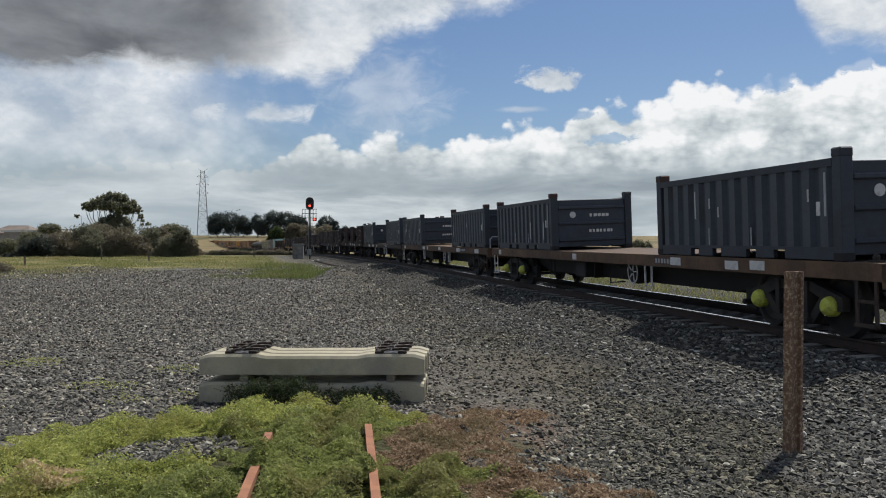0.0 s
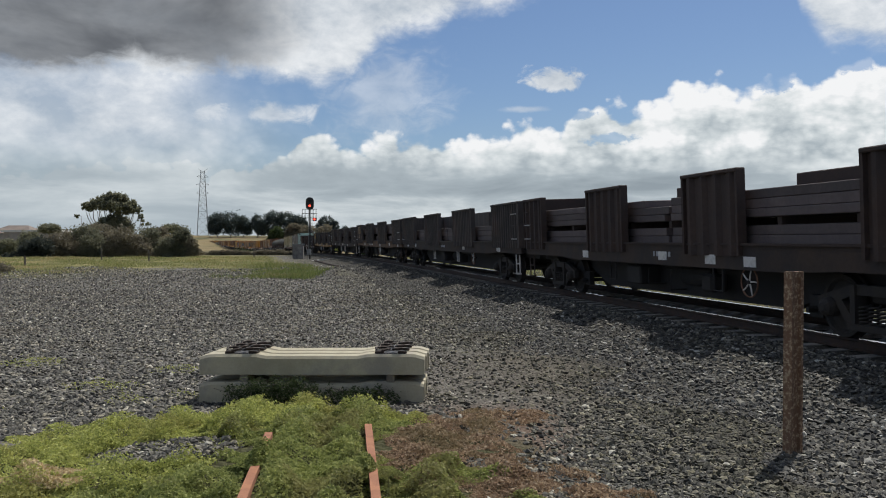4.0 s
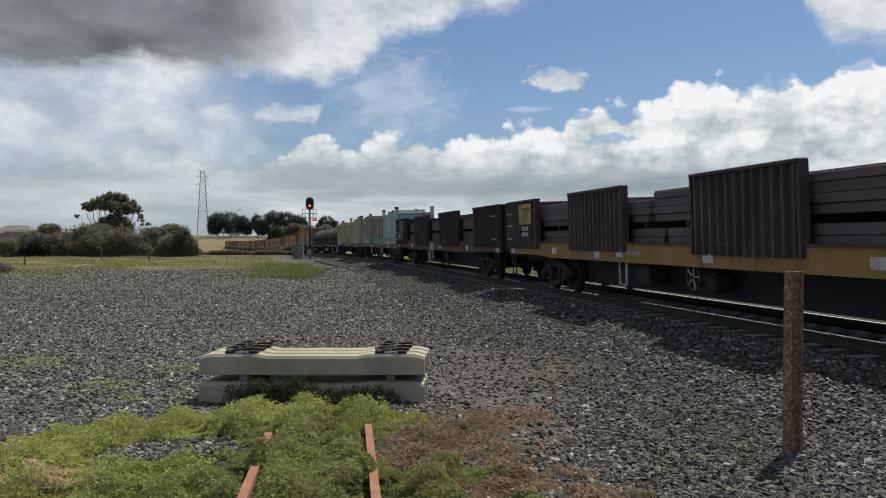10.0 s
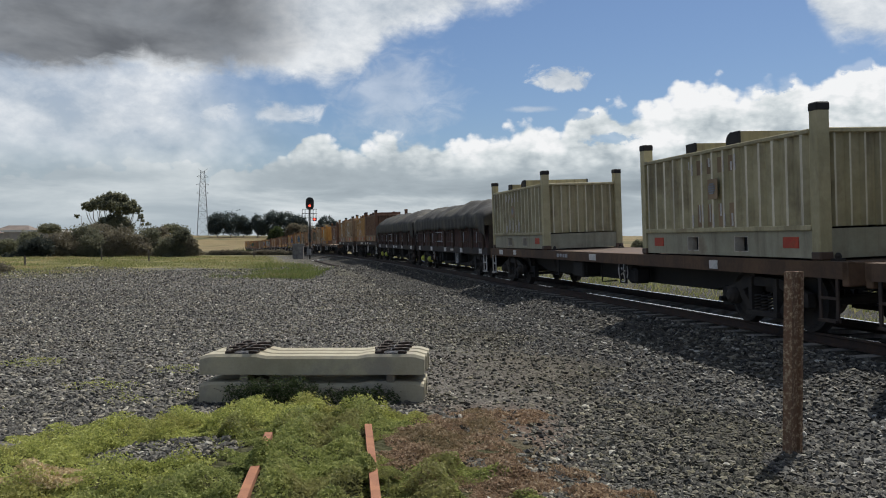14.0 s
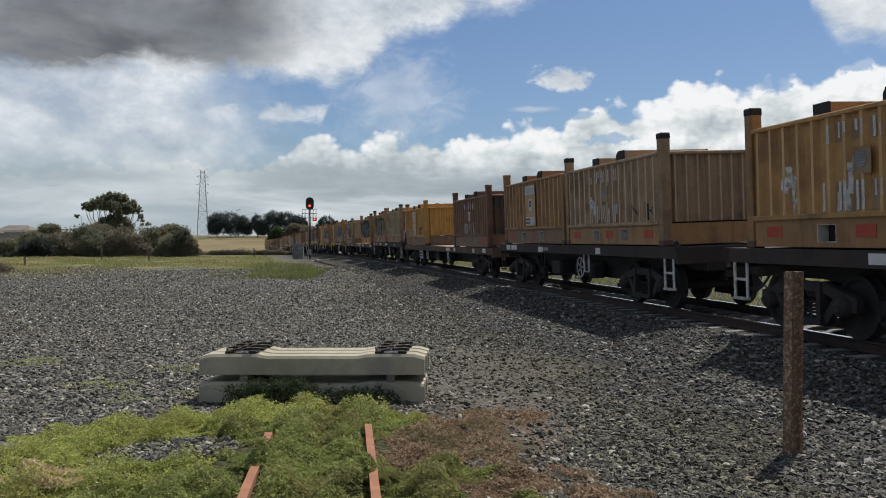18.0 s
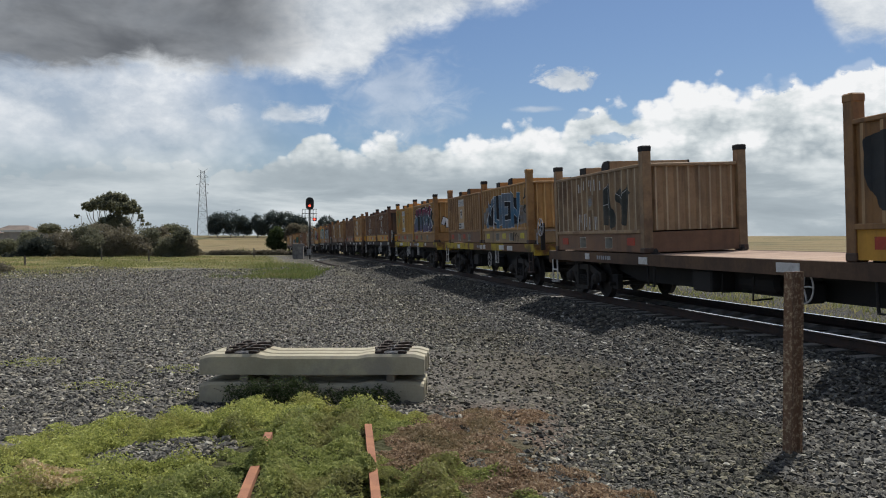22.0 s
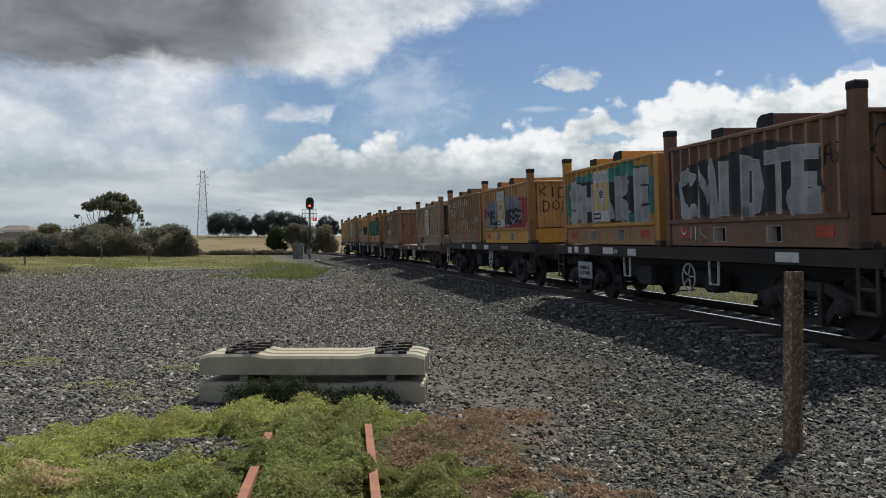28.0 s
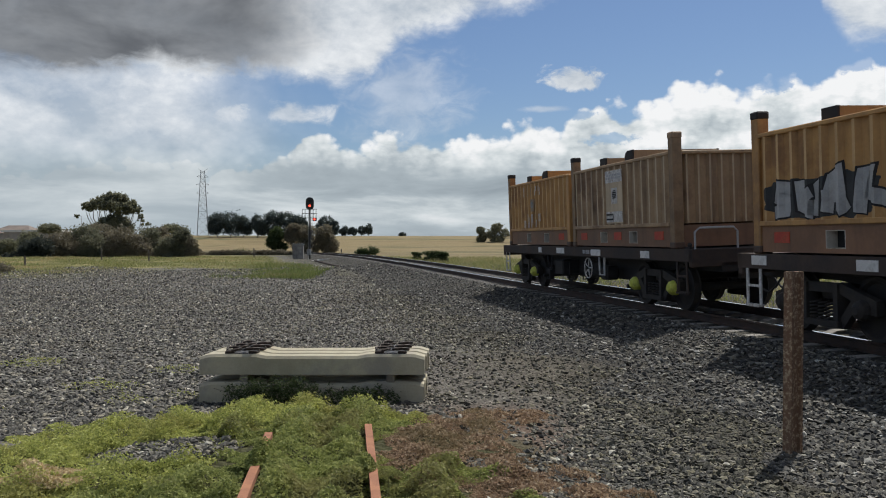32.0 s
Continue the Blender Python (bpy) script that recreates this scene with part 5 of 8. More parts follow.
def art_muen(side, end, hb, top):
    side.layer("spray_ground", G_DUST, lambda bm: blot(bm, 0.05, 0.94, 5.3, 0.72, 10), "silver-grey sprayed background")
    side.up()
    side.layer("spray_ground", M_BLACK, lambda bm: blot(bm, 0.0, 1.06, 3.9, 0.98, 11, 6), "black sprayed shade")
    side.up()
    sprayed(side, "MUEN", -2.1, 1.95, hb + 0.05, 1.16, G_BLUE, G_WHITE, 0.25, 0.02, seed=10)
    smear(side, 2.35, 1.3, 0.4, 0.7, 12, G_MURK, 0.03, 10, "dark sprayed scrawl", 0.8)
    tagline(side, "1312", 1.1, 0.08, 0.95, 0.3, M_BLACK, 0.024, 9)


def art_items(side, end, hb, top):
    side.layer("spray_ground", G_INK, lambda bm: blot(bm, 0.1, 1.12, 4.95, 1.12, 12, 11), "black sprayed background")
    side.up()
    sprayed(side, "A", -2.5, -1.95, hb + 0.06, 0.85, G_PURPLE, G_WHITE, 0.22, 0.022, wild=0.03, seed=13)
    sprayed(side, "ITEMS", -2.0, 2.25, hb + 0.06, 1.20, G_PURPLE, G_WHITE, 0.37, 0.024, wild=0.035, seed=12)
    sprayed(end, "FU", -0.35, 0.95, 0.62, 0.85, G_WHITE, M_BLACK, 0.26, 0.03, wild=0.03, seed=14)
    sprayed(end, "6", -0.85, -0.42, 0.68, 0.5, G_WHITE, M_BLACK, 0.16, 0.03, seed=15)
    tagline(end, "MC", 0.2, 1.55, 0.5, 0.22, M_BLACK, 0.02, 3)


def art_silver(side, end, hb, top):
    side.layer("spray_ground", G_INK, lambda bm: blot(bm, -0.1, 1.08, 4.5, 1.05, 20, 8), "black sprayed shade")
    side.up()
    sprayed(side, "CMIDTE", -2.35, 2.1, hb + 0.06, 0.98, G_SILVER, G_PALE, 0.20, 0.014, wild=0.06, seed=23)
    side.layer("graffiti", G_SILVER, lambda bm: blot(bm, 1.6, 0.74, 0.85, 0.42, 31, 5), "silver sprayed lump")
    side.up()
    tagline(side, "454", 1.95, 1.2, 0.6, 0.3, M_BLACK, 0.024, 4)
    tagline(side, "MUEN", -2.2, 0.12, 0.95, 0.24, G_WHITE, 0.024, 20)
    heart = [(0.05, 0.62), (-0.55, 0.95), (-0.9, 1.35), (-0.75, 1.68), (-0.35, 1.75), (0.0, 1.5), (0.4, 1.76), (0.82, 1.62), (0.9, 1.3), (0.5, 0.9), (0.02, 0.60)]
    end.layer("graffiti", M_BLACK, lambda bm: ribbon(bm, heart, 0.035, 0.0), "black sprayed heart")
    end.up()
    tagline(end, "2654", -0.55, 1.15, 1.1, 0.36, M_BLACK, 0.035, 6)


def art_shake(side, end, hb, top):
    side.layer("spray_ground", G_TEAL, lambda bm: blot(bm, 0.05, 1.16, 5.35, 1.2, 21, 10), "teal sprayed background")
    side.up()
    side.layer("spray_ground", G_INK, lambda bm: blot(bm, 0.0, 1.08, 4.6, 0.95, 22, 5), "black sprayed shade")
    side.up()
    sprayed(side, "SHAKE", -2.5, 2.5, hb + 0.04, 1.14, G_SILVER, G_INK, 0.36, 0.02, wild=0.02, seed=21)


def art_red_grey(side, end, hb, top):
    side.layer("spray_ground", G_RED, lambda bm: blot(bm, 0.2, 1.0, 5.3, 0.98, 23, 8), "red sprayed background")
    side.up()
    for k, (x, z, w, h) in enumerate(((-1.2, 1.0, 2.2, 0.85), (0.3, 1.12, 2.0, 0.95), (1.35, 1.1, 1.2, 0.8))):
        side.layer("spray_ground", G_GREY, lambda bm: blot(bm, x, z, w, h, 30 + k, 6), "grey sprayed background")
        side.up(0.001)
    sprayed(side, "VISUN GARBAGE", -2.1, 1.9, hb + 0.18, 0.50, G_INK, None, 0.085, 0.0, wild=0.03, seed=23)
    tagline(end, "KIDSG", -0.85, 1.4, 1.5, 0.3, M_BLACK, 0.035, 2)
    tagline(end, "DONIA", -0.75, 0.98, 1.5, 0.3, M_BLACK, 0.035, 5)


def art_green(side, end, hb, top):
    side.layer("spray_ground", G_INK, lambda bm: blot(bm, 0.1, 1.06, 5.2, 1.02, 26, 9), "black sprayed background")
    side.layer("spray_ground", G_INK, lambda bm: blot(bm, 1.75, 1.22, 1.7, 1.25, 27, 4), "black sprayed background")
    side.up()
    sprayed(side, "CAIONE", -2.5, 2.2, hb + 0.04, 1.08, G_GREEN, G_INK, 0.33, 0.02, shine=G_LIME, wild=0.01, seed=26)
    tagline(side, "1113", -2.1, 0.12, 0.8, 0.24, M_BLACK, 0.022, 7)
    smear(side, 0.1, 0.24, 0.5, 0.3, 8, G_RED, 0.02, 9, "dark red sprayed scrawl", 0.9)


def art_grey_tags(side, end, hb, top):
    for k, (x, z, w, h) in enumerate(((-1.2, 0.86, 2.6, 0.6), (1.3, 0.95, 2.0, 0.62))):
        side.layer("spray_ground", G_INK, lambda bm: blot(bm, x, z, w, h, 40 + k, 12), "black sprayed shade")
    side.up()
    sprayed(side, "4152", -2.4, 0.2, hb + 0.1, 0.66, G_SILVER, M_BLACK, 0.20, 0.03, wild=0.12, seed=27)
    sprayed(side, "563", 0.3, 2.3, hb + 0.22, 0.62, M_BLACK, None, 0.07, 0.0, wild=0.12, seed=28)


def art_yellow_box(side, end, hb, top):
    smear(side, -2.0, 1.28, 1.0, 1.0, 20, G_REDWASH, 0.05, 5, "faded red sprayed strokes", 0.7)
    side.layer("paint_patch", G_GREY, lambda bm: blot(bm, -2.25, 0.74, 0.55, 0.42, 5, 4), "grey painted-out patch")
    side.up()
    tagline(side, "KEST", 1.1, hb + 0.12, 1.3, 0.34, G_RUSTLINE, 0.045, 4)
    tagline(end, "145A", -0.1, 1.22, 1.0, 0.3, G_RUSTLINE, 0.02, 3)
    tagline(end, "241", 0.15, 0.92, 0.7, 0.26, G_RUSTLINE, 0.02, 5)


def art_mik(side, end, hb, top):
    tagline(side, "MIK", 1.35, hb + 0.12, 1.15, 0.34, M_BLACK, 0.03, 4)
    smear(side, -1.0, 0.9, 0.5, 0.6, 8, M_FLAKE, 0.05, 6, "smeared white paint", 0.1)


def art_white_smears(side, end, hb, top):
    smear(side, -1.75, 0.85, 0.35, 0.7, 7, M_FLAKE, 0.05, 3, "smeared white paint", 0.1)
    smear(side, -0.45, 0.85, 0.4, 0.7, 8, M_FLAKE, 0.05, 4, "smeared white paint", 0.1)


def art_white_tag(side, end, hb, top):
    tagline(side, "451", 1.4, hb + 0.06, 0.7, 0.16, G_PALE, 0.02, 4)


def art_ochre_scrawl(side, end, hb, top):
    for k, x in enumerate((-1.9, -1.2, 0.9)):
        tagline(side, "213"[k:] + "5", x, hb + 0.35, 0.8, 0.55, G_PALE, 0.022, 4 + k)
    tagline(end, "436", -0.5, 0.9, 0.9, 0.6, G_PALE, 0.03, 3)


def art_white_corner(side, end, hb, top):
    tagline(side, "SUKE", -2.5, top - 0.55, 1.3, 0.32, G_PALE, 0.03, 4)
    tagline(side, "531", -2.2, top - 0.85, 0.7, 0.26, G_PALE, 0.024, 5)
    tagline(side, "5142", 1.3, hb + 0.3, 1.0, 0.22, G_PALE, 0.02, 6)


def art_teal_drips(side, end, hb, top):
    smear(side, -1.75, 1.15, 1.4, 1.1, 26, G_TEALWASH, 0.06, 8, "washed-out teal sprayed drips", 0.15)
    tagline(side, "43", 0.9, 1.35, 0.9, 0.3, M_BLACK, 0.016, 8)


def art_outlines(side, end, hb, top):
    for k, x in enumerate((-1.4, 0.1, 1.6)):
        pts = [(x + 0.62 * math.cos(a), 1.1 + 0.52 * math.sin(a) + 0.05 * math.sin(3 * a + k)) for a in np.linspace(0.4, 6.0, 14)]
        side.layer("graffiti", G_RUSTLINE, lambda bm: ribbon(bm, pts, 0.03, 0.0), "dark sprayed loop")


def art_black_code(side, end, hb, top):
    tagline(side, "L.S.D", -2.4, 0.14, 1.0, 0.24, M_BLACK, 0.03, 3)
    tagline(end, "515", -0.4, 1.2, 0.8, 0.3, M_BLACK, 0.02, 2)


LOADS = (
    (20.7, M_RUSTY, M_OCHRE, BROWN, None, None), (26.8, M_AMBER, M_OCHRE, OCHRE, art_white_smears, "grey"),
    (35.6, M_TAN, M_OCHRE, "bleached tan ribbed steel container with a black tag", art_mik, "grey"), (41.5, M_OCHRE, M_BASEBROWN, OCHRE, None, "white"),
    (49.6, M_RUSTY, M_BASEBROWN, BROWN, None, "grey"), (61.95, M_YELLOW, M_BASEBROWN, YELLOW, art_yellow_box, "white"),
    (69.8, M_TAN, M_OCHRE, TAN, None, "grey"), (75.9, M_OCHRE, M_OCHRE, OCHRE + " and murky graffiti", art_ground_letters, None),
    (83.6, M_OCHRE, M_BASEYEL, OCHRE + " and dark graffiti", art_green_black, None), (96.2, M_TAN, M_BASEBROWN, TAN + " and grey graffiti", art_grey_small, "grey"),
    (104.4, M_AMBER, M_BASETAN, OCHRE + " and blue graffiti", art_muen, None), (110.35, M_OCHRE, M_BASEBROWN, OCHRE, None, "white"),
    (119.2, M_AMBER, M_OCHRE, OCHRE + " and blue-red graffiti", art_items, None), (125.15, M_YELLOW, M_OCHRE, YELLOW, art_teal_drips, "white"),
    (134.3, M_RUSTY, M_BASEYEL, BROWN + " on a yellow base", art_white_tag, "grey"), (140.3, M_RUSTY, M_BASEYEL, BROWN + " on a yellow base", None, "grey"),
    (148.7, M_OCHRE, M_BASEYEL, "ochre ribbed container with white scrawls on a yellow base", art_ochre_scrawl, "white"), (154.85, M_RUSTY, M_BASEBROWN, BROWN + " and blackened sides", None, None),
    (163.2, M_OCHRE, M_BASEBROWN, OCHRE, None, "white"), (169.2, M_OCHRE, M_BASEBROWN, OCHRE, art_outlines, "white"),
    (178.1, M_RUSTY, M_BASEBROWN, BROWN + " and silver graffiti", art_silver, None), (184.1, M_YELLOW, M_OCHRE, YELLOW + " and teal graffiti", art_shake, "white"),
    (192.9, M_AMBER, M_BASEYEL, OCHRE + " and red-grey graffiti", art_red_grey, "white"), (198.95, M_OCHRE, M_BASEBROWN, OCHRE + " and white scrawls", art_white_corner, "grey"),
    (206.5, M_TAN, M_BASETAN, TAN, art_black_code, "white"), (218.75, M_DULL, M_BASEBROWN, "weathered brown-ochre ribbed container with peeled signs", None, "grey"),
    (227.1, M_AMBER, M_OCHRE, OCHRE + " and green graffiti", art_green, None), (233.4, M_AMBER, M_BASEBROWN, OCHRE + " and grey graffiti", art_grey_tags, None),
    (241.9, M_TAN, M_BASEBROWN, TAN, None, "white"), (247.85, M_AMBER, M_BASEBROWN, OCHRE, None, "grey"),
)
PAIRS = (20.1, 34.95, 69.2, 103.8, 118.6, 133.7, 148.2, 162.6, 177.5, 192.3, 226.5, 241.2)
HIGH = {2: 0.10, 10: 0.08, 11: 0.125}          # the short wagons ride higher, most by 0.165
LONGER = {3: 5.85, 8: 6.15, 24: 6.1, 25: 6.25}
for i, (u, body, base, label, art, sign) in enumerate(LOADS):
    up = sum(HIGH.get(k, 0.165) for k, a in enumerate(PAIRS) if a <= u < a + 13)
    steel_container(u, u + LONGER.get(i, 5.72), body, base, label, 100 + i, art, sign, up, {4: M_DARKBROWN, 14: M_DARKBROWN, 17: M_DARKBROWN, 20: M_MIDBROWN, 24: M_GREENEND, 0: M_MIDBROWN}.get(i), M_MARKYEL if i == 10 else None, i > 0 and u - LOADS[i - 1][0] < 6.08)
for i, u in enumerate(PAIRS):
    sill = M_SILLGOLD if i in (3, 4) else M_SILLBRN
    flat_wagon(u, u + 13.1, sill, "grimy short flat wagon carrying two steel containers", 200 + i, up=HIGH.get(i, 0.165), caps="both" if i == 11 else "")
for i, (a, b) in enumerate(((49.0, 68.2), (82.9, 102.5), (206.4, 225.6))):
    flat_wagon(a, b, M_SILLRUST, "grimy long flat wagon with a bare deck between two containers", 230 + i, cable=True)

# ---- drifting cloud layer, far behind everything ----
def cloud_material():
    m = bpy.data.materials.new("cloud")
    m.use_nodes = True
    k = Net(m.node_tree)
    co = k.n("ShaderNodeTexCoord").outputs["Object"]
    nrm = k.n("ShaderNodeVectorMath", operation="NORMALIZE")
    k.put(nrm.inputs[0], co)
    az, el = k.sky_angles(nrm.outputs[0])
    a01 = k.math("MULTIPLY_ADD", az, 1.0, 0.5)
    # the bank's lower edge climbs to the right
    low = k.ramp(a01, [(0.0, 0.165), (0.20, 0.165), (0.245, 0.172), (0.30, 0.174), (0.345, 0.170), (0.39, 0.176), (0.42, 0.212), (0.47, 0.232), (0.56, 0.258), (0.62, 0.275), (0.70, 0.33), (0.875, 0.30), (0.89, 0.235), (0.915, 0.20), (1.0, 0.185)])
    flat = k.combine(az, k.math("MULTIPLY", el, 1.5), 2.0)
    n1 = k.noise(flat, 11.0, 6.0, 0.6)
    n2 = k.noise(flat, 30.0, 6.0, 0.6, 0.5)
    d = k.math("SUBTRACT", el, low)
    d = k.math("ADD", d, k.math("MULTIPLY_ADD", n1, 0.06, -0.03))
    d = k.math("ADD", d, k.math("MULTIPLY_ADD", n2, 0.03, -0.015))
    cover = k.step(d, -0.004, 0.03)

    def puff(az0, el0, rx, ry, rag=1.0):
        x = k.math("DIVIDE", k.math("SUBTRACT", az, az0), rx)
        y = k.math("DIVIDE", k.math("SUBTRACT", el, el0), ry)
        r = k.math("ADD", k.math("MULTIPLY", x, x), k.math("MULTIPLY", y, y))
        r = k.math("ADD", k.math("SQRT", r), k.math("MULTIPLY_ADD", n2, -2.2 * rag, 1.1 * rag))
        return r
    # one small fair-weather cloud: domed top, flat base
    sx = k.math("DIVIDE", k.math("SUBTRACT", az, 0.126), 0.040)
    sy = k.math("SUBTRACT", el, 0.1765)
    sy = k.math("MAXIMUM", k.math("DIVIDE", sy, 0.021), k.math("DIVIDE", sy, -0.0085))
    sr = k.math("SQRT", k.math("ADD", k.math("MULTIPLY", sx, sx), k.math("MULTIPLY", sy, sy)))
    small = k.step(k.math("ADD", sr, k.math("MULTIPLY_ADD", n2, -2.6, 1.3)), 1.0, 0.45)
    wisp = k.math("MULTIPLY", k.step(puff(-0.07, 0.165, 0.070, 0.055, 0.9), 1.3, 0.2), 0.40)
    scud = k.math("MULTIPLY", k.step(puff(-0.195, 0.143, 0.052, 0.013, 1.4), 1.2, 0.1), 0.75)
    scud2 = k.math("MULTIPLY", k.step(puff(-0.268, 0.141, 0.032, 0.014, 1.4), 1.2, 0.1), 0.75)
    streak = k.math("MULTIPLY", k.step(puff(0.09, 0.1500, 0.034, 0.0042, 0.5), 1.1, 0.2), 0.45)
    veil = k.math("MULTIPLY", k.math("MULTIPLY", k.step(az, -0.20, -0.34), k.step(el, 0.07, 0.13)), k.math("MULTIPLY_ADD", n1, 0.7, 0.45, clamp=True))
    for extra in (small, wisp, scud, scud2, streak, veil):
        cover = k.math("MAXIMUM", cover, extra)
    # heavy grey belly to the upper left, with a sharper lower edge and a bright notch
    edge = k.ramp(a01, [(0.0, 0.178), (0.07, 0.179), (0.105, 0.184), (0.135, 0.193), (0.152, 0.203), (0.170, 0.194), (0.24, 0.190), (0.30, 0.197), (0.34, 0.215), (0.39, 0.27)])
    b1 = k.step(k.noise(k.combine(az, k.math("MULTIPLY", el, 2.2), 7.0), 7.0, 5.0, 0.55, 0.3), 0.28, 0.70)
    be = k.math("ADD", k.math("SUBTRACT", el, edge), k.math("MULTIPLY_ADD", n2, 0.036, -0.018))
    belly = k.math("MULTIPLY", k.step(be, -0.012, 0.014), k.step(az, -0.13, -0.26))
    belly = k.math("MULTIPLY", belly, k.math("MULTIPLY_ADD", b1, 0.16, 0.84))
    white = k.ramp(k.math("ADD", n1, k.math("MULTIPLY_ADD", n2, 0.4, -0.2)), [(0.32, (0.47, 0.53, 0.60)), (0.66, (0.84, 0.865, 0.89))])
    grey = k.ramp(b1, [(0.0, (0.19, 0.205, 0.228)), (1.0, (0.118, 0.128, 0.144))])
    col = k.mix(belly, white, grey)
    em = k.n("ShaderNodeEmission")
    k.put(em.inputs[0], col)
    tr = k.n("ShaderNodeBsdfTransparent")
    mix = k.n("ShaderNodeMixShader")
    k.put(mix.inputs[0], cover)
    k.t.links.new(tr.outputs[0], mix.inputs[1])
    k.t.links.new(em.outputs[0], mix.inputs[2])
    k.t.links.new(mix.outputs[0], k.n("ShaderNodeOutputMaterial").inputs[0])
    return m


def cloud_shell():
    bm = bmesh.new()
    R = 4200
    grid = [[bm.verts.new((R * math.sin(a) * math.cos(e), R * math.cos(a) * math.cos(e), R * math.sin(e))) for a in np.linspace(-0.75, 0.75, 25)] for e in np.linspace(0.075, 0.42, 9)]
    for r0, r1 in zip(grid, grid[1:]):
        for i in range(24):
            bm.faces.new((r0[i], r1[i], r1[i + 1], r0[i + 1]))
    return tagged(new("backdrop_clouds", finish(bm, cloud_material(), "clouds")), "drifting bank of grey and white cloud", "clouds", kind="structure")


clouds = cloud_shell()


# ---- land ----
def line_x(y):
    return np.interp(y, _y, _x)


def beside(x, y):
    """Distance from the line's centre, positive on the camera's side."""
    return (line_x(y) - x) * np.cos(np.interp(y, _y, _th))


def land(x, y):
    """Height of the ground."""
    x, y = np.asarray(x, float), np.asarray(y, float)
    l = beside(x, y)
    z = np.zeros_like(l)
    bed = np.where(l >= 0, ease(l, 3.3, 1.55), ease(-l, 3.6, 1.6))
    z = bed * 0.20
    z = np.where(l < 0, z - 0.35 * ease(-l, 1.6, 6.0), z)
    z += 0.22 * np.exp(-(((x + 1.1) / 1.9) ** 2 + ((y - 6.6) / 2.0) ** 2) ** 1.5)          # weedy mound
    z += 0.48 * np.exp(-(((l - 5.6) / 1.0) ** 2 + ((y - 41) / 2.6) ** 2))                    # ballast heap
    z += 0.03 * np.sin(x * 0.9 + 0.4 * y) * ease(y, 12, 25) * ease(l, 2.5, 6)
    z -= fall(y)
    z += 6.6 * ease(y, 300, 470) + 1.6 * ease(y, 470, 900) + 0.5 * ease(y, 310, 450) * ease(-x, 60, 180)
    return z


def ground_material():
    m = bpy.data.materials.new("ground_mixed")
    m.use_nodes = True
    k = Net(m.node_tree)
    co = k.n("ShaderNodeTexCoord").outputs["Object"]
    sep = k.n("ShaderNodeSeparateXYZ")
    k.put(sep.inputs[0], co)
    x, y = sep.outputs[0], sep.outputs[1]
    dy = k.math("SUBTRACT", y, 12.0)
    lx = k.math("MULTIPLY_ADD", dy, -0.2002, 6.74)
    lx = k.math("MULTIPLY_ADD", k.math("MULTIPLY", dy, dy), -0.00021, lx)
    l = k.math("SUBTRACT", lx, x)
    rough1 = k.noise(co, 0.35, 5.0, 0.6)
    rough2 = k.noise(co, 2.2, 4.0, 0.6)
    vor = k.n("ShaderNodeTexVoronoi")
    k.put(vor.inputs["Vector"], co)
    vor.inputs["Scale"].default_value = 21.0
    cell = k.n("ShaderNodeSeparateColor")
    k.put(cell.inputs[0], vor.outputs["Color"])
    tone = k.math("MULTIPLY_ADD", cell.outputs[0], 0.55, 0.3)
    stone = k.ramp(tone, [(0.25, (0.050, 0.047, 0.043)), (0.6, (0.125, 0.118, 0.106)), (0.9, (0.27, 0.255, 0.225))])
    dirt = k.mix(rough2, (0.085, 0.073, 0.058, 1), (0.15, 0.132, 0.105, 1))
    gravel = k.mix(k.math("MULTIPLY", k.step(rough1, 0.46, 0.66), 0.14), stone, dirt)
    coarse = k.noise(co, 5.0, 3.0, 0.7)
    gravel = k.mix(1.0, gravel, k.ramp(coarse, [(0.3, 0.78), (0.7, 1.22)]), "MULTIPLY")
    middle = k.step(k.math("MULTIPLY_ADD", rough1, 2.5, l), 9.0, 5.5)
    gravel = k.mix(middle, gravel, k.mix(1.0, gravel, (0.62, 0.60, 0.49, 1), "MULTIPLY"))
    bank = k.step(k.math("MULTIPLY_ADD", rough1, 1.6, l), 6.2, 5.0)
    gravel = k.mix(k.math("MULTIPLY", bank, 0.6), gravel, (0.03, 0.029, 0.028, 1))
    # dusty paler band trodden across the yard
    track = k.math("MULTIPLY", k.step(k.math("ABSOLUTE", k.math("SUBTRACT", k.math("MULTIPLY_ADD", rough1, 3.0, y), 13.2)), 3.4, 0.8), k.step(k.math("ABSOLUTE", k.math("SUBTRACT", x, 0.9)), 1.9, 0.5))
    gravel = k.mix(k.math("MULTIPLY", track, 0.4), gravel, (0.115, 0.095, 0.072, 1))
    # brown earth beside the sleepers and the mound
    soil = k.math("MULTIPLY", k.step(k.math("ABSOLUTE", k.math("SUBTRACT", x, 0.40)), 1.2, 0.3), k.step(k.math("ABSOLUTE", k.math("SUBTRACT", y, 7.8)), 2.0, 0.8))
    gravel = k.mix(k.math("MULTIPLY", soil, 0.75), gravel, (0.13, 0.082, 0.055, 1))
    mound = k.math("ADD", k.math("POWER", k.math("DIVIDE", k.math("ADD", x, 1.6), 2.3), 2.0), k.math("POWER", k.math("DIVIDE", k.math("SUBTRACT", y, 6.2), 2.5), 2.0))
    mound = k.step(k.math("MULTIPLY_ADD", rough2, 0.8, mound), 1.75, 1.25)
    # ground under the weeds set dark, painting in the shaded gaps between cushions
    gravel = k.mix(mound, gravel, (0.055, 0.055, 0.022, 1))
    # grass beyond the yard, dry fields beyond the line
    gtone = k.noise(co, 0.12, 6.0, 0.6)
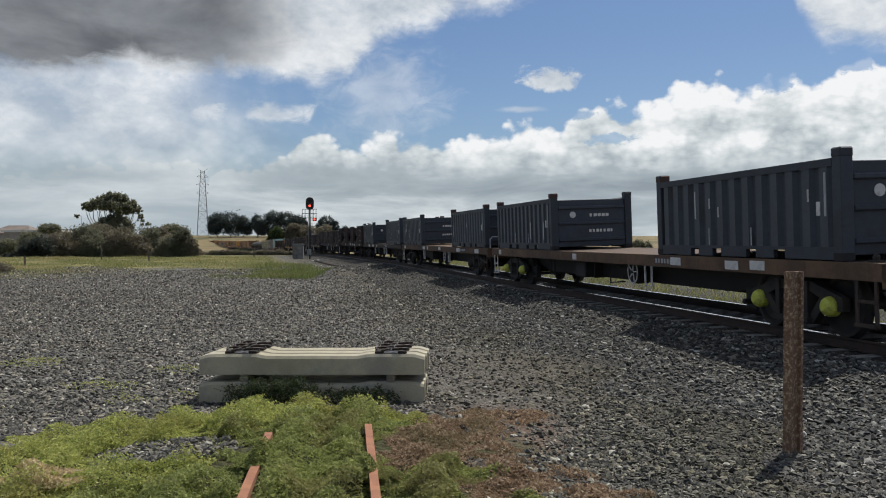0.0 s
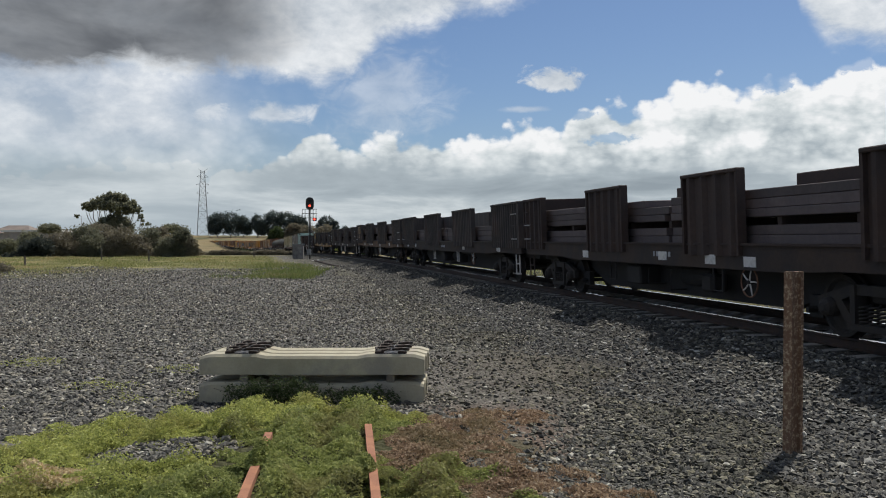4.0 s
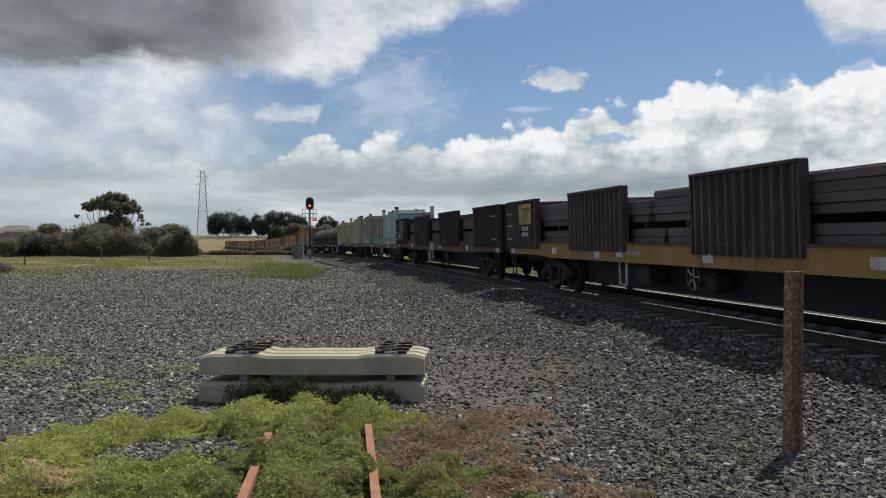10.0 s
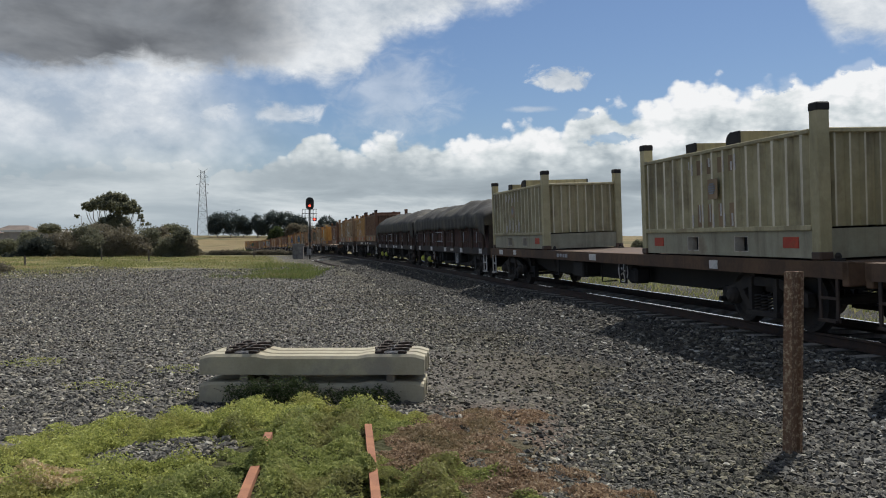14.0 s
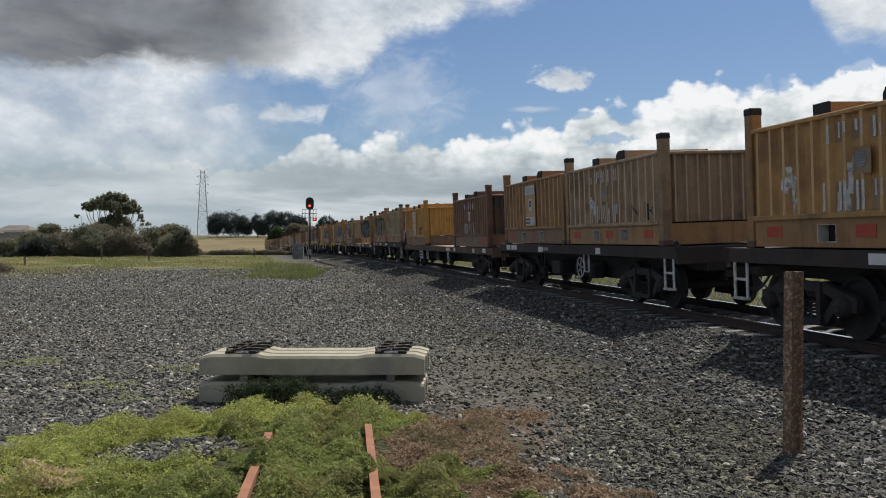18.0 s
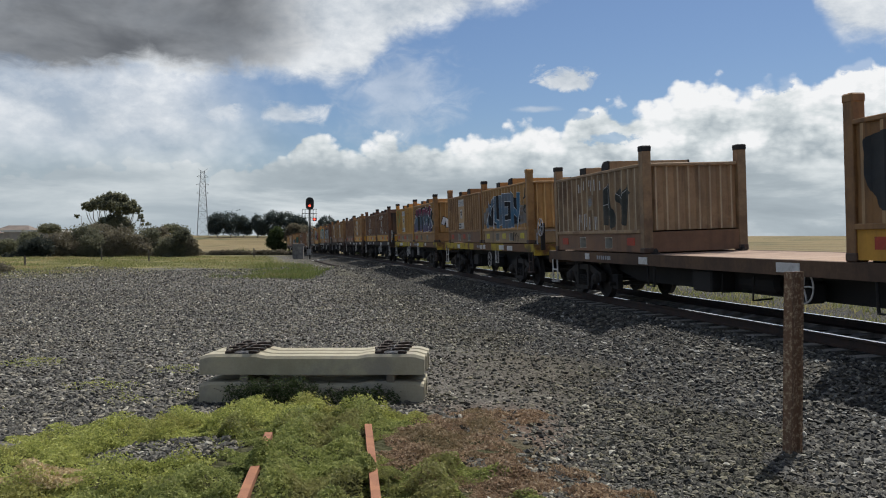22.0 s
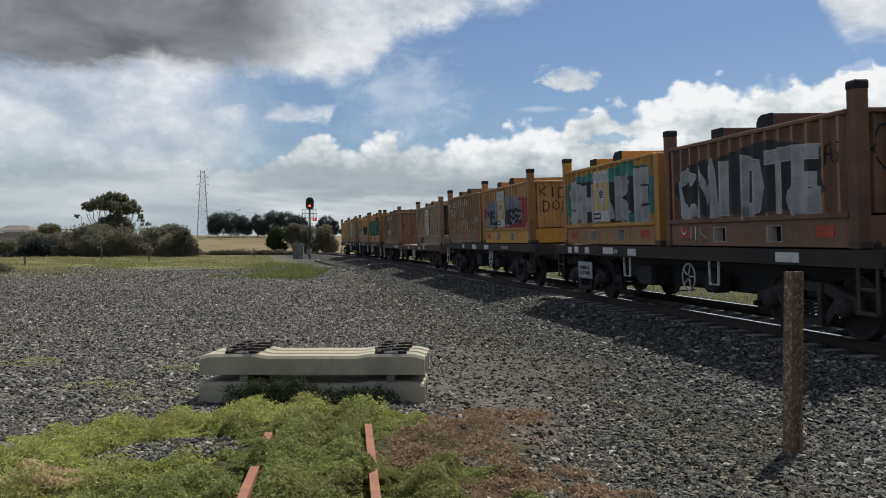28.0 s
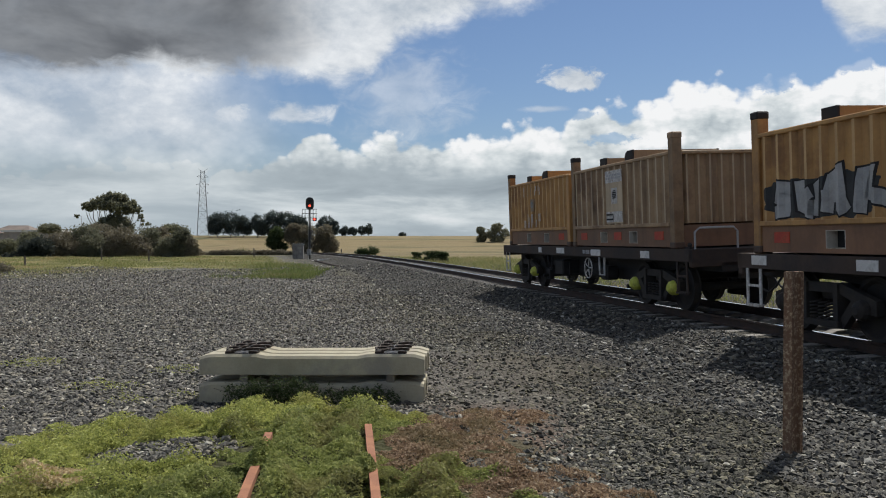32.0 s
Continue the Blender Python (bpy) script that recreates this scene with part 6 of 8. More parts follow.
    green = k.ramp(gtone, [(0.35, (0.10, 0.105, 0.035)), (0.5, (0.17, 0.165, 0.06)), (0.62, (0.30, 0.25, 0.115))])
    gold = k.ramp(k.noise(k.combine(x, k.math("MULTIPLY", y, 3.0), 0.0), 0.010, 6.0, 0.65), [(0.35, (0.165, 0.128, 0.062)), (0.5, (0.235, 0.182, 0.092)), (0.62, (0.105, 0.100, 0.048))])
    bear = k.math("DIVIDE", k.math("ADD", k.math("DIVIDE", x, y), 0.315), 0.075)
    bay = k.math("MULTIPLY", k.math("POWER", 2.718, k.math("MULTIPLY", k.math("MULTIPLY", bear, bear), -1.0)), -13.0)
    gline = k.math("MULTIPLY", k.step(k.math("ADD", k.math("ADD", k.math("MULTIPLY_ADD", rough1, 24.0, y), bay), k.math("MULTIPLY", rough2, 8.0)), 54.0, 62.0), k.step(k.math("ADD", k.math("MULTIPLY_ADD", rough1, 8.0, l), k.math("MULTIPLY", rough2, 3.0)), 11.0, 16.0))
    col = k.mix(gline, gravel, green)
    far = k.math("MAXIMUM", k.step(k.math("MULTIPLY_ADD", rough2, 4.0, l), -6.0, -9.5), k.step(y, 112, 150))
    verge = k.ramp(k.noise(co, 0.6, 5.0, 0.65), [(0.35, (0.065, 0.070, 0.035)), (0.52, (0.105, 0.105, 0.060)), (0.68, (0.16, 0.145, 0.095))])
    field = k.mix(k.step(y, 90, 190), k.mix(k.step(l, -14.0, -30.0), verge, (0.235, 0.195, 0.11, 1)), gold)
    bed = k.math("MAXIMUM", k.step(k.math("ABSOLUTE", l), 3.0, 3.6), k.step(y, 250, 300))
    far = k.math("MULTIPLY", far, bed)
    col = k.mix(far, col, field)
    b = k.n("ShaderNodeBsdfPrincipled")
    k.put(b.inputs["Base Color"], col)
    b.inputs["Roughness"].default_value = 0.93
    b.inputs["Specular IOR Level"].default_value = 0.25
    bp = k.n("ShaderNodeBump")
    bp.inputs["Strength"].default_value = 1.0
    bp.inputs["Distance"].default_value = 0.035
    hgt = k.math("ADD", k.math("MULTIPLY", vor.outputs["Distance"], -22.0 * 0.05), k.math("MULTIPLY", cell.outputs[1], 0.7))
    k.put(bp.inputs["Height"], hgt)
    k.t.links.new(bp.outputs[0], b.inputs["Normal"])
    k.t.links.new(b.outputs[0], k.n("ShaderNodeOutputMaterial").inputs[0])
    return m


def build_ground():
    ys = np.concatenate([np.linspace(-60, -4, 8), np.linspace(-2, 26, 113), np.linspace(26.5, 90, 90), np.linspace(92, 330, 80), np.linspace(340, 900, 57), np.array([1000, 1200, 1500, 2000, 2800, 3800, 4700])])
    fr = np.concatenate([np.linspace(-60, -12, 65), np.linspace(-11, 11, 111), np.linspace(12, 60, 17)])
    fr = np.concatenate([np.array([-3800, -1800, -900, -450, -250, -160, -110, -80]), fr, np.array([80, 110, 160, 250, 450, 900, 1800, 3800])])
    X = fr[None, :] + np.clip(line_x(ys), -400, 30)[:, None]
    Y = np.repeat(ys[:, None], len(fr), 1)
    Z = land(X, Y)
    n, w = X.shape
    idx = np.arange(n * w).reshape(n, w)
    quads = np.stack([idx[:-1, :-1], idx[:-1, 1:], idx[1:, 1:], idx[1:, :-1]], -1).reshape(-1, 4)
    me = bpy.data.meshes.new("ground")
    me.from_pydata(np.stack([X, Y, Z], -1).reshape(-1, 3).tolist(), [], quads.tolist())
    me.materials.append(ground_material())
    return tagged(new("ground", me), "grey gravel yard with grass and dry fields beyond", "ground", kind="structure")


ground = build_ground()


# ---- track: rails, concrete sleepers ----
def rail_mesh(side):
    prof = [(-0.035, 0.0), (-0.036, -0.035), (-0.009, -0.05), (-0.009, -0.135), (-0.07, -0.155), (-0.07, -0.165), (0.07, -0.165), (0.07, -0.155), (0.009, -0.135), (0.009, -0.05), (0.036, -0.035), (0.035, 0.0)]
    ss = [float(v) for v in list(np.arange(-30, 70, 2.5)) + list(np.arange(70, 560, 9.0))]
    bm = bmesh.new()
    rings = []
    for s in ss:
        m = on_line(s)
        rings.append([bm.verts.new(m @ Vector((side + px, 0, pz))) for px, pz in prof])
    n = len(prof)
    for a, b in zip(rings, rings[1:]):
        for i in range(n):
            f = bm.faces.new((a[i], a[(i + 1) % n], b[(i + 1) % n], b[i]))
            f.material_index = 1 if i == n - 1 else 0
    me = finish(bm, M_RAIL, "rail")
    me.materials.append(M_STEELSHINE)
    return me


road = thing("railway_track", "railway track of rusty rails with shiny heads on old concrete sleepers", "railway track")
for side in (-0.7525, 0.7525):
    part("rail", rail_mesh(side), None, road, "rusty steel rail with a polished head")


def sleeper_shape(bm):
    prof = [(-1.25, 0.0), (-1.2, 0.03), (-0.45, 0.03), (-0.3, -0.01), (0.3, -0.01), (0.45, 0.03), (1.2, 0.03), (1.25, 0.0), (1.25, -0.2), (-1.25, -0.2)]
    a = [bm.verts.new((p[0], -0.11, p[1])) for p in prof]
    b = [bm.verts.new((p[0], 0.11, p[1])) for p in prof]
    for i in range(10):
        bm.faces.new((a[i], a[(i + 1) % 10], b[(i + 1) % 10], b[i]))
    bm.faces.new(a[::-1])
    bm.faces.new(b)


for i in range(290):
    s = -16 + i * 0.665
    m = on_line(s, 0, -0.205)
    ob = piece("sleeper", ("track_sleeper",), sleeper_shape, M_CONC_OLD, road, m @ pose(0.02 * math.sin(i * 2.3), 0, 0, 0, 0, 0.4 * math.sin(i * 1.7)))


# ---- loose stone: real pieces where the camera is near ----
def stones(name, label, xs, ys, zs, sizes, material, seed):
    rng = np.random.default_rng(seed)
    base = np.array([(0, 0, 1), (0.9, 0, 0.15), (0.25, 0.88, 0.1), (-0.75, 0.55, 0.2), (-0.7, -0.6, 0.05), (0.3, -0.9, 0.2), (0, 0, -0.8)], float)
    tri = np.array([(0, 1, 2), (0, 2, 3), (0, 3, 4), (0, 4, 5), (0, 5, 1), (6, 2, 1), (6, 3, 2), (6, 4, 3), (6, 5, 4), (6, 1, 5)])
    n = len(xs)
    v = base[None] * (1 + rng.uniform(-0.35, 0.35, (n, 7, 3)))
    v *= sizes[:, None, None] * rng.uniform(0.55, 1.2, (n, 1, 3))
    v[:, :, 2] *= 0.6
    a, tl = rng.uniform(0, math.tau, n), rng.normal(0, 0.6, n)
    c, s_ = np.cos(tl)[:, None], np.sin(tl)[:, None]
    v = np.stack([v[..., 0] * c - v[..., 2] * s_, v[..., 1], v[..., 0] * s_ + v[..., 2] * c], -1)
    c, s_ = np.cos(a)[:, None], np.sin(a)[:, None]
    v = np.stack([v[..., 0] * c - v[..., 1] * s_, v[..., 0] * s_ + v[..., 1] * c, v[..., 2]], -1)
    v += np.stack([xs, ys, zs], -1)[:, None, :]
    f = (tri[None] + 7 * np.arange(n)[:, None, None]).reshape(-1, 3)
    me = bpy.data.meshes.new(name)
    me.vertices.add(7 * n)
    me.vertices.foreach_set("co", v.reshape(-1).astype(np.float32))
    me.loops.add(30 * n)
    me.loops.foreach_set("vertex_index", f.reshape(-1).astype(np.int32))
    me.polygons.add(10 * n)
    me.polygons.foreach_set("loop_start", np.arange(0, 30 * n, 3, dtype=np.int32))
    me.update(calc_edges=True)
    me.validate()
    me.shade_flat()
    me.materials.append(material)
    return tagged(new(name, me), label, "gravel", kind="stuff")


def stone_material(name, dim, tint=(1.0, 1.0, 1.0), even=0.0):
    m = bpy.data.materials.new(name)
    m.use_nodes = True
    k = Net(m.node_tree)
    co = k.n("ShaderNodeTexCoord").outputs["Object"]
    r = k.n("ShaderNodeNewGeometry").outputs["Random Per Island"]
    col = k.ramp(r, [(0.0, (0.030, 0.029, 0.028)), (0.42, (0.090, 0.087, 0.080)), (0.72, (0.180, 0.170, 0.150)), (0.93, (0.31, 0.28, 0.22)), (1.0, (0.56, 0.54, 0.49))])
    col = k.mix(even, col, (0.125, 0.117, 0.102, 1))
    col = k.mix(k.math("MULTIPLY", k.step(k.noise(co, 0.5, 4.0, 0.6), 0.5, 0.7), 0.35), col, (0.14, 0.115, 0.085, 1))
    g = k.noise(co, 70, 3.0, 0.7)
    col = k.mix(1.0, col, k.mix(g, (*[0.6 * dim * c for c in tint], 1), (*[1.4 * dim * c for c in tint], 1)), "MULTIPLY")
    b = k.n("ShaderNodeBsdfPrincipled")
    k.put(b.inputs["Base Color"], col)
    b.inputs["Roughness"].default_value = 0.85
    k.t.links.new(b.outputs[0], k.n("ShaderNodeOutputMaterial").inputs[0])
    return m


M_STONE = stone_material("crushed_stone", 0.92, (1.0, 0.99, 0.92))
M_OLIVE = stone_material("olive_stone", 0.57, (1.0, 0.99, 0.80))
M_BASALT = stone_material("dark_basalt", 0.68, (0.96, 0.98, 0.98))


def in_mound(x, y):
    wob = 0.18 * np.sin(3.1 * x + 1.3 * y) + 0.14 * np.sin(5.3 * y - 2.2 * x)
    return ((x + 1.75) / 2.35) ** 2 + ((y - 6.1) / 2.65) ** 2 + wob < 0.92


def scatter_gravel():
    rng = np.random.default_rng(5)
    n = 122000
    y = 5.4 + (30 - 5.4) * rng.random(n) ** 2.1
    x = (rng.random(n) - 0.5) * 2 * (0.54 * y + 0.6)
    l = beside(x, y)
    keep = (np.abs(l) > 1.27) & (l > -3.5) & ~in_mound(x, y)
    gap = ((x + 2.15) / 0.62) ** 2 + ((y - 6.55) / 0.42) ** 2 < 1
    bald = (((x - 0.8 + 0.5 * np.sin(1.9 * y)) / 1.3) ** 2 + ((y - 11.8 + 0.8 * np.sin(2.3 * x)) / 3.4) ** 2 < rng.random(n) ** 0.6) & (rng.random(n) < 0.55)
    earth = (((x - 0.45) / 0.85) ** 2 + ((y - 8.2) / 1.7) ** 2 < 0.5 + 0.5 * rng.random(n)) & (rng.random(n) < 0.6)
    keep = (keep & ~bald & ~earth) | gap
    x, y = x[keep], y[keep]
    size = (0.010 + 0.029 * rng.random(len(x)) ** 1.7) * (1 + 0.022 * (y - 6)) * np.where(beside(x, y) < 4, 1.25, 1.0)
    bank = beside(x, y) + 0.5 * np.sin(1.7 * y) < 4.7
    stones("bank_ballast", "dark basalt ballast sloping down from the track", x[bank], y[bank], land(x[bank], y[bank]) + size[bank] * 0.25, size[bank], M_BASALT, 7)
    x, y, size = x[~bank], y[~bank], size[~bank]
    mid = beside(x, y) + rng.uniform(-1.6, 1.6, len(x)) < 6.6
    stones("gravel", "olive-grey crushed stone at the foot of the bank", x[mid], y[mid], land(x[mid], y[mid]) + size[mid] * 0.25, size[mid], M_OLIVE, 18)
    x, y, size = x[~mid], y[~mid], size[~mid]
    return stones("gravel", "crushed grey basalt gravel covering the yard", x, y, land(x, y) + size * 0.25, size, M_STONE, 6)


gravel = scatter_gravel()


def scatter_far_gravel():
    rng = np.random.default_rng(15)
    n = 88000
    y = 14 + 46 * rng.random(n) ** 1.15
    x = (rng.random(n) - 0.5) * 2 * (0.54 * y + 0.6)
    l = beside(x, y)
    keep = (l > 1.4) & ((y < 53 + 3 * np.sin(0.5 * x)) | (l < 7.5))
    x, y = x[keep], y[keep]
    size = rng.uniform(0.016, 0.034, len(x)) * (0.50 + 0.030 * y)
    bank = beside(x, y) + 0.5 * np.sin(1.7 * y) < 4.7
    bank |= ((beside(x, y) - 5.6) / 1.5) ** 2 + ((y - 41) / 4.2) ** 2 < 1
    stones("bank_ballast", "dark basalt ballast farther along the bank", x[bank], y[bank], land(x[bank], y[bank]) + size[bank] * 0.2, size[bank], M_BASALT, 17)
    x, y, size = x[~bank], y[~bank], size[~bank]
    return stones("gravel", "coarse grey gravel farther out in the yard", x, y, land(x, y) + size * 0.2 + 0.012 * ease(y, 26, 32), size, stone_material("coarse_stone", 1.12, (1.0, 0.99, 0.92), 0.08), 16)


scatter_far_gravel()


def scatter_ballast():
    rng = np.random.default_rng(8)
    n = 16000
    s = -4 + 44 * rng.random(n) ** 1.6
    l = rng.uniform(-1.9, 1.9, n)
    x0, y0, th = np.interp(s, _s, _x), np.interp(s, _s, _y), np.interp(s, _s, _th)
    near_rail = np.abs(np.abs(l) - 0.7525) < 0.12
    x, y = x0 - np.cos(th) * l, y0 - np.sin(th) * l
    keep = ~near_rail
    x, y = x[keep], y[keep]
    size = rng.uniform(0.02, 0.036, len(x))
    return stones("ballast", "dark crushed stone ballast between the sleepers", x, y, land(x, y) - 0.012, size, M_BASALT, 9)


ballast = scatter_ballast()

# ---- stack of spare concrete sleepers ----
M_PAD = surface("rubber_pad", (0.055, 0.055, 0.058), (0.10, 0.10, 0.105), 4.0, 0.55)
M_CLIP = surface("clip_steel", (0.018, 0.015, 0.014), (0.045, 0.032, 0.026), 8.0, 0.6, 0.001, 90, metal=0.6)


def big_sleeper(bm, L=2.48, w=0.25, h=0.225):
    """Concrete sleeper: raised ends, dipped middle, sloping shoulders and flanks."""
    st = [(-L / 2, 0.86), (-L / 2 + 0.10, 0.98), (-L / 2 + 0.16, 1.0), (-0.62, 1.0), (-0.50, 0.90), (0.50, 0.90), (0.62, 1.0), (L / 2 - 0.16, 1.0), (L / 2 - 0.10, 0.98), (L / 2, 0.86)]
    rings = []
    for x, f in st:
        t = h * f
        rings.append([bm.verts.new(p) for p in ((x, -w / 2, 0), (x, -w / 2 + 0.004, t - 0.03), (x, -w / 2 + 0.03, t), (x, w / 2 - 0.03, t), (x, w / 2 - 0.004, t - 0.03), (x, w / 2, 0))])
    for a, b in zip(rings, rings[1:]):
        for i in range(6):
            bm.faces.new((a[i], a[(i + 1) % 6], b[(i + 1) % 6], b[i]))
    bm.faces.new(rings[0])
    bm.faces.new(rings[-1][::-1])


def clip(bm):
    """A sprung rail clip: a bent bar in its cast shoulder."""
    pts = [(0.0, -0.05, 0.0), (0.03, -0.05, 0.035), (0.07, -0.03, 0.045), (0.09, 0.02, 0.04), (0.06, 0.05, 0.05), (0.0, 0.05, 0.055), (-0.04, 0.02, 0.05), (-0.03, -0.02, 0.03)]
    tube(bm, [(1.15 * x, 1.4 * y, 1.1 * z) for x, y, z in pts], 0.015, 6)
    box(bm, -0.05, 0.05, -0.085, 0.085, -0.005, 0.035, 0.012)


def spare_sleeper(x, y, z, turn, clips, h=0.225):
    sl = thing("concrete_sleeper", "pale new concrete railway sleeper in a stack of spares" if clips else "pale concrete railway sleeper at the bottom of a stack", "railway sleeper", "stack of spare sleepers", pose(x, y, z, 0, 0, turn))
    piece("beam", ("big_sleeper",), big_sleeper, M_CONC, sl)
    if clips:
        for cx in (-0.92, -0.66, 0.74, 0.99):
            piece("clip", ("clip",), clip, M_CLIP, sl, pose(cx, 0.0, 0.222, 0, 0, 0 if cx in (-0.92, 0.74) else 180), "dark sprung steel clip")
        for cx in (-0.79, 0.865):
            block("rail_pad", (0.15, 0.17, 0.012), M_PAD, sl, (cx, 0, 0.231))


STACK_X, STACK_Y = -1.42, 9.45
for i in range(3):
    spare_sleeper(STACK_X - 0.03 + 0.012 * i, STACK_Y + 0.13 + 0.262 * i, float(land(STACK_X, STACK_Y)) + 0.0, 0.3 - 0.2 * i, False)
for dx in (-0.78, 0.84):
    bat = tagged(new("timber_batten", finish(boxed(STACK_X + dx - 0.045, STACK_X + dx + 0.045, STACK_Y + 0.02, STACK_Y + 0.78, 0.227, 0.317, bevel=0.006),
                 surface("grey_timber", (0.20, 0.17, 0.13), (0.30, 0.26, 0.20), 6.0, 0.9, 0.002, 60), "batten")), "grey timber batten between the sleepers", "batten", "battens of the stack")
for i in range(3):
    spare_sleeper(STACK_X - 0.022 + 0.02 * i, STACK_Y + 0.11 + 0.262 * i, 0.319, -0.2 + 0.25 * i, True)

# ---- rusty post, an old rail set upright ----
M_POST = surface("post_rust", (0.17, 0.095, 0.055), (0.48, 0.37, 0.24), 38.0, 0.9, 0.004, 70, contrast=(0.46, 0.70), fine=0.1, stain=(0.15, 0.072, 0.04), stain_scale=3.5, streak=0.55, streak_col=(0.17, 0.085, 0.048))


def post_bm():
    bm = bmesh.new()
    prof = [(-0.070, -0.02), (-0.030, -0.012), (-0.02, -0.008), (0.035, -0.008), (0.035, -0.035), (0.072, -0.035), (0.072, 0.035), (0.035, 0.035), (0.035, 0.008), (-0.02, 0.008), (-0.045, 0.055), (-0.070, 0.06)]
    prism(bm, prof, -0.4, 1.535, axis=2)
    return bm


post = thing("rail_post", "rusty upright length of old rail set in the gravel", "post", at=pose(2.965, 7.24, 0.0, 0.4, -0.3, 35))
part("shaft", post_bm(), M_POST, post)

# ---- two buried rails in the weeds ----
M_OLDRAIL = surface("old_rail_rust", (0.25, 0.105, 0.058), (0.36, 0.165, 0.09), 4.0, 0.9, 0.002, 80, stain=(0.16, 0.06, 0.035), stain_scale=3)
for x0, y1 in ((-1.30, 6.75), (-0.51, 7.1)):
    bm = bmesh.new()
    prof = [(-0.029, 0.0), (-0.030, -0.04), (-0.008, -0.05), (-0.008, -0.13), (-0.06, -0.15), (0.06, -0.15), (0.008, -0.13), (0.008, -0.05), (0.030, -0.04), (0.029, 0.0)]
    prism(bm, prof, -2.2, y1 - 6.1, axis=1)
    old = tagged(new("old_rail", finish(bm, M_OLDRAIL, "old_rail")), "rust-red old rail half buried in weeds", "rail", "buried old rails")
    old.matrix_basis = pose(x0, 6.1, float(land(x0, 6.1)) + 0.075, 0, 0, 6.3)

# ---- foliage ----
def leaf_mesh(name, pts, size, material, seed, droop=0.3, long=1.6):
    """Many small four-cornered leaves, each turned its own way."""
    rng = np.random.default_rng(seed)
    n = len(pts)
    a = rng.normal(size=(n, 3))
    a[:, 2] = a[:, 2] * 0.6 - droop
    a /= np.linalg.norm(a, axis=1)[:, None]
    b = np.cross(a, rng.normal(size=(n, 3)))
    b /= np.linalg.norm(b, axis=1)[:, None] + 1e-9
    s = (size * rng.uniform(0.6, 1.4, n))[:, None] if np.ndim(size) else size * rng.uniform(0.6, 1.4, (n, 1))
    v = np.stack([pts - a * s * long / 2, pts + b * s / 2, pts + a * s * long / 2, pts - b * s / 2], 1)
    me = bpy.data.meshes.new(name)
    me.vertices.add(4 * n)
    me.vertices.foreach_set("co", v.reshape(-1).astype(np.float32))
    me.loops.add(4 * n)
    me.loops.foreach_set("vertex_index", np.arange(4 * n, dtype=np.int32))
    me.polygons.add(n)
    me.polygons.foreach_set("loop_start", np.arange(0, 4 * n, 4, dtype=np.int32))
    me.update(calc_edges=True)
    me.materials.append(material)
    return me


def leaf_material(name, dark, mid, light, patch=0.0, patch_col=(0.2, 0.12, 0.05), scale=1.0):
    m = bpy.data.materials.new(name)
    m.use_nodes = True
    k = Net(m.node_tree)
    co = k.n("ShaderNodeTexCoord").outputs["Object"]
    r = k.n("ShaderNodeNewGeometry").outputs["Random Per Island"]
    f = k.math("ADD", k.math("MULTIPLY", r, 0.6), k.math("MULTIPLY", k.noise(co, scale, 4.0, 0.6), 0.5))
    col = k.ramp(f, [(0.2, dark), (0.55, mid), (0.95, light)])
    if patch:
        col = k.mix(k.math("MULTIPLY", k.step(k.noise(co, scale * 0.7, 3.0, 0.5), 0.5, 0.66), patch), col, (*patch_col, 1))
    b = k.n("ShaderNodeBsdfPrincipled")
    k.put(b.inputs["Base Color"], col)
    b.inputs["Roughness"].default_value = 0.7
    b.inputs["Specular IOR Level"].default_value = 0.3
    t = k.n("ShaderNodeBsdfTranslucent")
    k.put(t.inputs[0], col)
    mx = k.n("ShaderNodeMixShader")
    mx.inputs[0].default_value = 0.45
    k.t.links.new(b.outputs[0], mx.inputs[1])
    k.t.links.new(t.outputs[0], mx.inputs[2])
    k.t.links.new(mx.outputs[0], k.n("ShaderNodeOutputMaterial").inputs[0])
    return m


L_GUM = leaf_material("gum_leaves", (0.135, 0.138, 0.090), (0.205, 0.205, 0.132), (0.290, 0.285, 0.185), scale=0.5)
L_PINE = leaf_material("cypress_leaves", (0.052, 0.070, 0.068), (0.084, 0.106, 0.098), (0.125, 0.150, 0.132), scale=0.4)
L_SCRUB = leaf_material("scrub_leaves", (0.165, 0.146, 0.102), (0.205, 0.182, 0.128), (0.250, 0.222, 0.158), scale=0.5)
L_SCRUBG = leaf_material("scrub_leaves_green", (0.130, 0.132, 0.088), (0.168, 0.170, 0.112), (0.215, 0.212, 0.140), scale=0.5)
L_BUSH = leaf_material("bush_leaves", (0.034, 0.050, 0.018), (0.058, 0.082, 0.030), (0.095, 0.12, 0.048), scale=0.7)
L_DARKB = leaf_material("dark_bush_leaves", (0.036, 0.044, 0.038), (0.056, 0.066, 0.056), (0.085, 0.094, 0.078), scale=0.4)
M_PALEBARK = surface("pale_gum_bark", (0.24, 0.21, 0.18), (0.36, 0.33, 0.29), 2.0, 0.9, 0.01, 20)
M_BARK = surface("bark", (0.10, 0.085, 0.07), (0.20, 0.175, 0.145), 2.0, 0.9, 0.01, 20)


